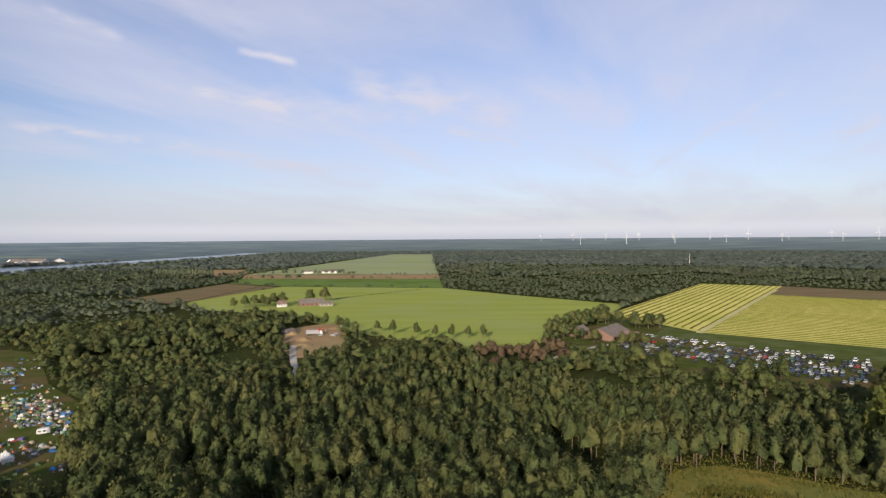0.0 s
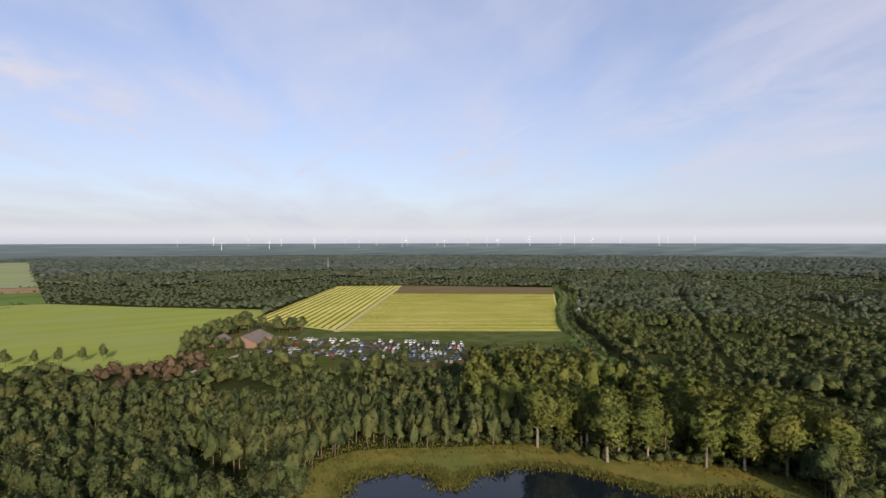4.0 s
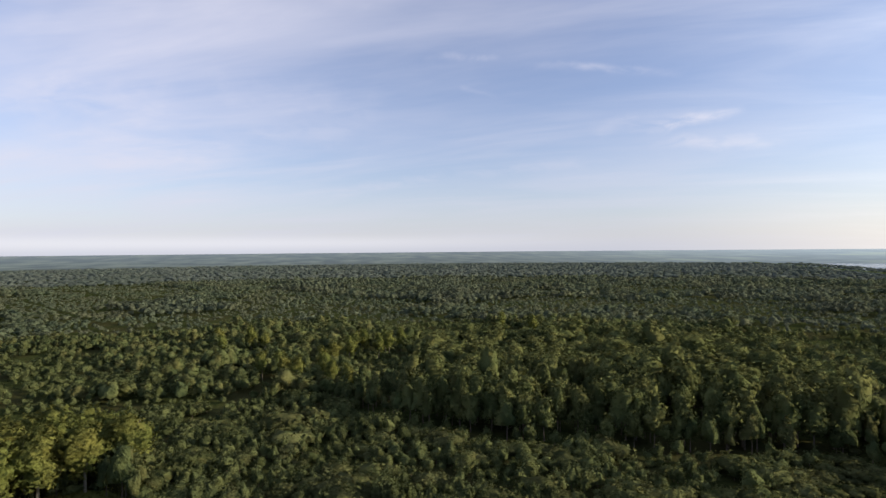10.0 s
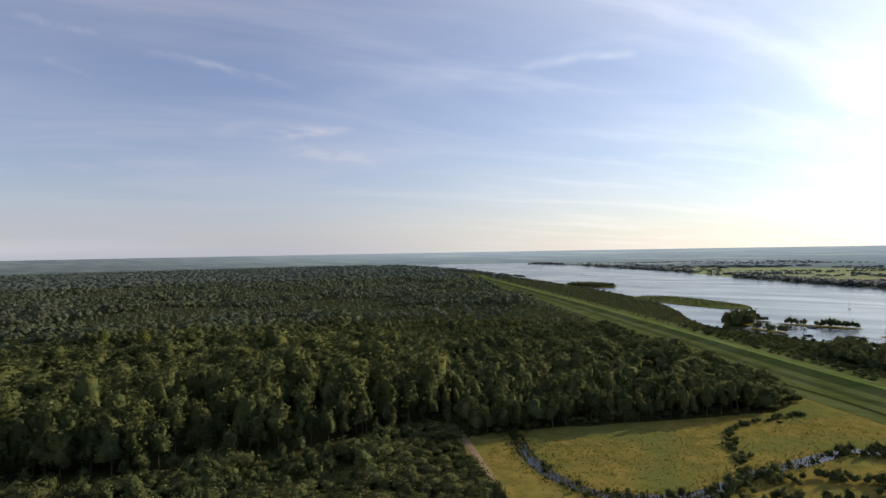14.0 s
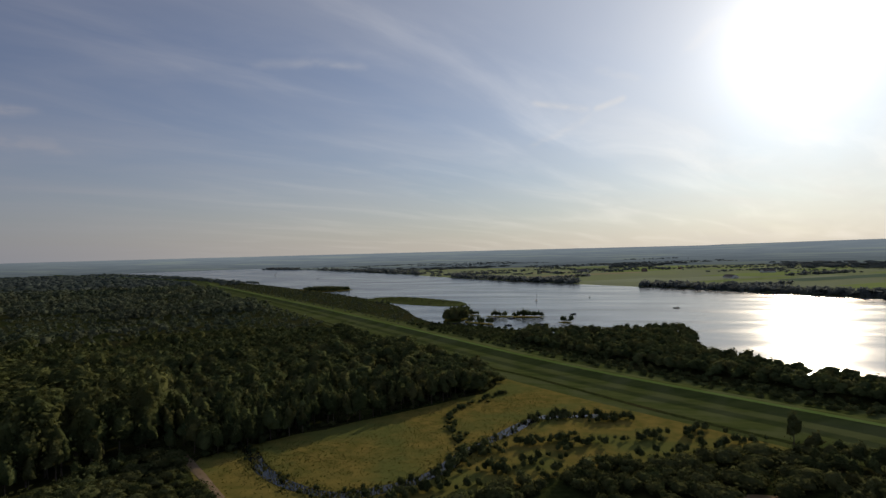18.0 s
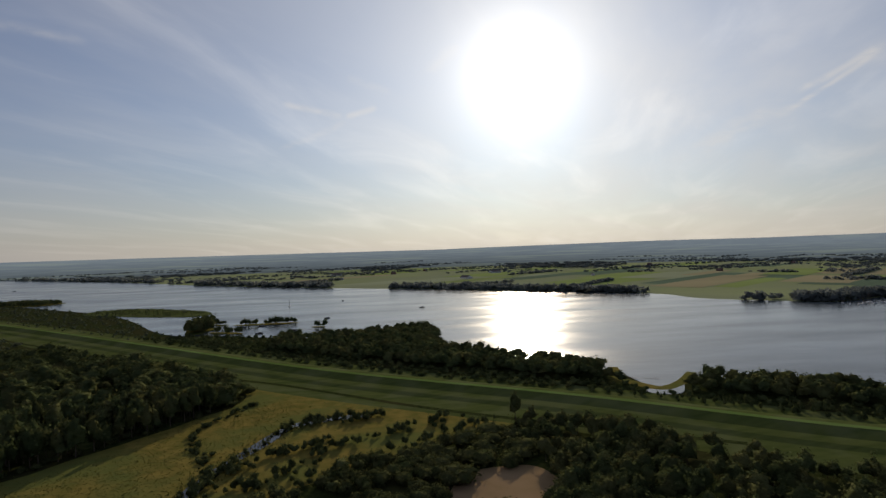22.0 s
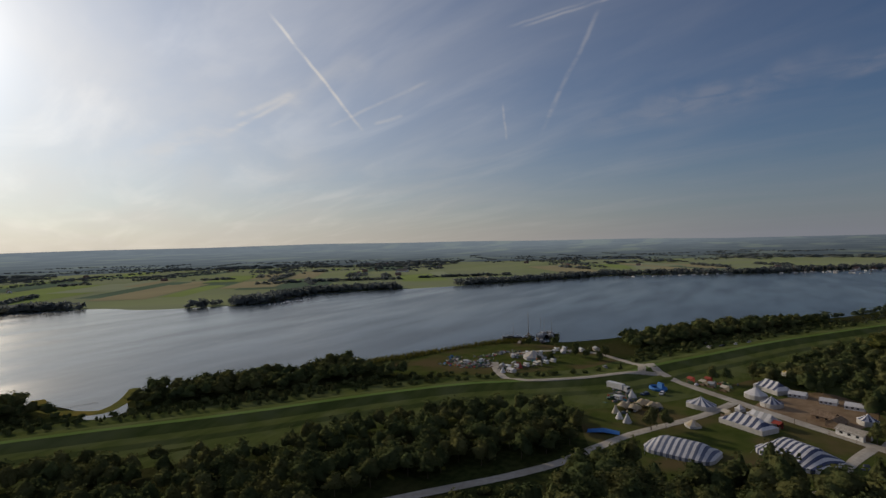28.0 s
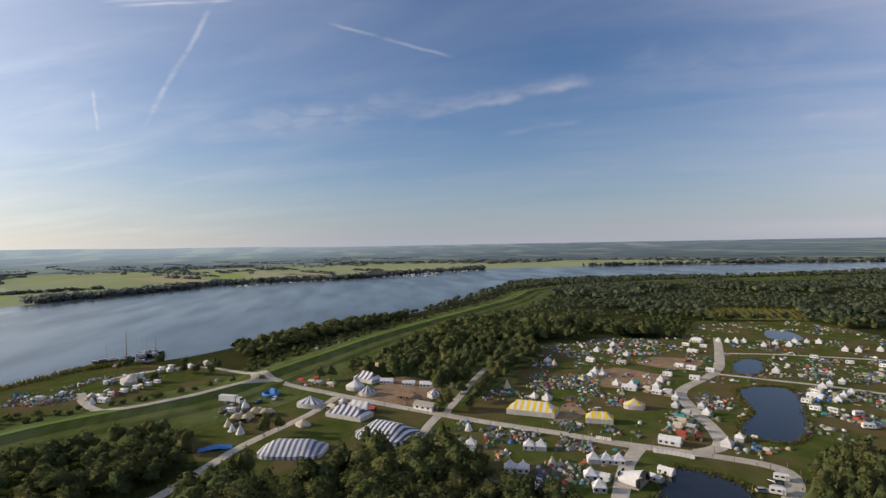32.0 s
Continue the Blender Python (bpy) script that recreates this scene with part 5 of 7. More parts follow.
# creek banks, canal rows and shore shrubs
line = np.array(smooth_line(CREEK, 14))
keep = line[rng.random(len(line)) < 0.6]
off = rng.normal(scale=1.6, size=keep.shape)
off[np.abs(off) < 1.4] *= 2.6
wood("creek_shrubs", NEAR[3], np.column_stack([keep + off, np.zeros(len(keep))]), rng.uniform(0.7, 1.7, len(keep)), rng.uniform(0.9, 1.3, len(keep)), M_WILLOW, "overgrown shrubs and sedge along the creek")
BANDS = ([(62, -160), (54, -182), (45, -200), (29, -215), (16, -223)], [(32, -244), (20, -249), (5, -252), (-6, -250)], [(40, -182), (25, -195), (7, -219), (-18, -230), (-36, -243)], [(75, -150), (50, -166), (25, -180), (0, -200), (-28, -220), (-50, -232)])
band = np.concatenate([np.array(smooth_line(q, 16)) for q in BANDS])
band = band + rng.normal(scale=2.6, size=band.shape)
wood("meadow_shrubs", NEAR[2], np.column_stack([band, np.zeros(len(band))]), rng.uniform(2.2, 5.2, len(band)), rng.uniform(1.2, 1.7, len(band)), M_WILLOW, "bands of grey-green willow scrub across the meadow")
band = np.array(smooth_line([(52, -198), (58, -215), (66, -228), (70, -248), (60, -272), (54, -286)], 14))
band = band + rng.normal(scale=1.6, size=band.shape)
wood("ditch_shrubs", NEAR[3], np.column_stack([band, np.zeros(len(band))]), rng.uniform(0.8, 2.4, len(band)), rng.uniform(0.9, 1.3, len(band)), M_WILLOW, "low scrub along a meadow ditch")
wood("forest_edge_shrubs", NEAR[3], np.column_stack([np.array(smooth_line([(148, -178), (125, -210), (95, -250), (62, -298), (82, -340), (125, -375)], 14)) + rng.normal(scale=2.0, size=(71, 2)), np.zeros(71)]),
     rng.uniform(1.5, 4.0, 71), rng.uniform(1.0, 1.4, 71), M_SHRUB, "shrubby edge of the wood")
for row_line, side, name in ((CANAL, 0, "canal_trees"), (CANAL_PATH, 5, "path_shrubs"), (CANAL_PATH, -5, "path_shrubs")):
    line = np.array(smooth_line(row_line, 16))
    t = np.gradient(line, axis=0)
    t /= np.linalg.norm(t, axis=1, keepdims=True)
    q = line + np.column_stack([t[:, 1], -t[:, 0]]) * -side + rng.normal(scale=1.2, size=line.shape)
    q = q[rng.random(len(q)) < (0.95 if side == 0 else 0.8)]
    wood(name, MID[0 if side == 0 else 2], np.column_stack([q, np.zeros(len(q))]), rng.uniform(5, 9, len(q)) * (1.15 if side == 0 else 0.62), rng.uniform(1.1, 1.5, len(q)), M_LEAF if side == 0 else M_WILLOW, "row of trees along the canal")
edge = np.array(smooth_line([(214, 70), (197, 79), (185, 100), (158, 123), (148, 148), (134, 163), (118, 172)], 18))
edge = np.concatenate([edge, edge + [4, 6]]) + rng.normal(scale=2.2, size=(2 * len(edge), 2))
wood("stand_undergrowth", NEAR[3], np.column_stack([edge, np.zeros(len(edge))]), rng.uniform(1.5, 5.0, len(edge)), rng.uniform(0.8, 1.2, len(edge)), M_SHRUB, "undergrowth at the foot of the poplars")
# plantation rows of saplings
rows_p = []
for i in range(14):
    for k in range(26):
        u, v = i / 13, k / 25
        a, b, c, d = [np.array(q, float) for q in PLANTATION]
        rows_p.append((1 - v) * ((1 - u) * a + u * d) + v * ((1 - u) * b + u * c))
rows_p = np.array(rows_p)
wood("saplings", MID[0], np.column_stack([rows_p, np.zeros(len(rows_p))]), rng.uniform(2, 3.5, len(rows_p)), rng.uniform(0.7, 1.0, len(rows_p)), M_SHRUB, "rows of young planted saplings")
# far poplars share the haze-paled leaf colour
row = np.column_stack([np.linspace(-554, -443, 34), np.linspace(1086, 1074, 34), np.zeros(34)])
wood("poplar_row", MID[1], row, rng.uniform(17, 21, 34), rng.uniform(0.8, 1.0, 34), M_HAZED_PALE, "row of tall slender poplars behind the wood")
# trees on the islands
q, h = [], []
for cx, cy, ra, rb, turn in ISLANDS:
    c, s = math.cos(radians(turn)), math.sin(radians(turn))
    for _ in range(min(380, int(ra * rb / 5) + 8)):
        u, v = rng.uniform(-0.85, 0.85), rng.uniform(-0.85, 0.85)
        if u * u + v * v < 0.75:
            q.append((cx + ra * u * c - rb * v * s, cy + ra * u * s + rb * v * c, 0.4))
            h.append(rng.uniform(1.5, 3.2) if ra > 80 else (rng.uniform(5, 9) if ra > 40 else (rng.uniform(11, 18) if rb > 20 else rng.uniform(3, 10))))
wood("island_trees", MID[2], np.array(q), np.array(h), rng.uniform(1.0, 1.4, len(q)), M_LEAF, "willows and reeds covering the islands")
FARH = [sky_turned(*crown("shrub", 70 + k, 10, 0.22, 1), 0.5) for k in range(5)]
# the far bank: trees along the shore, copses and hedges, haze painted in their colour
shore = np.array(smooth_line(FAR_SHORE[2:-3], 60))
nn = np.array([noise.noise((i * 0.021, 0, 5.5)) for i in range(len(shore))])
k = (nn > -0.32) & (rng.random(len(shore)) < 0.9)
inland = np.array([(-0.55, -0.83)])
q = np.concatenate([shore[k] + inland * rng.uniform(4, 40, (k.sum(), 1)) for _ in range(3)])
q = q[~inside(q, RIVER) & ~((q[:, 0] > -480) & (q[:, 0] < -396))]
clump = np.concatenate([np.array(a) + rng.normal(scale=1.0, size=(n, 2)) * sp for a, n, sp in (((-335, -800), 150, (26, 16)), ((-368, -775), 90, (18, 12)), ((20, -1062), 60, (22, 10)), ((130, -1210), 70, (40, 10)), ((-470, -610), 26, (40, 12)), ((-640, -610), 120, (46, 12)))])
clump = clump[~inside(clump, RIVER)]
q = np.concatenate([q, clump])
wood("shore_trees", FARH, np.column_stack([q, np.full(len(q), 0.1)]), rng.uniform(4, 11, len(q)), rng.uniform(0.8, 1.4, len(q)), M_HAZED_BANK, "dark trees along the far shore")
spots = []
for i in range(44):
    a, r = rng.uniform(math.radians(-178), math.radians(-60)) if i % 5 else rng.uniform(math.radians(140), math.radians(180)), 1000 * (1.75 ** rng.random())
    c = np.array([r * math.cos(a), r * math.sin(a)])
    turn = radians(rng.choice([35, 125, 30, 45]))
    long, thick = (rng.uniform(90, 320), 7) if rng.random() < 0.55 else (rng.uniform(50, 130), rng.uniform(30, 70))
    n = int(long * rng.uniform(0.12, 0.40))
    u, v = rng.uniform(-0.5, 0.5, n) * long, rng.uniform(-0.5, 0.5, n) * thick
    spots.append(np.column_stack([c[0] + u * math.cos(turn) - v * math.sin(turn), c[1] + u * math.sin(turn) + v * math.cos(turn)]))
q = np.concatenate(spots)
q = q[inside(q, FAR_SIDE)]
wood("far_hedges", FARH, np.column_stack([q, [ground_z(v) for v in np.hypot(q[:, 0], q[:, 1])]]), rng.uniform(3, 7, len(q)), rng.uniform(1.1, 2.0, len(q)), M_HAZED_BANK, "hedges and copses between far pastures")
rows_q = []
for i in range(90):
    a, r = rng.uniform(radians(-185), radians(-58)), 1560 * (1.95 ** rng.random())
    turn, long = radians(rng.choice([35, 35, 125, 20])), rng.uniform(150, 700)
    u, v = rng.uniform(-0.5, 0.5, int(long / 7)) * long, rng.normal(scale=9 if i % 4 else 40, size=int(long / 7))
    rows_q.append(np.column_stack([r * math.cos(a) + u * math.cos(turn) - v * math.sin(turn), r * math.sin(a) + u * math.sin(turn) + v * math.cos(turn)]))
q = np.concatenate(rows_q)
rr = np.hypot(q[:, 0], q[:, 1])
q = q[inside(q, FAR_SIDE) & (rr > 1500) & (rr < 3200)]
wood("distant_hedges", FAR_TUFT, np.column_stack([q, [ground_z(v) for v in np.hypot(q[:, 0], q[:, 1])]]), rng.uniform(4, 8, len(q)), rng.uniform(1.1, 2.0, len(q)), M_HAZED_BANK, "distant hazy hedgerows and copses")
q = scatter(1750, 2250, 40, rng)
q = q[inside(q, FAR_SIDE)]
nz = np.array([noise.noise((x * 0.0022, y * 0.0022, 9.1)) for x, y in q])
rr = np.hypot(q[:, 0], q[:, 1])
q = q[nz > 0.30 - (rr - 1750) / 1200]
wood("far_woods", FAR_TUFT, np.column_stack([q, [ground_z(v) for v in np.hypot(q[:, 0], q[:, 1])]]), rng.uniform(6, 11, len(q)), rng.uniform(3.0, 5.0, len(q)), M_HAZED_BANK, "hazy woods beyond the far pastures")
# far pasture parcels, with haze lightening painted into their tones
HAZED_TONES = [surf("parcel_%s" % n, c, tuple(v * 1.15 for v in c), 0.01, stretch=(35, 0.3, 1)) for n, c in (("bright", (0.23, 0.29, 0.10)), ("pale", (0.27, 0.30, 0.19)), ("dark", (0.12, 0.165, 0.11)), ("straw", (0.30, 0.27, 0.16)))]
for i in range(110):
    a, r = rng.uniform(math.radians(-180), math.radians(-62)), 1000 * (2.05 ** rng.random())
    c = np.array([r * math.cos(a), r * math.sin(a)])
    turn, w, l = radians(35), rng.uniform(30, 110), rng.uniform(120, 380)
    quad = [(c[0] + u * l * math.cos(turn) - v * w * math.sin(turn), c[1] + u * l * math.sin(turn) + v * w * math.cos(turn)) for u, v in ((-0.5, -0.5), (0.5, -0.5), (0.5, 0.5), (-0.5, 0.5))]
    if inside(np.array(quad), FAR_SIDE).all() and r < 2000:
        patch("parcel", quad, 0.13 + 0.004 * i, HAZED_TONES[int(rng.choice([0, 0, 1, 2, 2, 3]))], "far green pasture parcel between hedges", "field", rounded=0)
# reeds round water
def tufts(name, outline, count, spread_m, tall, label, closed=True):
    ln_ = np.array(smooth_line(outline, 12, closed))
    c = ln_[rng.integers(0, len(ln_), count)] + rng.normal(scale=spread_m, size=(count, 2))
    a = rng.uniform(0, 6.28, count)
    d = np.column_stack([np.cos(a), np.sin(a)]) * rng.uniform(0.12, 0.35, (count, 1))
    h = rng.uniform(0.5, 1.0, count) * tall
    lean = rng.normal(scale=0.15, size=(count, 2))
    z0 = np.full((count, 1), 0.05)
    V = np.stack([np.column_stack([c - d, z0]), np.column_stack([c + d, z0]), np.column_stack([c + d * 0.3 + lean, h]), np.column_stack([c - d * 0.5 + lean * 1.6, h * 0.8])], 1).reshape(-1, 3)
    tagged(new(name, mesh_from(name, V, np.arange(4 * count).reshape(-1, 4), M_REED)), label, "reeds", kind="stuff")


tufts("pond_reeds", POND_N, 9000, 2.2, 1.2, "tall tan reeds round the dark pond")
tufts("bank_reeds", POND_BANK, 9000, 6.0, 0.8, "rough sedge on the pond bank")
tufts("camp_pond_reeds", POND_A, 2600, 0.9, 0.8, "reed fringe of the camp pond")
tufts("small_pond_reeds", POND_B, 600, 0.9, 0.8, "reed fringe of the small pond")
tufts("stage_pond_reeds", POND_D, 900, 1.2, 1.0, "reed fringe beside the stage pond")
tufts("creek_reeds", CREEK, 2600, 3.2, 0.9, "sedge along the meadow creek", False)
tufts("shore_reeds", [(-282, -218), (-319, -198), (-375, -170), (-394, -150)], 2600, 3.5, 2.2, "green reed bed on the shore by the harbour", False)
tufts("meadow_tufts", [(125, -175), (106, -188), (75, -225), (69, -275), (38, -269), (56, -212), (88, -175)], 9000, 13.0, 0.32, "tall golden meadow grass")


# ---- shapes for things ----
def box(bm, x, y, z, sx, sy, sz, taper=1.0, turn=0.0):
    """A box standing on z, its top drawn in by taper."""
    c, s = math.cos(turn), math.sin(turn)
    rows = []
    for h, k in ((0, 1), (sz, taper)):
        rows.append([bm.verts.new((x + (u * c - v * s) * k, y + (u * s + v * c) * k, z + h)) for u, v in ((-sx / 2, -sy / 2), (sx / 2, -sy / 2), (sx / 2, sy / 2), (-sx / 2, sy / 2))])
    lo, hi = rows
    bm.faces.new(lo[::-1])
    bm.faces.new(hi)
    for i in range(4):
        bm.faces.new((lo[i], lo[(i + 1) % 4], hi[(i + 1) % 4], hi[i]))
    return bm


def solid(name, parent, mat, boxes, label="", bevel=0.0):
    bm = bmesh.new()
    for b in boxes:
        box(bm, *b)
    if bevel:
        bmesh.ops.bevel(bm, geom=bm.edges[:], offset=bevel, segments=2, affect="EDGES")
    return part(name, bm, parent, label, mat)


def sheet(name, parent, mat, verts, faces, label=""):
    me = bpy.data.meshes.new(name)
    me.from_pydata(verts, [], faces)
    me.materials.append(mat)
    return part(name, me, parent, label)


def tube(bm, a, b, r1, r2, n=6):
    a, b = Vector(a), Vector(b)
    q = (b - a).to_track_quat("Z", "Y")
    rows = []
    for e, r in ((a, r1), (b, r2)):
        rows.append([bm.verts.new(e + q @ Vector((r * math.cos(6.2832 * k / n), r * math.sin(6.2832 * k / n), 0))) for k in range(n)])
    for k in range(n):
        bm.faces.new((rows[0][k], rows[0][(k + 1) % n], rows[1][(k + 1) % n], rows[1][k]))
    bm.faces.new(rows[0][::-1])
    bm.faces.new(rows[1])
    return bm


def rod(name, parent, mat, a, b, r1, r2=None, n=6, label=""):
    return part(name, tube(bmesh.new(), a, b, r1, r1 if r2 is None else r2, n), parent, label, mat)


fresh = set()


def put(proto, x, y, turn=0.0, size=1.0, z=0.06):
    """A thing set down: the first time itself, then its copies."""
    m = Matrix.Translation((x, y, z)) @ Matrix.Rotation(radians(turn), 4, "Z") @ Matrix.Scale(size, 4)
    if proto.name not in fresh:
        fresh.add(proto.name)
        proto.matrix_basis = m
        return proto
    ob = copy_thing(proto, Matrix.Identity(4))
    ob.matrix_basis = m
    fresh.add(ob.name)
    return ob


def cloth(name, c):
    return surf(name, tuple(v * 0.86 for v in c), c, 0.9, 0.75, spec=0.2, thing=0.10, bump=0.02)


C_WHITE, C_CREAM = cloth("white_canvas", (0.58, 0.58, 0.59)), cloth("cream_canvas", (0.50, 0.45, 0.36))
C_BLUE, C_NAVY = cloth("slate_blue_canvas", (0.13, 0.15, 0.215)), cloth("navy_canvas", (0.06, 0.075, 0.135))
C_YELLOW, C_GREY, C_BEIGE = cloth("yellow_canvas", (0.70, 0.50, 0.03)), cloth("grey_canvas", (0.34, 0.35, 0.36)), cloth("beige_canvas", (0.40, 0.33, 0.22))
C_RED, C_GREEN, C_SKY = cloth("red_nylon", (0.34, 0.07, 0.05)), cloth("green_nylon", (0.08, 0.13, 0.06)), cloth("blue_nylon", (0.04, 0.16, 0.42))
C_ORANGE, C_TEAL, C_LIME = cloth("orange_nylon", (0.34, 0.13, 0.06)), cloth("teal_nylon", (0.05, 0.25, 0.27)), cloth("lime_nylon", (0.24, 0.28, 0.10))
C_PURPLE, C_DARK = cloth("purple_nylon", (0.12, 0.08, 0.25)), cloth("dark_grey_nylon", (0.09, 0.10, 0.11))
P_WHITE, P_GREY, P_BLACK = plain("white_paint", (0.62, 0.62, 0.61), 0.35), plain("grey_paint", (0.28, 0.29, 0.30), 0.35), plain("black_paint", (0.02, 0.02, 0.022), 0.3)
P_BLUE, P_RED, P_SILVER, P_GREEN = plain("blue_paint", (0.03, 0.055, 0.12), 0.3), plain("red_paint", (0.38, 0.03, 0.02), 0.3), plain("silver_paint", (0.45, 0.46, 0.47), 0.35), plain("green_paint", (0.05, 0.11, 0.06), 0.35)
P_GLASS, P_RUBBER, P_STEEL = plain("dark_glass", (0.02, 0.022, 0.026), 0.25, spec=0.3), plain("rubber", (0.02, 0.02, 0.02), 0.85), plain("galvanised_steel", (0.42, 0.43, 0.44), 0.45, metal=0.7)
P_WOOD, P_PLANK, P_BRICK = surf("weathered_wood", (0.17, 0.12, 0.08), (0.27, 0.20, 0.14), 1.2, bump=0.02), surf("grey_planks", (0.26, 0.24, 0.21), (0.36, 0.33, 0.29), 1.4, bump=0.02), surf("red_brick", (0.16, 0.10, 0.08), (0.22, 0.145, 0.115), 1.6, bump=0.02)
P_TILE, P_SHEET = surf("dark_roof_tiles", (0.13, 0.09, 0.08), (0.20, 0.145, 0.125), 0.5, island=0.15), surf("grey_roof_sheet", (0.14, 0.12, 0.108), (0.19, 0.165, 0.15), 0.4, island=0.12)


# ---- tents ----
def pagoda_tent(wall_mat, size, label, windows=False):
    """A square tent with four walls and a concave pointed roof."""
    t = new("pagoda_tent")
    e, h = size / 2, 2.1
    rows = [(e + 0.12, h - 0.25), (e + 0.1, h), (e * 0.62, h + size * 0.16), (e * 0.32, h + size * 0.34), (e * 0.12, h + size * 0.48), (0.05, h + size * 0.62)]
    v, f = [], []
    for r, z in rows:
        v += [(-r, -r, z), (r, -r, z), (r, r, z), (-r, r, z)]
    for i in range(len(rows) - 1):
        for k in range(4):
            f.append((i * 4 + k, i * 4 + (k + 1) % 4, i * 4 + 4 + (k + 1) % 4, i * 4 + 4 + k))
    f.append((20, 21, 22, 23))
    sheet("canopy", t, C_WHITE, v, f)
    for k in range(4):
        a = k * math.pi / 2
        w = solid("side_wall", t, wall_mat, [(0, -e, 0, size * 0.97, 0.06, h)])
        w.rotation_euler.z = a
        if windows and k % 2 == 0:
            for o in (-0.27, 0.27):
                solid("window", w, P_GLASS, [(o * size, -e - 0.04, 0.7, size * 0.2, 0.04, 1.0, 0.98)])
    rod("finial", t, P_STEEL, (0, 0, h + size * 0.60), (0, 0, h + size * 0.72), 0.04)
    return tagged(t, label, "tent", group="pagoda tents of the camp")


PAGODA = [pagoda_tent(C_WHITE, 5.0, "white pagoda tent with pointed roof on grass"), pagoda_tent(C_WHITE, 5.0, "white pagoda tent with arched windows", True), pagoda_tent(C_GREY, 4.2, "small white pagoda tent with grey walls")]
SPOTS_A = [(-200, 42), (-180, 36), (-193.9, 62.2), (-192.6, 66.2), (-176.4, 50.1), (-175.1, 54.1), (-177.6, 79.4), (-176.2, 83.3), (-174.8, 87.2), (-159, 53), (-157, 72), (-165.5, 73)]
SPOTS_B = [(-270, 134), (-265, 140), (-331, 119), (-354, 162), (-350, 170), (-369, 181), (-336, 174), (-296, 134), (-290, 129), (-290, 136), (-272, 160), (-259, 150), (-256, 85), (-252, 90)]
SPOTS_C = [(-365, 260), (-362, 265), (-360, 270), (-358, 275), (-342, 278), (-346, 290), (-338, 294), (-350, 309), (-346, 315), (-342, 321), (-315, 315), (-311, 321), (-309, 335), (-274, 230)]
SPOTS_D = [(-181, 132), (-185, 140), (-224, 151), (-216, 148), (-239, 148), (-228, 141), (-219, 215), (-225, 224), (-228, 231), (-239, 226), (-244, 235), (-246, 244), (-148, 188), (-151, 191), (-268, -5), (-262, 0)]
for spots, which in ((SPOTS_A, 1), (SPOTS_B, 0), (SPOTS_C, 0), (SPOTS_D, 2)):
    for i, (x, y) in enumerate(spots):
        put(PAGODA[which if i % 3 else 0], x, y, (71 if which == 1 else 40) + rng.uniform(-4, 4), rng.uniform(0.76, 0.80) if which == 1 else rng.uniform(0.64, 0.76))


C_WALL = cloth("off_white_canvas_wall", (0.46, 0.45, 0.43))


def striped_tent(length, width, eave, ridge, mats, label, panels, hip=0.3, name="striped_tent", curve=1.15):
    """A big tent of sewn strips: a curved roof over the length, hipped ends, low side walls."""
    t = new(name)
    half, cross = length / 2, 8

    def at(u, v):
        """u along -1..1, v across -1..1: a point of the roof."""
        end = max(0.0, (abs(u) - (1 - hip)) / hip)
        k = max(0.0, 1 - end ** (1.6 if curve > 1.3 else 1.0))
        w = width / 2 * (0.5 + 0.5 * math.sqrt(max(0.0, 1 - end * end)) if curve > 1.3 else 1.0)
        lie = min(1 - abs(v) ** curve, k) if curve <= 1.3 else k * (1 - abs(v) ** curve)
        rise = (ridge - eave) * (lie - 0.10 * math.sin(math.pi * lie))
        return (u * half, v * w, eave + rise)
    for i in range(panels):
        u0, u1 = -1 + 2 * i / panels, -1 + 2 * (i + 1) / panels
        v, f = [], []
        for a in (u0, (u0 + u1) / 2, u1):
            for j in range(cross + 1):
                v.append(at(a, -1 + 2 * j / cross))
        for a in range(2):
            for j in range(cross):
                b = a * (cross + 1) + j
                f.append((b, b + cross + 1, b + cross + 2, b + 1))
        sheet("roof_strip", t, mats[i % len(mats)], v, f)
        for side in (-1, 1):
            p, q = at(u0, side), at(u1, side)
            sheet("side_wall", t, C_WALL if curve <= 1.3 else mats[i % len(mats)], [p, q, (q[0], q[1] * 1.01, 0), (p[0], p[1] * 1.01, 0)], [(0, 1, 2, 3)])
    for side in (-1, 1):
        p, q = at(side, -1), at(side, 1)
        sheet("end_wall", t, C_WALL, [p, q, (q[0] * 1.01, q[1], 0), (p[0] * 1.01, p[1], 0)], [(0, 1, 2, 3)])
    for k in range(6):
        x = -half * 0.8 + 1.6 * half * k / 5
        for side in (-1, 1):
            rod("guy_rope", t, P_STEEL, (x, side * width / 2, eave), (x, side * (width / 2 + 1.6), 0), 0.03, n=4)
    return tagged(t, label, "tent", group="striped festival tents")


def turned(ob, x, y, deg):
    ob.matrix_basis = Matrix.Translation((x, y, 0.07)) @ Matrix.Rotation(radians(deg), 4, "Z")
    return ob


turned(striped_tent(24, 15.5, 1.2, 4.6, (C_WHITE, C_BLUE), "large white and slate-blue striped big top", 23, 0.5, "big_top", 1.7), -209, -22, 76)
turned(striped_tent(24, 18, 1.4, 5.6, (C_WHITE, C_NAVY), "large white and navy striped big top", 23, 0.6, "big_top", 1.6), -219, 13, 48)


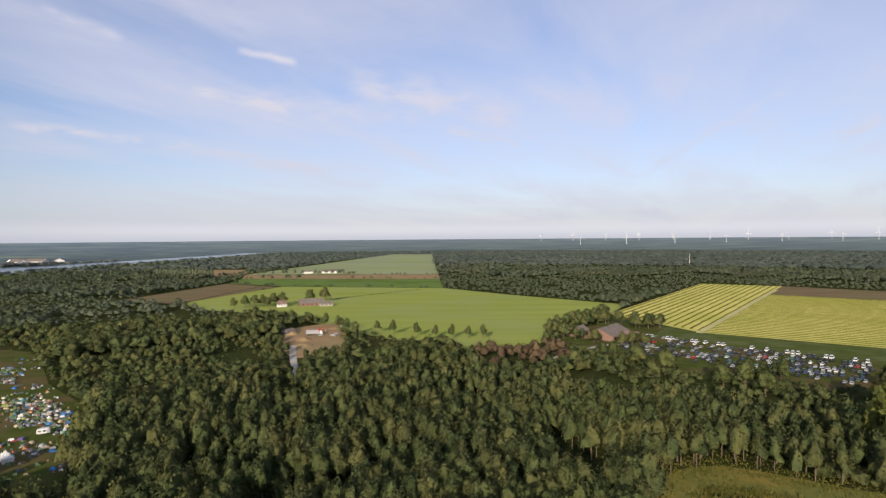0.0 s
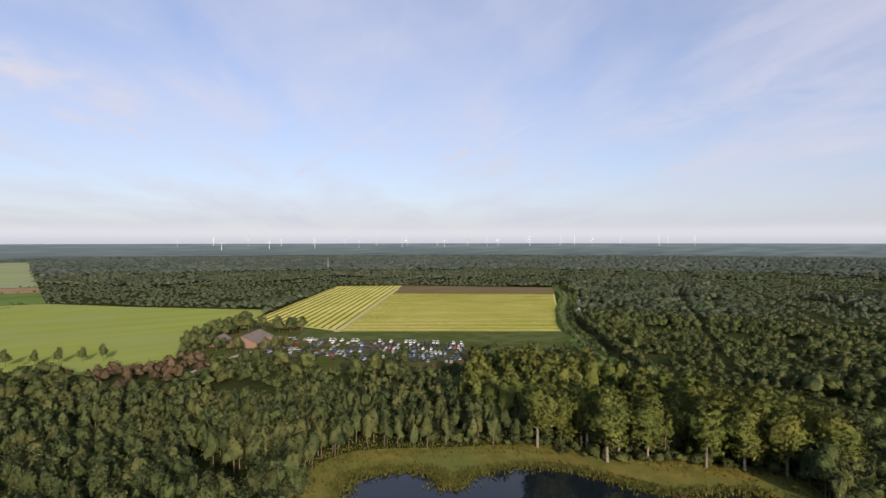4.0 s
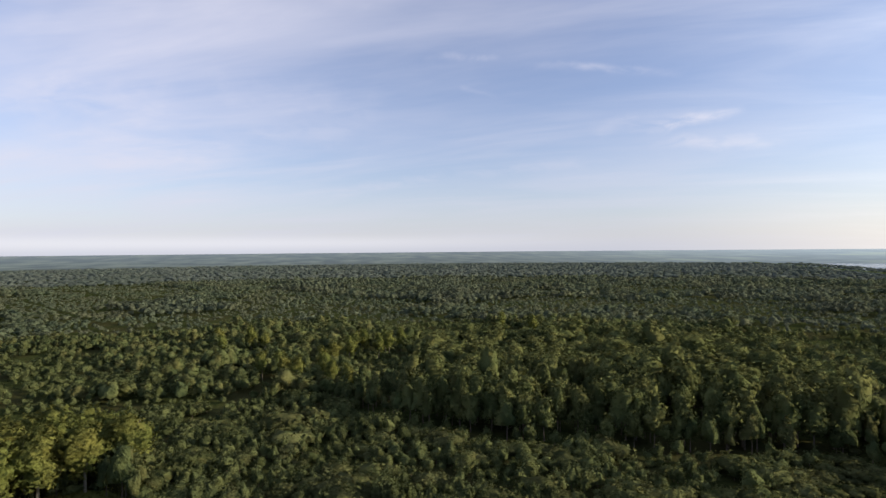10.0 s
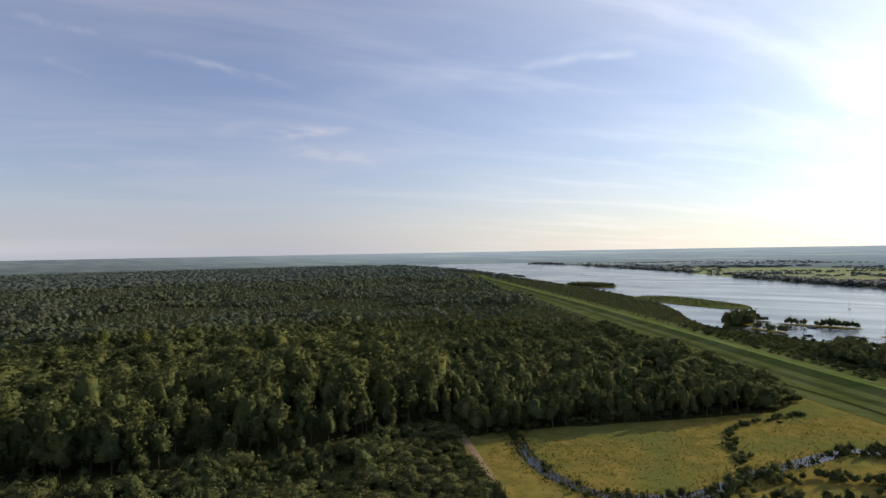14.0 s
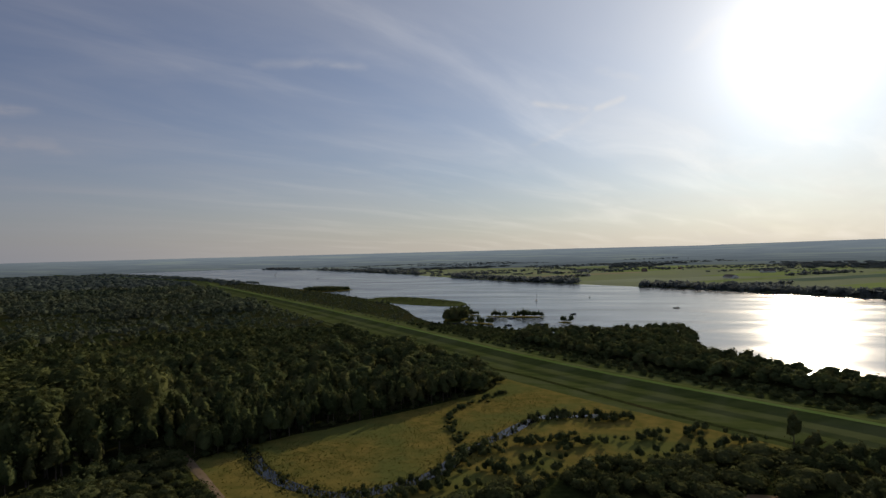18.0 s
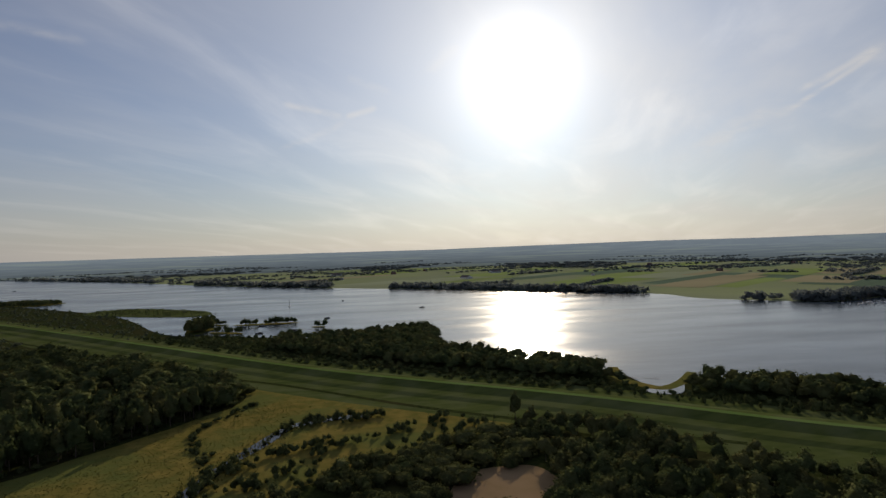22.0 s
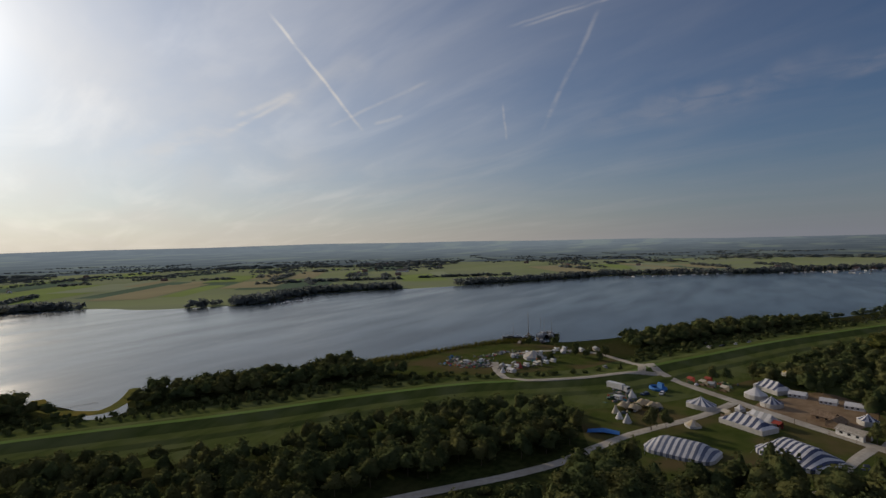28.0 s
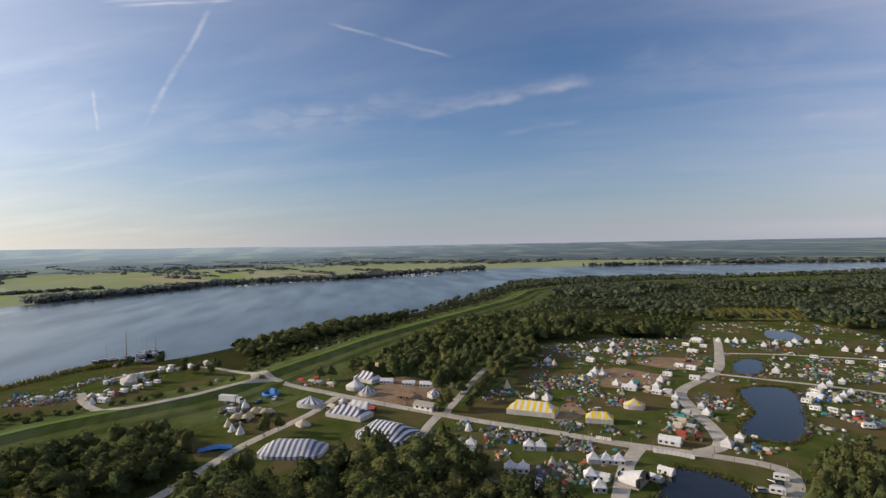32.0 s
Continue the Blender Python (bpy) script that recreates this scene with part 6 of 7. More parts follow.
def peaked_tent(rx, ry, eave, peak, mats, label, gores=16, wall=None):
    """A pole tent: gores of two colours from the peak to a square-round eave, over low walls."""
    t = new("peaked_tent")

    def edge(a):
        c, q = math.cos(a), math.sin(a)
        k = 0.80 / max(abs(c), abs(q)) * 0.55 + 0.45
        return c * rx * k, q * ry * k
    for i in range(gores):
        a0, a1 = 2 * math.pi * i / gores, 2 * math.pi * (i + 1) / gores
        v, f = [], []
        for u in (1.0, 0.72, 0.42, 0.18, 0.02):
            z = eave + (peak - eave) * (1 - u) * (1 - 0.28 * u)
            for a in (a0, a1):
                x, y = edge(a)
                v.append((x * u, y * u, z))
        for j in range(4):
            f.append((2 * j, 2 * j + 1, 2 * j + 3, 2 * j + 2))
        sheet("roof_gore", t, mats[i % len(mats)], v, f)
        p, q = edge(a0), edge(a1)
        sheet("side_wall", t, wall or C_WALL, [(p[0], p[1], eave), (q[0], q[1], eave), (q[0], q[1], 0), (p[0], p[1], 0)], [(0, 1, 2, 3)])
    rod("pole_top", t, P_STEEL, (0, 0, peak - 0.1), (0, 0, peak + 0.6), 0.05)
    return tagged(t, label, "tent", group="peaked festival tents")


turned(peaked_tent(7.0, 4.6, 2.0, 5.0, (C_WHITE, C_BLUE), "blue and white striped pavilion tent", 22), -267, -20, 60)
turned(striped_tent(19, 9, 1.9, 4.9, (C_WHITE, C_NAVY), "white and navy striped long tent", 13, 0.45, curve=1.0), -247, -2, 52)
turned(striped_tent(12, 6, 2.0, 4.4, (C_GREY, C_WHITE), "low grey canvas annexe behind the long tent", 7, 0.3, curve=1.0), -255, 3, 52)
turned(peaked_tent(5.5, 4.5, 2.0, 5.2, (C_WHITE, C_WHITE), "white peaked tent at the square", 12), -293, 1, 48)
turned(striped_tent(15, 8, 2.0, 5.2, (C_WHITE, C_NAVY), "navy and white striped tent behind the square", 9, 0.4, curve=1.0), -309, 8, 40)
turned(peaked_tent(4.4, 4.4, 1.9, 4.6, (C_WHITE, C_NAVY), "round navy and white peaked tent", 18), -281, 7, 50)
turned(peaked_tent(3.6, 3.6, 1.9, 4.2, (C_WHITE, C_NAVY), "small round navy and white tent", 16), -269, 39, 20)
turned(striped_tent(21, 9.5, 2.2, 5.4, (C_YELLOW, C_WHITE), "long yellow and white striped tent", 15, 0.33, curve=1.0), -234, 77, 58)
turned(striped_tent(11, 6.5, 2.0, 4.2, (C_YELLOW, C_WHITE, C_YELLOW, C_CREAM), "yellow and white striped tent on grass", 9, 0.45, curve=1.0), -217, 100, 64)
turned(peaked_tent(5.2, 3.8, 1.9, 4.4, (C_YELLOW, C_CREAM, C_CREAM), "yellow and cream peaked tent on grass", 15), -231, 123, 60)
turned(peaked_tent(8.5, 7.0, 1.7, 5.2, (C_CREAM, C_GREY), "round cream and grey tent by the harbour", 22), -338, -122, 30)
turned(peaked_tent(4.2, 3.6, 1.8, 4.0, (C_YELLOW, C_CREAM), "small yellow striped tent among trees", 12), -346, 17, 30)
turned(peaked_tent(3.4, 3.0, 0.9, 3.0, (C_BEIGE, C_CREAM), "small open beige canvas shelter", 8), -239, -21, 30)


def marquee(length, width, mat, roof, label, name="marquee"):
    """A gabled frame tent."""
    t = new(name)
    e, r, a, b = 2.2, 2.2 + width * 0.28, length / 2, width / 2
    for s in (-1, 1):
        sheet("roof_sheet", t, roof, [(-a - 0.15, s * (b + 0.2), e - 0.1), (a + 0.15, s * (b + 0.2), e - 0.1), (a + 0.15, 0, r), (-a - 0.15, 0, r)], [(0, 1, 2, 3)])
        w = solid("side_wall", t, mat, [(0, s * b, 0, length, 0.06, e)])
        for k in range(int(length / 2.6)):
            solid("window", w, P_GLASS, [(-a + 1.3 + k * 2.6, s * (b + 0.045), 0.8, 1.2, 0.03, 1.0, 0.99)])
        sheet("gable", t, mat, [(s * a, -b, 0), (s * a, b, 0), (s * a, b, e), (s * a, 0, r - 0.05), (s * a, -b, e)], [(0, 1, 2, 3, 4)])
    return tagged(t, label, "tent", group="frame tents of the camp")


MARQ = [marquee(10, 6, C_WHITE, C_WHITE, "white gabled frame tent with windows"), marquee(7, 4, C_WHITE, C_WHITE, "short white frame tent"), marquee(8, 5, C_CREAM, C_GREY, "cream frame tent with grey roof")]
for k, x, y, d in ((0, -302, 18, 70), (0, -295, 29, 70), (0, -290, 38, 70), (1, -311, 12, 60), (0, -188, 114, 50), (1, -164, 76, 45), (1, -164, 98, 30), (1, -160, 92, 30), (0, -226, 210, 30), (0, -368, 245, 30), (2, -375, 250, 30), (1, -358, 230, 35), (1, -350, 238, 35), (0, -335, 220, 35),
                   (1, -299, 188, 35), (1, -292, 191, 35), (1, -285, 198, 35), (0, -260, 136, 45), (1, -250, 145, 45), (2, -315, 160, 45), (1, -326, 145, 40), (2, -306, -130, 20), (1, -298, -121, 60), (1, -362, -110, 30), (1, -371, -100, 30), (2, -378, -92, 30), (1, -282, 170, 40), (1, -271, 179, 40)):
    put(MARQ[k], x, y, d + rng.uniform(-4, 4), rng.uniform(0.62, 0.78))


def dome_tent(mat, trim, label, long=False):
    t = new("camping_tent")
    bm = bmesh.new()
    bmesh.ops.create_uvsphere(bm, u_segments=10, v_segments=6, radius=1)
    bmesh.ops.delete(bm, geom=[v for v in bm.verts if v.co.z < -0.05], context="VERTS")
    for v in bm.verts:
        q = max(abs(math.cos(2 * math.atan2(v.co.y, v.co.x))), 0.0)
        k = 1.0 + 0.12 * (1 - q)
        v.co = Vector((v.co.x * k * (2.1 if long else 1.5), v.co.y * k * 1.3, max(0, v.co.z) ** 0.85 * (1.5 if long else 1.25)))
    if label.split()[1] in ("grey", "beige", "dark", "cream"):
        bm.free()
        bm = bmesh.new()
        vs = [bm.verts.new(q) for q in ((-1.6, -1.1, 0), (1.6, -1.1, 0), (1.6, 1.1, 0), (-1.6, 1.1, 0), (-1.3, 0, 1.35), (1.3, 0, 1.35), (-1.5, -0.7, 0.75), (1.5, -0.7, 0.75), (1.5, 0.7, 0.75), (-1.5, 0.7, 0.75))]
        for q in ((0, 1, 7, 6), (6, 7, 5, 4), (2, 3, 9, 8), (8, 9, 4, 5), (1, 2, 8, 7), (7, 8, 5), (3, 0, 6, 9), (9, 6, 4)):
            bm.faces.new([vs[i] for i in q])
    part("flysheet", bm, t, "", mat)
    sheet("door_flap", t, trim, [(1.15 if not long else 1.7, -0.45, 0.02), (1.6 if not long else 2.2, -0.5, 0.02), (1.6 if not long else 2.2, 0.5, 0.02), (1.15 if not long else 1.7, 0.45, 0.02), (1.12 if not long else 1.6, 0, 1.05)], [(0, 1, 4), (1, 2, 4), (2, 3, 4)])
    return tagged(t, label, "tent", group="small tents of the camp")


DOMES, DOME_CLOTH = [], []
for mat, word in ((C_WHITE, "white"), (C_GREY, "grey"), (C_GREEN, "dark green"), (C_SKY, "bright blue"), (C_BEIGE, "beige"), (C_RED, "red"), (C_TEAL, "teal"), (C_ORANGE, "orange"), (C_LIME, "lime green"), (C_DARK, "dark grey"), (C_CREAM, "cream"), (C_PURPLE, "purple")):
    DOME_CLOTH.append(mat)
    DOMES.append(dome_tent(mat, C_GREY if mat is not C_GREY else C_DARK, "small %s tent pitched on camp grass" % word, len(DOMES) % 3 == 2))
ODDS = np.array([1.6, 6, 10, 1.3, 3.4, 1.3, 1.4, 1.2, 1.0, 12, 1.6, 0.8])
ODDS = ODDS / ODDS.sum()
ZONES_1 = [(((-231, 42), (-214, 71), (-204, 71), (-196, 39)), 26), (((-208, 71), (-195, 86), (-186, 84), (-192, 70)), 26), (((-222, 84), (-209, 101), (-201, 101), (-211, 82)), 18), (((-179, 60), (-180, 79), (-162, 72), (-164, 55)), 30),
           (((-172, 38), (-168, 58), (-150, 58), (-155, 35)), 26), (((-276, 69), (-280, 101), (-255, 91), (-256, 66)), 20)]
ZONES_2 = [(((-335, 110), (-325, 150), (-264, 121), (-270, 91)), 60), (((-268, 114), (-260, 134), (-232, 118), (-238, 104)), 26), (((-399, 185), (-388, 229), (-315, 186), (-324, 154)), 60), (((-389, 135), (-382, 179), (-332, 154), (-350, 122)), 36),
           (((-305, 259), (-284, 311), (-240, 264), (-261, 228)), 60), (((-240, 219), (-231, 254), (-176, 194), (-185, 172)), 55)]
ZONES_3 = [(((-222, 135), (-219, 146), (-195, 130), (-198, 119)), 14), (((-239, 160), (-231, 175), (-208, 152), (-204, 142)), 22), (((-181, 135), (-174, 151), (-166, 145), (-176, 131)), 8), (((-322, -175), (-329, -151), (-305, -130), (-301, -164)), 60),
           (((-348, -152), (-356, -140), (-345, -110), (-315, -122)), 22), (((-296, -168), (-316, -164), (-342, -150), (-300, -140)), 85), (((-300, -130), (-308, -126), (-338, -106), (-332, -100)), 40), (((-368, -122), (-375, -105), (-368, -98), (-360, -115)), 8), (((-319, -32), (-328, -15), (-306, -8), (-299, -28)), 22), (((-281, -61), (-278, -50), (-254, -41), (-241, -52)), 14),
           (((-211, 265), (-184, 260), (-142, 224), (-140, 188)), 70), (((-258, 328), (-244, 316), (-216, 280), (-224, 280)), 12)]
taken_spots, extra = [(x, y) for s in (SPOTS_A, SPOTS_B, SPOTS_C, SPOTS_D) for x, y in s], [[] for _ in DOMES]
road_lines = [(smooth_line(pts, 3), w) for pts, w in ROADS]
count = 0
for quad, n in ZONES_1 + ZONES_2 + ZONES_3:
    a, b, c, d = [np.array(v, float) for v in quad]
    for _ in range(int(n * 2.1)):
        for _try in range(12):
            u, v = rng.random(2)
            q = (1 - v) * ((1 - u) * a + u * b) + v * ((1 - u) * d + u * c)
            if noise.noise((q[0] * 0.075, q[1] * 0.075, 4.4)) < -0.06:
                continue
            if min((q[0] - x) ** 2 + (q[1] - y) ** 2 for x, y in taken_spots[-220:]) > 4.2 and all(abs(gap_to(q[None], ln_)[0]) > w / 2 + 2 for ln_, w in road_lines) and not (inside(q[None], POND_A)[0] or inside(q[None], POND_B)[0] or inside(q[None], POND_D)[0]):
                break
        else:
            continue
        taken_spots.append((q[0], q[1]))
        k = int(rng.choice(len(DOMES), p=ODDS))
        if count < 125:
            put(DOMES[k], q[0], q[1], rng.uniform(0, 360), rng.uniform(0.5, 0.85))
        else:
            extra[k].append((q[0], q[1], rng.uniform(0, 6.28), rng.uniform(0.5, 0.82)))
        count += 1
for q in rng.uniform((-440, 30), (-120, 385), (3300, 2)):
    if noise.noise((q[0] * 0.05, q[1] * 0.05, 9.4)) < 0.06 or not inside(q[None], CAMP)[0] or any(inside(q[None], pond)[0] for pond in (POND_A, POND_B, POND_C, POND_D)):
        continue
    if min((q[0] - x) ** 2 + (q[1] - y) ** 2 for x, y in taken_spots) < 5.5 or any(abs(gap_to(q[None], ln_)[0]) < w / 2 + 2 for ln_, w in road_lines):
        continue
    if any((q[0] - x) ** 2 + (q[1] - y) ** 2 < 170 for x, y in ((-209, -24), (-221, 14), (-234, 77), (-217, 100), (-231, 123))) or (-315 < q[0] < -255 and q[1] < 48):
        continue
    taken_spots.append((q[0], q[1]))
    extra[int(rng.choice(len(DOMES), p=ODDS))].append((q[0], q[1], rng.uniform(0, 6.28), rng.uniform(0.45, 0.75)))
SHELL = [o for o in DOMES[0].children if o.name.startswith("flysheet")][0].data
sv = np.array([v.co[:] for v in SHELL.vertices])
SHELL_T = bmesh.new()
SHELL_T.from_mesh(SHELL)
bmesh.ops.triangulate(SHELL_T, faces=SHELL_T.faces[:])
sf = np.array([[v.index for v in f.verts] for f in SHELL_T.faces])
SHELL_T.free()
ridge_v = np.array([(-1.6, -1.1, 0), (1.6, -1.1, 0), (1.6, 1.1, 0), (-1.6, 1.1, 0), (-1.3, 0, 1.35), (1.3, 0, 1.35), (-1.5, -0.7, 0.75), (1.5, -0.7, 0.75), (1.5, 0.7, 0.75), (-1.5, 0.7, 0.75)])
ridge_f = np.array([(0, 1, 7), (0, 7, 6), (6, 7, 5), (6, 5, 4), (2, 3, 9), (2, 9, 8), (8, 9, 4), (8, 4, 5), (1, 2, 8), (1, 8, 7), (7, 8, 5), (3, 0, 6), (3, 6, 9), (9, 6, 4)])
for k, rows_ in enumerate(extra):
    if rows_:
        V, F = [], []
        for i, (x, y, a, s) in enumerate(rows_):
            c, n = math.cos(a) * s, math.sin(a) * s
            tv, tf = (ridge_v, ridge_f) if i % 5 > 1 else (sv, sf)
            V.append(np.column_stack([tv[:, 0] * c - tv[:, 1] * n + x, tv[:, 0] * n + tv[:, 1] * c + y, tv[:, 2] * s + 0.06]))
            F.append(tf + sum(len(q) for q in V[:-1]))
        tagged(new("tents", mesh_from("tents", np.concatenate(V), np.concatenate(F), DOME_CLOTH[k])), "crowd of small dome tents across the camp", "tents", kind="stuff")

# camp gear between the tents: bags, chairs, tarpaulins and boxes too small and many to count
base = np.array(taken_spots)
shade = [C_DARK, C_GREY, C_BEIGE, C_GREEN, C_RED, C_SKY, C_WHITE, C_ORANGE, P_WOOD]
for mat, n in zip(shade, (700, 360, 230, 420, 120, 60, 90, 70, 520)):
    c = base[rng.integers(0, len(base), n)] + rng.normal(scale=2.3, size=(n, 2))
    c = c[~inside(c, POND_A) & ~inside(c, POND_B) & ~inside(c, POND_D) & inside(c, CAMP) | inside(c, HARBOUR_CAMP)]
    V, F = [], []
    for x, y in c:
        a, sx, sy, sz = rng.uniform(0, 6.28), rng.uniform(0.3, 0.9), rng.uniform(0.2, 0.5), rng.uniform(0.25, 0.9)
        if rng.random() < 0.15:
            sx, sy, sz = sx * 2.2, sy * 2.6, 0.2
        px, qx = math.cos(a), math.sin(a)
        for z, k in ((0.06, 1.0), (0.06 + sz, 0.62)):
            V += [(x + (u * px * sx - w * qx * sy) * k, y + (u * qx * sx + w * px * sy) * k, z) for u, w in ((-1, -1), (1, -1), (1, 1), (-1, 1))]
        b = len(V) - 8
        F += [(b + 4, b + 5, b + 6, b + 7)] + [(b + j, b + (j + 1) % 4, b + 4 + (j + 1) % 4, b + 4 + j) for j in range(4)]
    tagged(new("camp_gear", mesh_from("camp_gear", V, F, mat)), "scattered bags, chairs and camping gear between tents", "camp gear", kind="stuff")


# ---- vehicles ----
def car(mat, label, van=False):
    c = new("van" if van else "car")
    L, W = (5.0, 1.9) if van else (4.3, 1.75)
    bm = bmesh.new()
    side = [(-L / 2, 0.35), (L / 2, 0.35), (L / 2, 0.75), (L / 2 - 0.15, 0.95), (0.9, 1.02), (-L / 2 + 0.1, 1.02)] if not van else [(-L / 2, 0.35), (L / 2, 0.35), (L / 2, 0.9), (L / 2 - 0.5, 1.15), (-L / 2, 1.15)]
    rows = [[bm.verts.new((x, s * W / 2, z)) for x, z in side] for s in (-1, 1)]
    n = len(side)
    bm.faces.new(rows[0])
    bm.faces.new(rows[1][::-1])
    for i in range(n):
        bm.faces.new((rows[0][i], rows[1][i], rows[1][(i + 1) % n], rows[0][(i + 1) % n]))
    bmesh.ops.recalc_face_normals(bm, faces=bm.faces[:])
    part("body", bm, c, "", mat)
    cab = [(-L / 2 + 0.15, 1.0), (0.95, 1.0), (0.35, 1.42), (-L / 2 + 0.6, 1.42)] if not van else [(-L / 2, 1.13), (L / 2 - 0.55, 1.13), (L / 2 - 1.2, 1.95), (-L / 2 + 0.05, 1.95)]
    for name, m, grow, lift in (("cabin_glass", P_GLASS, 0.0, 0.0), ("roof", mat, 0.0, 1)):
        bm = bmesh.new()
        if lift:
            box(bm, (cab[2][0] + cab[3][0]) / 2, 0, cab[2][1] - 0.01, cab[2][0] - cab[3][0] + 0.1, W * 0.84, 0.06, 0.95)
        else:
            lo = [bm.verts.new((x, s * W * 0.48, cab[0][1])) for x, s in ((cab[0][0], -1), (cab[1][0], -1), (cab[1][0], 1), (cab[0][0], 1))]
            hi = [bm.verts.new((x, s * W * 0.40, cab[2][1])) for x, s in ((cab[3][0], -1), (cab[2][0], -1), (cab[2][0], 1), (cab[3][0], 1))]
            for i in range(4):
                bm.faces.new((lo[i], lo[(i + 1) % 4], hi[(i + 1) % 4], hi[i]))
            bm.faces.new(hi)
        part(name, bm, c, "", m)
    for x in (-L * 0.31, L * 0.31):
        for s in (-1, 1):
            rod("wheel", c, P_RUBBER, (x, s * W * 0.42, 0.32), (x, s * W * 0.52, 0.32), 0.32, n=10)
    return tagged(c, label, "van" if van else "car", group="parked vehicles")


CARS = [car(m, l) for m, l in ((P_GREY, "grey car parked on grass"), (P_BLACK, "black car parked on grass"), (P_SILVER, "silver car parked on grass"), (P_WHITE, "white car parked on grass"), (P_BLUE, "dark blue car parked on grass"), (P_RED, "red car parked on grass"), (P_GREEN, "dark green car parked on grass"))]
VANS = [car(P_WHITE, "white van parked on grass", True), car(P_RED, "red van parked on grass", True)]
PCAR = np.array([7, 11, 1.6, 1.1, 3.5, 0.5, 1.6])
PCAR = PCAR / PCAR.sum()
a, b = np.array([145.0, 415.0]), np.array([250.0, 317.0])
t = (b - a) / np.linalg.norm(b - a)
nrm = np.array([-t[1], t[0]])
yaw = math.degrees(math.atan2(nrm[1], nrm[0]))
for row in range(9):
    shift = -6.0 * row + (3 if row == 0 else 0) - (row // 2) * 3.0
    length = np.linalg.norm(b - a)
    for k in range(int(length / 2.9)):
        if rng.random() < (0.45 if row == 0 else 0.28 + 0.2 * (k < 22)):
            continue
        q = a + t * (k * 2.9 + 6 * (row % 2) * 0.3) + nrm * (shift + rng.uniform(-0.3, 0.3))
        if not inside(q[None], CAR_PARK)[0] or np.linalg.norm(q) < 325:
            continue
        if row == 0 and rng.random() < 0.5:
            put(VANS[0], q[0], q[1], yaw + rng.uniform(-3, 3), 1.0, 0.10)
        else:
            put(CARS[int(rng.choice(7, p=PCAR))], q[0], q[1], yaw + (180 if rng.random() < 0.4 else 0) + rng.uniform(-3, 3), 0.94, 0.10)
put(VANS[1], 146, 390, 20, 1.0, 0.10)
for x, y in ((-412, -25), (-420, -18), (-430, -10), (-440, -2), (-425, -28), (-278, -45), (-282, -38), (-265, -58), (-150, 125), (-146, 118), (-328, -75), (-310, 200), (-256, -35), (-125, 435), (-105, 440), (-95, 428), (-135, 632), (-125, 625)):
    put(CARS[int(rng.choice(7, p=PCAR))], x, y, rng.uniform(0, 360), 1.0, 0.08)


def caravan(label):
    c = new("caravan")
    bm = box(bmesh.new(), 0, 0, 0.45, 5.0, 2.2, 2.0, 0.94)
    bmesh.ops.bevel(bm, geom=bm.edges[:], offset=0.25, segments=2, affect="EDGES")
    part("body", bm, c, "", P_WHITE)
    for s in (-1, 1):
        for x in (-1.4, 0.4):
            solid("window", c, P_GLASS, [(x, s * 1.08, 1.35, 1.1, 0.06, 0.6)])
        rod("wheel", c, P_RUBBER, (0, s * 0.9, 0.32), (0, s * 1.08, 0.32), 0.32, n=10)
    solid("door", c, P_GREY, [(1.6, -1.07, 0.55, 0.65, 0.06, 1.7)])
    rod("drawbar", c, P_STEEL, (2.4, 0, 0.5), (3.5, 0, 0.45), 0.06)
    solid("awning", c, C_GREY, [(0, 1.9, 2.15, 3.2, 1.6, 0.05)])
    return tagged(c, label, "caravan", group="caravans of the camp")


CARAVAN = caravan("white caravan with awning on the camp field")
for x, y, d in ((-210, 195, 30), (-206, 200, 200), (-186, 196, 60), (-300, 278, 40), (-152, 129, 50), (-144, 121, 50), (-249, 150, 40), (-220, 200, 30), (-232, 216, 20), (-200, 206, 80), (-282, 285, 40), (-270, 295, 20), (-315, -148, 10), (-305, -126, 50), (-309, -122, 55), (-314, -118, 50), (-320, -114, 52), (-326, -110, 50), (-331, -107, 50), (-366, -116, 35), (-371, -112, 35), (-308, -155, 70), (-335, -135, 30), (-352, -122, 10), (-358, -115, 15), (-348, -130, 25), (-265, -55, 60), (-155, 215, 30)):
    put(CARAVAN, x, y, d, 0.9)


def truck(label, mat):
    c = new("truck")
    solid("trailer_box", c, mat, [(-1.5, 0, 1.1, 9.5, 2.5, 2.7)], bevel=0.05)
    solid("cab", c, P_WHITE, [(5.0, 0, 0.6, 2.2, 2.4, 2.6, 0.94)], bevel=0.12)
    solid("windscreen", c, P_GLASS, [(6.07, 0, 1.9, 0.06, 2.1, 0.9)])
    solid("chassis", c, P_BLACK, [(0, 0, 0.7, 11, 0.9, 0.4)])
    for x in (-5.0, -3.9, 4.8):
        for s in (-1, 1):
            rod("wheel", c, P_RUBBER, (x, s * 0.9, 0.5), (x, s * 1.25, 0.5), 0.5, n=10)
    return tagged(c, label, "truck")


put(truck("white box truck beside the circus tents", P_WHITE), -281, -58, 62)
put(truck("grey box truck on the storage yard", P_GREY), -100, 432, 10)

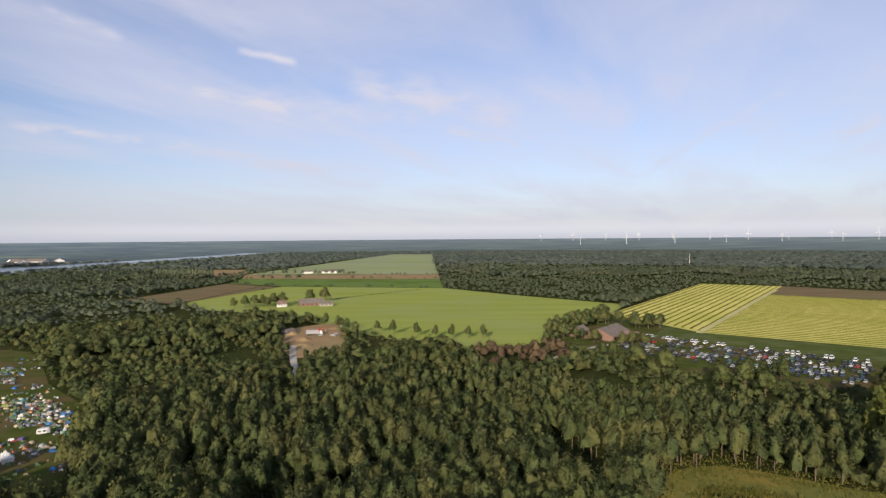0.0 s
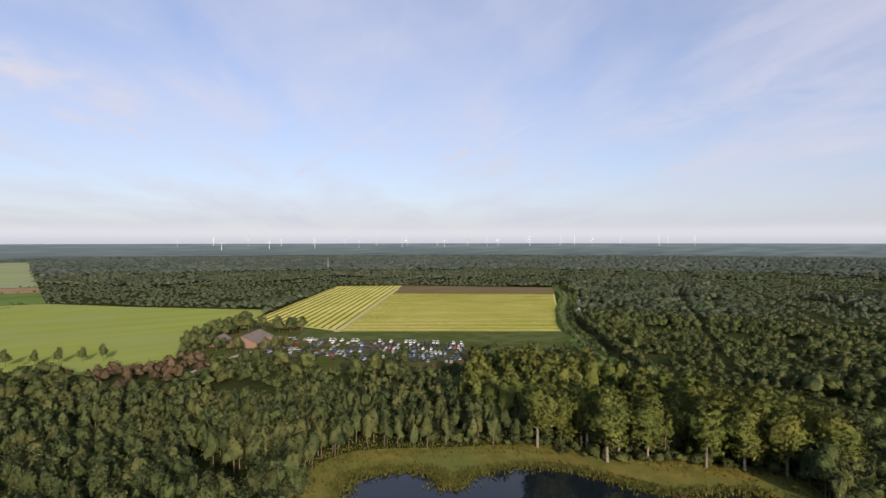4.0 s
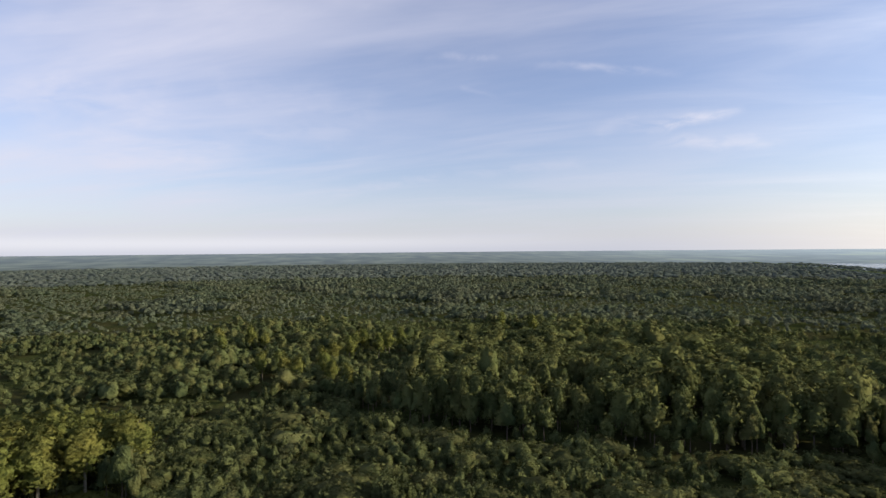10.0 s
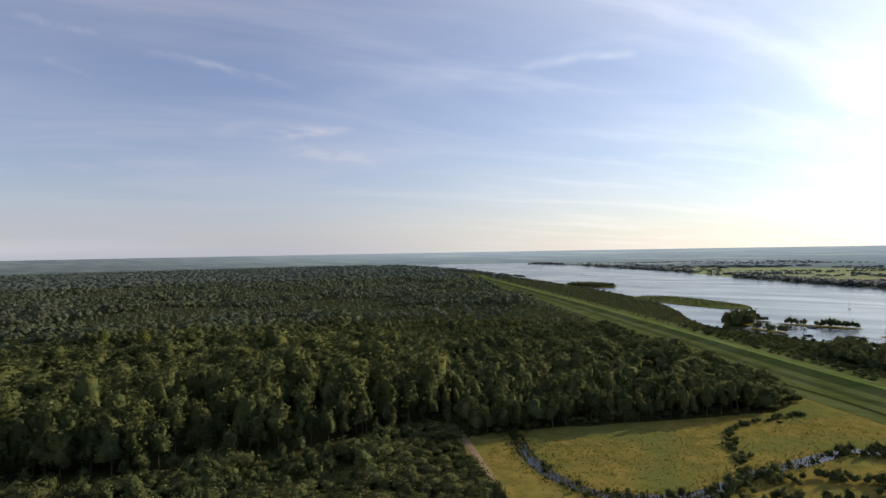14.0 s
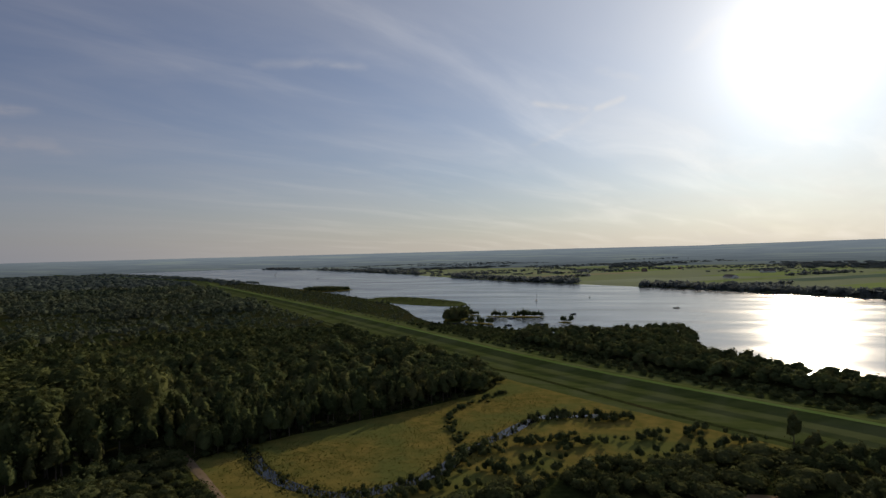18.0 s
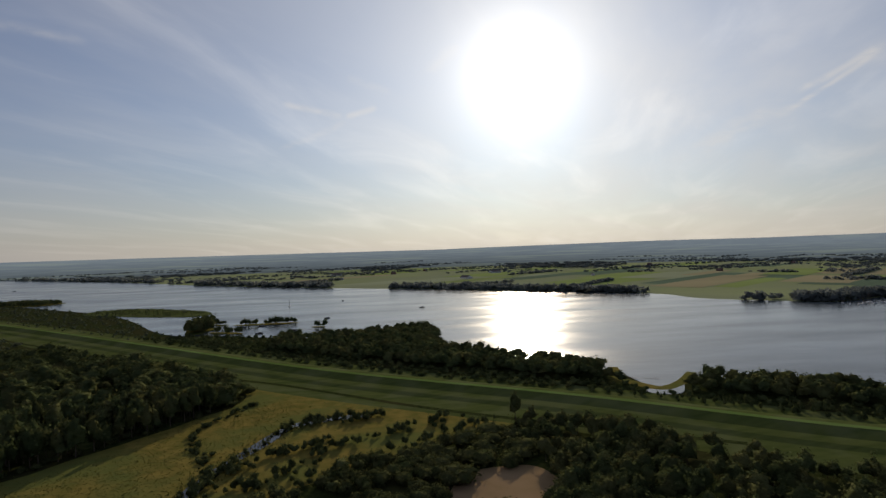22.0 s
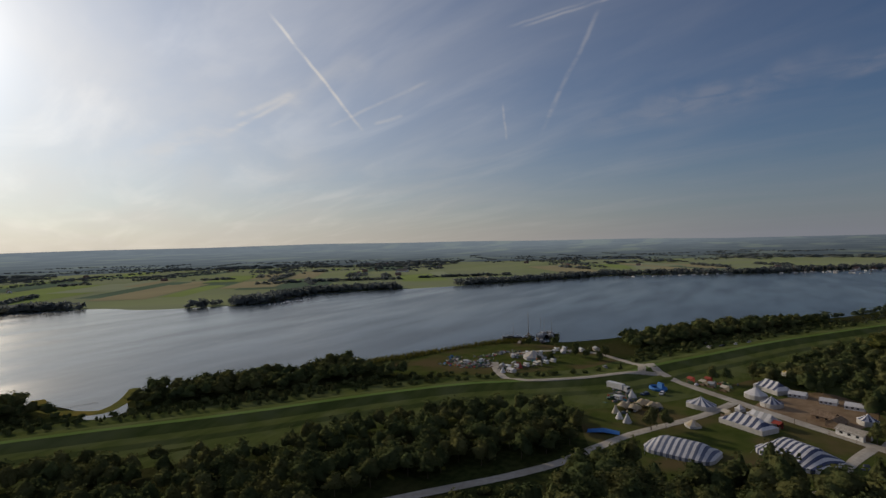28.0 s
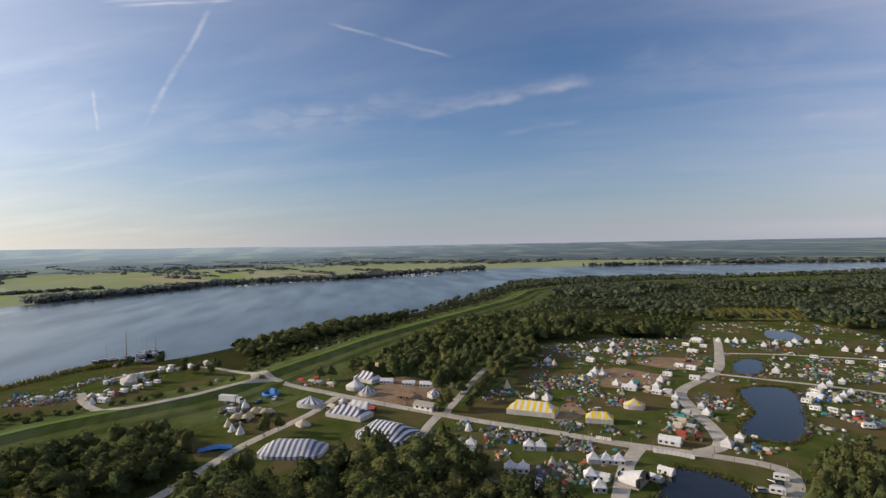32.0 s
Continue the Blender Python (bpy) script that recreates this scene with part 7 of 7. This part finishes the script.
# wooded ridge on the southern horizon, emitting the same haze glow as the far land
v, f = [], []
for k in range(61):
    a = radians(-178 + 80 * k / 60)
    h = 55 + 36 * math.sin(math.pi * k / 60) ** 0.7 * (0.8 + 0.25 * noise.noise((k * 0.12, 0, 0)))
    v += [(4500 * math.cos(a), 4500 * math.sin(a), 30), (4800 * math.cos(a), 4800 * math.sin(a), h), (4900 * math.cos(a), 4900 * math.sin(a), 20)]
for k in range(60):
    for j in range(2):
        b = 3 * k + j
        f.append((b, b + 3, b + 4, b + 1))
tagged(new("backdrop", mesh_from("backdrop", v, f, M_FARLAND_GLOW)), "low hazy wooded ridge on the horizon", "hills", kind="structure")


# ---- buildings ----
def gabled(name, length, width, eave, ridge, wall, roof, label, category, doors=1, windows=4, strips=8):
    """A house or barn: walls with thickness, roof of strips on both sides, gables, doors and windows."""
    h = new(name)
    a, b = length / 2, width / 2
    for s in (-1, 1):
        w = solid("wall", h, wall, [(0, s * (b - 0.1), 0, length, 0.2, eave)])
        for k in range(windows):
            x = -a + (k + 0.7) * length / (windows + 0.4)
            win = solid("window", w, P_GLASS, [(x, s * (b + 0.01), eave * 0.4, min(1.2, length / 8), 0.06, eave * 0.35)])
        sheet("gable", h, wall, [(s * a, -b, 0), (s * a, b, 0), (s * a, b, eave), (s * a, 0, ridge - 0.1), (s * a, -b, eave)], [(0, 1, 2, 3, 4)])
        for k in range(strips):
            x0, x1 = -a - 0.4 + (length + 0.8) * k / strips, -a - 0.4 + (length + 0.8) * (k + 1) / strips - 0.04
            lift = 0.02 * (k % 2)
            sheet("roof_panel", h, roof, [(x0, s * (b + 0.5), eave - 0.3 + lift), (x1, s * (b + 0.5), eave - 0.3 + lift), (x1, 0, ridge + lift), (x0, 0, ridge + lift)], [(0, 1, 2, 3)])
    for k in range(doors):
        solid("door", h, P_WOOD, [(a + 0.02, (k - (doors - 1) / 2) * 3.2, 0, 0.1, 2.6, min(3.0, eave))])
    solid("ridge_cap", h, roof, [(0, 0, ridge - 0.05, length + 0.8, 0.5, 0.12)])
    return tagged(h, label, category)


put(gabled("barn", 34, 22, 3.6, 8.2, P_BRICK, P_SHEET, "large low barn with grey-brown sheet roof", "barn", 2, 6, 10), 122, 415, 52)
put(gabled("barn", 20, 10, 3.2, 6.6, P_BRICK, P_SHEET, "narrow barn with grey roof and white gable", "barn", 1, 4, 6), 102, 425, 52)
put(gabled("farmhouse", 13, 9, 3.2, 7.4, P_BRICK, P_TILE, "brick farmhouse with dark tiled roof", "house", 1, 3, 5), 132, 395, 140)
put(gabled("barn", 26, 16, 3.4, 7.5, P_BRICK, P_SHEET, "barn with dark roof in the green field", "barn", 2, 5, 8), -148, 625, 20)
put(gabled("shed", 14, 8, 3.0, 5.2, P_PLANK, P_SHEET, "long shed beside the field barn", "shed", 1, 3, 5), -130, 618, 20)
put(gabled("farmhouse", 10, 8, 3.0, 6.4, P_WHITE, P_TILE, "white farmhouse near the field barn", "house", 1, 3, 4), -178, 615, 20)
put(gabled("shed", 9, 6, 2.6, 4.2, P_PLANK, P_SHEET, "grey storage shed on the sandy yard", "shed", 1, 2, 4), -122, 438, 60)
put(gabled("shed", 8, 5, 2.4, 3.8, P_WOOD, P_WOOD, "brown wooden stall on the tent square", "stall", 1, 2, 4), -268, 25, 60)
put(gabled("shed", 7, 5, 2.4, 3.8, P_WOOD, P_WOOD, "brown wooden bar hut beside the square", "stall", 1, 2, 4), -261, 28, 150)
put(gabled("shed", 10, 5, 2.4, 3.6, P_WHITE, P_PLANK, "pale market hut at the camp road", "stall", 1, 3, 4), -250, 32, 48)
put(gabled("barn", 30, 18, 4, 8, P_WHITE, P_SHEET, "pale farm sheds far off by the wood", "barn", 1, 4, 6), -244, 1200, 10)
put(gabled("barn", 22, 12, 4, 7, P_WHITE, P_SHEET, "white barn far off by the wood", "barn", 1, 4, 6), -290, 1194, 10)
FARHOUSE = [gabled("farmhouse", 16, 9, 3.2, 8, P_BRICK, P_TILE, "brick farmhouse among far pastures", "house", 1, 1, 1), gabled("farmhouse", 14, 9, 3, 7, P_WHITE, P_TILE, "white farmhouse on the far bank", "house", 1, 1, 1), gabled("barn", 38, 18, 4, 9, P_WHITE, P_SHEET, "pale barn among far pastures", "barn", 1, 1, 1)]
for i in range(26):
    a, r = rng.uniform(math.radians(-178), math.radians(-66)), 1300 * (1.6 ** rng.random())
    x, y = r * math.cos(a), r * math.sin(a)
    if inside(np.array([[x, y]]), FAR_SIDE)[0]:
        put(FARHOUSE[int(rng.choice([0, 0, 1, 2]))], x, y, rng.uniform(0, 180), 0.85, ground_z(r))
# little harbour town across the water
for i in range(26):
    x, y = -1380 - rng.uniform(0, 75), 112 + rng.uniform(-90, 190)
    if not inside(np.array([[x, y]]), RIVER)[0]:
        put(FARHOUSE[int(rng.choice([0, 1, 1]))], x, y, rng.uniform(0, 180), 0.9)


# ---- wind turbines ----
P_PALE = plain("pale_grey_paint", (0.5, 0.51, 0.52), 0.5)


def wind_turbine():
    t = new("wind_turbine")
    rod("tower", t, P_PALE, (0, 0, 0), (0, 0, 85), 2.3, 1.3, 12)
    solid("nacelle", t, P_PALE, [(1, 0, 84, 9, 3.4, 3.6)], bevel=0.4)
    rod("hub", t, P_PALE, (5.4, 0, 85.8), (7.4, 0, 85.8), 1.6, 0.7, 10)
    for k in range(3):
        a = radians(90 + 120 * k)
        bm = bmesh.new()
        rows = []
        for s, c in ((1.5, 1.2), (9, 2.6), (24, 1.7), (42, 0.35)):
            e = Vector((6.3, math.cos(a) * s, 85.8 + math.sin(a) * s))
            w = Vector((0.35, -math.sin(a), math.cos(a))) * c / 2
            d = Vector((0.25, 0, 0))
            rows.append([bm.verts.new(e + w), bm.verts.new(e + d), bm.verts.new(e - w), bm.verts.new(e - d)])
        for p_, q_ in zip(rows[:-1], rows[1:]):
            for j in range(4):
                bm.faces.new((p_[j], p_[(j + 1) % 4], q_[(j + 1) % 4], q_[j]))
        bm.faces.new(rows[-1])
        part("blade", bm, t, "", P_PALE)
    return tagged(t, "tall white wind turbine standing at rest", "wind turbine", group="wind farm on the horizon")


TURBINE = wind_turbine()
first = True
for i, (az, r) in enumerate([(76.2 - 4.35 * k, 3900 + 90 * k) for k in range(11)] + [(80 - 3.1 * k, 4560 + 20 * (k % 3)) for k in range(17)]):
    x, y = r * math.cos(radians(az)), r * math.sin(radians(az))
    put(TURBINE, x, y, az + 200 + rng.uniform(-20, 20), 0.76, ground_z(r) - 14)
mast = new("radio_mast")
rod("mast_tube", mast, P_WHITE, (0, 0, 0), (0, 0, 30), 0.7, 0.3, 8)
solid("antenna", mast, P_GREY, [(0, 0, 27, 1.6, 1.6, 3)])
put(tagged(mast, "pale radio mast standing in the wood", "mast"), 600, 1362, 0, 1.0, 0)


# ---- boats and harbour ----
def boat(length, label, cabin=True, pole=0.0, sail=False, dark=True):
    b = new("boat")
    bm = bmesh.new()
    rows = []
    w = length * 0.15
    for u, k, z in ((-0.5, 0.75, 0), (-0.25, 1.0, 0), (0.15, 0.95, 0), (0.38, 0.55, 0.1), (0.5, 0.04, 0.25)):
        rows.append([bm.verts.new((u * length, s * w * k * q, z + h)) for s, q, h in ((-1, 0.7, 0), (-1, 1, length * 0.13), (1, 1, length * 0.13), (1, 0.7, 0))])
    for p_, q_ in zip(rows[:-1], rows[1:]):
        for j in range(4):
            bm.faces.new((p_[j], p_[(j + 1) % 4], q_[(j + 1) % 4], q_[j]))
    bm.faces.new(rows[0])
    bm.faces.new(rows[-1])
    bmesh.ops.recalc_face_normals(bm, faces=bm.faces[:])
    part("hull", bm, b, "", P_BLACK if dark else P_WHITE)
    if cabin:
        c = solid("cabin", b, P_WHITE if not dark else P_GREY, [(-0.1 * length, 0, length * 0.12, length * 0.35, length * 0.2, length * 0.09, 0.9)])
        solid("window", c, P_GLASS, [(-0.1 * length, 0, length * 0.15, length * 0.3, length * 0.203, length * 0.03)])
    if pole:
        rod("mast", b, P_WOOD, (0.05 * length, 0, length * 0.1), (0.05 * length, 0, pole), 0.12, 0.06)
        rod("boom", b, P_WOOD, (0.05 * length, 0, length * 0.25), (-0.4 * length, 0, length * 0.25), 0.07)
        if sail:
            sheet("sail", b, C_WHITE, [(0.04 * length, 0.02, length * 0.28), (-0.38 * length, 0.1, length * 0.28), (0.04 * length, 0.02, pole * 0.95)], [(0, 1, 2)])
    return tagged(b, label, "boat", group="boats on the lake")


SHIP = boat(18, "dark wooden sailing barge moored at the jetty", True, 17)
put(SHIP, -405, -140, 20, 1.0, 0.1)
put(SHIP, -412, -134, 25, 0.8, 0.1)
put(SHIP, -398, -160, 110, 0.8, 0.1)
put(SHIP, -424, -138, 70, 0.8, 0.1)
put(SHIP, -418, -142, 40, 0.9, 0.1)
SMALL = boat(7, "small dark motor boat at anchor", True)
SAIL = boat(8, "small white sailing boat on the lake", False, 11, True, False)
YACHT = boat(9, "white yacht in the far marina", True, 12, False, False)
for x, y, d in ((94, -536, 20), (65, -546, 10), (27, -839, 80), (118, -585, 150), (38, -631, 40), (-75, -700, 10), (800, -1438, 40), (-398, -158, 100), (-396, -166, 30), (-399, -163, 40), (-404, -158, 20), (-410, -150, 60), (-415, -146, 20), (-421, -138, 35), (-401, -149, 90), (-392, -135, 20), (100, -588, 10)):
    put(SMALL, x, y, d, 1.5 if x < -300 else 1.0, 0.12)
for x, y in ((97, -787), (1100, -1688)):
    put(SAIL, x, y, rng.uniform(0, 360), 1.0, 0.12)
for i in range(34):
    u = i / 33
    put(YACHT, -1250 - 200 * u + rng.uniform(-6, 6), 56 + 275 * u + rng.uniform(-12, 0), rng.uniform(0, 360), 1.0, 0.12)
MARINA = smooth_line([(-1096, -206), (-1160, -132), (-1205, -62), (-1268, -10), (-1290, 60), (-1275, 118), (-1248, 190)], 8)
for i, (x, y) in enumerate(MARINA):
    if i % 4 != 3:
        put(YACHT, x + rng.uniform(-6, 6), y + rng.uniform(-6, 6), rng.uniform(0, 360), rng.uniform(0.8, 1.2), 0.12)
for i in range(14):
    put(YACHT, -525 - rng.uniform(0, 88), -545 - rng.uniform(-12, 5), rng.uniform(0, 360), 0.8, 0.12)
jetty = new("jetty")
for k in range(22):
    solid("deck_plank", jetty, P_PLANK, [(k * 0.9, 0, 0.9, 0.84, 2.2, 0.1)])
for k in range(6):
    for s in (-1, 1):
        rod("post", jetty, P_WOOD, (k * 3.6, s * 1.0, -0.5), (k * 3.6, s * 1.0, 1.8), 0.14)
put(tagged(jetty, "grey wooden jetty on round posts", "jetty"), -380, -148, 195, 1.0, 0.0)
put(jetty, -390, -132, 215, 1.0, 0.0)
breakwater = new("breakwater")
for k in range(26):
    rod("post", breakwater, P_WOOD, (k * 1.6, 0.3 * (k % 2), -0.5), (k * 1.6, 0.3 * (k % 2), 1.1 + 0.3 * (k % 3)), 0.2, 0.16)
put(tagged(breakwater, "row of dark breakwater posts in water", "breakwater"), 25, -545, 0, 1.0, 0)
put(breakwater, -140, -291, 160, 0.5, 0)


# ---- festival furniture ----
def stretch_canopy(label):
    t = new("stretch_canopy")
    v, f, n = [], [], 10
    for i in range(n + 1):
        for j in range(n + 1):
            x, y = (i / n - 0.5) * 13, (j / n - 0.5) * 9
            z = 1.1 + 2.6 * abs(math.sin(i * math.pi / 5)) * (0.4 + 0.6 * math.sin(j * math.pi / n)) + 0.5 * math.cos(j * 1.3)
            k = 1 - 0.12 * math.cos(i * 1.26) * (abs(j / n - 0.5) * 2) ** 2
            v.append((x, y * k, max(0.5, z)))
    for i in range(n):
        for j in range(n):
            a = i * (n + 1) + j
            f.append((a, a + n + 1, a + n + 2, a + 1))
    sheet("canopy", t, C_BEIGE, v, f)
    for x in (-5, 0, 5):
        for s in (-1, 1):
            rod("pole", t, P_WOOD, (x, s * 3, 0), (x, s * 3, 2.4), 0.07)
    return tagged(t, label, "canopy")


CANOPY = stretch_canopy("beige stretched canvas canopy on poles")
put(CANOPY, -258, -41, 60, 0.85)
put(CANOPY, -252, -48, 75, 0.75)


def spiky_tent(mat, label):
    t = new("tipi_tent")
    bm = bmesh.new()
    tube(bm, (0, 0, 0), (0, 0, 5.2), 2.6, 0.12, 10)
    part("cover", bm, t, "", mat)
    sheet("entrance_flap", t, C_GREY, [(2.55, -0.5, 0.02), (2.7, 0.6, 0.02), (1.5, 0.05, 2.3)], [(0, 1, 2)])
    for k in range(4):
        a = k * 1.57
        rod("pole", t, P_WOOD, (0.1 * math.cos(a), 0.1 * math.sin(a), 5.0), (0.45 * math.cos(a), 0.45 * math.sin(a), 6.0), 0.04, n=4)
    return tagged(t, label, "tent")


TIPI = [spiky_tent(C_WHITE, "white pointed tipi tent on grass"), spiky_tent(C_RED, "red pointed tipi tent on grass"), spiky_tent(C_CREAM, "cream canvas tipi tent on grass")]
for k, x, y in ((0, -234, -45), (0, -238, -49), (0, -272, -50), (2, -322, 120), (0, -295, 138), (2, -178, 65), (0, -218, 45), (2, -278, 78), (0, -295, -125), (1, -309, -120), (2, -245, -52)):
    put(TIPI[k], x, y, rng.uniform(0, 360), rng.uniform(0.6, 0.8))
pool = new("inflatable_slide")
for k in range(18):
    a = k * math.pi / 9
    rod("air_cushion", pool, C_SKY, (4.5 * math.cos(a), 3.2 * math.sin(a), 0.7), (4.5 * math.cos(a + 0.38), 3.2 * math.sin(a + 0.38), 0.7), 0.8, n=8)
solid("slide_wall", pool, C_SKY, [(0, 1.5, 0, 5, 1.6, 3.2, 0.7)])
put(tagged(pool, "bright blue inflatable slide beside the road", "inflatable"), -291, -41, 40)
tarp = new("blue_tarpaulin")
sheet("tarp_sheet", tarp, C_SKY, [(-6, -2, 0.2), (0, -2.4, 0.9), (6, -2, 0.2), (6, 2, 0.3), (0, 2.2, 1.1), (-6, 2, 0.3)], [(0, 1, 4, 5), (1, 2, 3, 4)])
put(tagged(tarp, "long blue tarpaulin beside the track", "tarpaulin"), -218, -51, 100, 1.0)

# stage: white shell roof over a deck
stage = new("stage")
v, f = [], []
for i in range(9):
    for j in range(9):
        u, w = i / 8, j / 8 * math.pi
        v.append((-4.5 + 9 * u, math.cos(w) * (5.2 - 1.4 * u), 0.6 + math.sin(w) * (5.6 - 2.6 * u)))
for i in range(8):
    for j in range(8):
        a = i * 9 + j
        f.append((a, a + 9, a + 10, a + 1))
sheet("shell_roof", stage, C_WHITE, v, f)
solid("deck", stage, P_PLANK, [(0, 0, 0, 10, 11, 0.9)])
for s in (-1, 1):
    solid("loudspeaker_stack", stage, P_BLACK, [(-4.6, s * 5.2, 0.9, 1.2, 1.4, 3.2)])
    solid("screen", stage, P_GLASS, [(4.6, s * 2.0, 2.6, 0.15, 2.6, 1.6)])
put(tagged(stage, "white shell-roofed stage with plank deck", "stage"), -160, 84, -140, 0.75)

fence = new("canvas_fence")
for k in range(9):
    solid("panel", fence, C_WHITE, [(k * 1.5, 0.6 * math.sin(k * 0.35), 0, 1.46, 0.06, 1.5)])
    rod("post", fence, P_WOOD, (k * 1.5 - 0.75, 0.6 * math.sin(k * 0.35), 0), (k * 1.5 - 0.75, 0.6 * math.sin(k * 0.35), 1.7), 0.05, n=5)
put(tagged(fence, "white canvas windbreak fence on posts", "fence"), -181, 104, 48)
sign = new("letter_sign")
for k, w in enumerate((0.9, 1.1, 0.8, 1.0, 0.7, 1.0, 0.9)):
    solid("letter_block", sign, P_WHITE, [(k * 1.4, 0, 0.2, w, 0.3, 2.0)])
put(tagged(sign, "row of white standing sign blocks", "sign"), -198, 90, 50, 0.6)


def stall(mat, label):
    s = new("market_stall")
    sheet("awning", s, mat, [(-1.7, -1.6, 2.1), (1.7, -1.6, 2.1), (1.7, 0.6, 2.9), (-1.7, 0.6, 2.9), (1.7, 1.3, 2.5), (-1.7, 1.3, 2.5)], [(0, 1, 2, 3), (3, 2, 4, 5)])
    solid("counter", s, P_WOOD, [(0, -1.0, 0, 3.2, 0.6, 0.95)])
    solid("back_wall", s, mat, [(0, 1.2, 0, 3.3, 0.06, 2.4)])
    for x in (-1.6, 1.6):
        for y in (-1.5, 1.2):
            rod("post", s, P_WOOD, (x, y, 0), (x, y, 2.2), 0.05, n=5)
    return tagged(s, label, "stall", group="market stalls")


STALLS = [stall(C_CREAM, "market stall with cream awning"), stall(C_RED, "market stall with red awning"), stall(C_GREY, "market stall with grey awning"), stall(C_TEAL, "market stall with teal awning")]
for k, x, y, d in ((0, -201, 125, 40), (1, -192, 121, 40), (2, -198, 129, 40), (0, -206, 130, 40), (3, -210, 132, 40), (1, -189, 126, 130), (2, -215, 138, 40), (0, -308, -22, 60), (1, -312, -28, 60), (2, -305, -18, 60), (0, -300, -12, 60), (1, -315, -20, 60), (0, -294, 48, 30), (2, -285, 50, 30), (1, -328, -115, 20), (0, -320, -112, 30),
                   (2, -312, -125, 20), (0, -254, 142, 40), (2, -245, 148, 40), (3, -265, 142, 40), (0, -255, 0, 52), (1, -250, 8, 52), (0, -258, -10, 52)):
    put(STALLS[k], x, y, d + rng.uniform(-8, 8))
# pale works far across the northern water
for x, y in ((-1330, 1830), (-1290, 1880), (-1360, 1790), (-1400, 1850)):
    put(FARHOUSE[2], x, y, rng.uniform(0, 180), 1.6, 0.2)
pole = new("road_post")
rod("post", pole, P_WOOD, (0, 0, 0), (0, 0, 1.7), 0.11, 0.09)
solid("cap", pole, P_BLACK, [(0, 0, 1.7, 0.3, 0.3, 0.15, 0.6)])
tagged(pole, "dark wooden post beside the gravel road", "post", group="posts along the camp road")
edge_line = smooth_line(MAIN_ROAD[2:12], 5)
for i in range(2, len(edge_line) - 1, 2):
    (ax, ay), (bx, by) = edge_line[i], edge_line[i + 1]
    d = math.hypot(bx - ax, by - ay)
    for side in (-1, 1):
        put(pole, ax - (by - ay) / d * side * 3.2, ay + (bx - ax) / d * side * 3.2, 0, rng.uniform(0.8, 1.1))
tower = new("lookout_mast")
rod("mast", tower, P_WOOD, (0, 0, 0), (0, 0, 22), 0.3, 0.12)
solid("platform", tower, P_WOOD, [(0, 0, 6, 2, 2, 0.3)])
put(tagged(tower, "tall dark wooden mast at the harbour", "mast"), -392, -145, 0)


# ---- the sandy storage yard ----
def sand_heap(r, h, label, seed):
    """A low uneven cone of loose sand."""
    v, f, n = [(0, 0, h)], [], 14
    for i, (k, z) in enumerate(((0.35, 0.80), (0.7, 0.38), (1.0, 0.0))):
        for j in range(n):
            a = 2 * math.pi * j / n
            w = 1 + 0.25 * noise.noise((math.cos(a) * 1.3, math.sin(a) * 1.3, seed + i))
            v.append((r * k * w * math.cos(a), r * k * w * math.sin(a), h * z))
    for j in range(n):
        f.append((0, 1 + j, 1 + (j + 1) % n))
        for i in range(2):
            a, b = 1 + i * n + j, 1 + i * n + (j + 1) % n
            f.append((a, a + n, b + n, b))
    me = bpy.data.meshes.new("sand_heap")
    me.from_pydata(v, [], f)
    me.materials.append(M_TAN)
    return tagged(new("sand_heap", me), label, "sand heap")


for k, (x, y, r, h) in enumerate(((-103, 411, 6, 2.2), (-97, 388, 7, 2.0), (-118, 436, 5, 2.4), (-90, 462, 5, 1.5))):
    put(sand_heap(r, h, "pale heap of sand on the storage yard", k), x, y, 0)
loader = new("excavator")
solid("undercarriage", loader, P_BLACK, [(0, -1.1, 0, 3.6, 0.6, 0.9), (0, 1.1, 0, 3.6, 0.6, 0.9)], bevel=0.1)
solid("body", loader, P_RED, [(-0.4, 0, 0.9, 3.2, 2.4, 1.1, 0.94)], bevel=0.1)
cab = solid("cab", loader, P_RED, [(0.5, 0.6, 1.9, 1.4, 1.1, 1.4, 0.9)], bevel=0.05)
solid("window", cab, P_GLASS, [(0.55, 0.6, 2.3, 1.42, 1.12, 0.7, 0.95)])
rod("boom", loader, P_RED, (1.0, -0.3, 1.8), (4.0, -0.3, 4.0), 0.25, 0.2)
rod("stick", loader, P_RED, (4.0, -0.3, 4.0), (5.6, -0.3, 1.6), 0.2, 0.15)
solid("bucket", loader, P_GREY, [(5.7, -0.3, 0.7, 1.0, 1.1, 0.9, 0.8)])
put(tagged(loader, "red excavator standing on the sandy yard", "excavator"), -99, 443, 30)
put(loader, -106, 437, 110, 0.9)
cover = new("tarpaulin_stack")
solid("stack", cover, P_PLANK, [(0, 0, 0, 7, 4, 1.1)], bevel=0.08)
sheet("tarp_sheet", cover, C_WHITE, [(-3.8, -2.3, 0.5), (0, -2.4, 0.7), (3.8, -2.3, 0.4), (-3.7, 0, 1.35), (0, 0, 1.5), (3.7, 0, 1.3), (-3.8, 2.3, 0.5), (0, 2.4, 0.6), (3.8, 2.3, 0.4)], [(0, 1, 4, 3), (1, 2, 5, 4), (3, 4, 7, 6), (4, 5, 8, 7)])
put(tagged(cover, "stack of goods under a white tarpaulin", "tarpaulin"), -84, 430, 70)
put(cover, -84, 470, 20, 0.8)
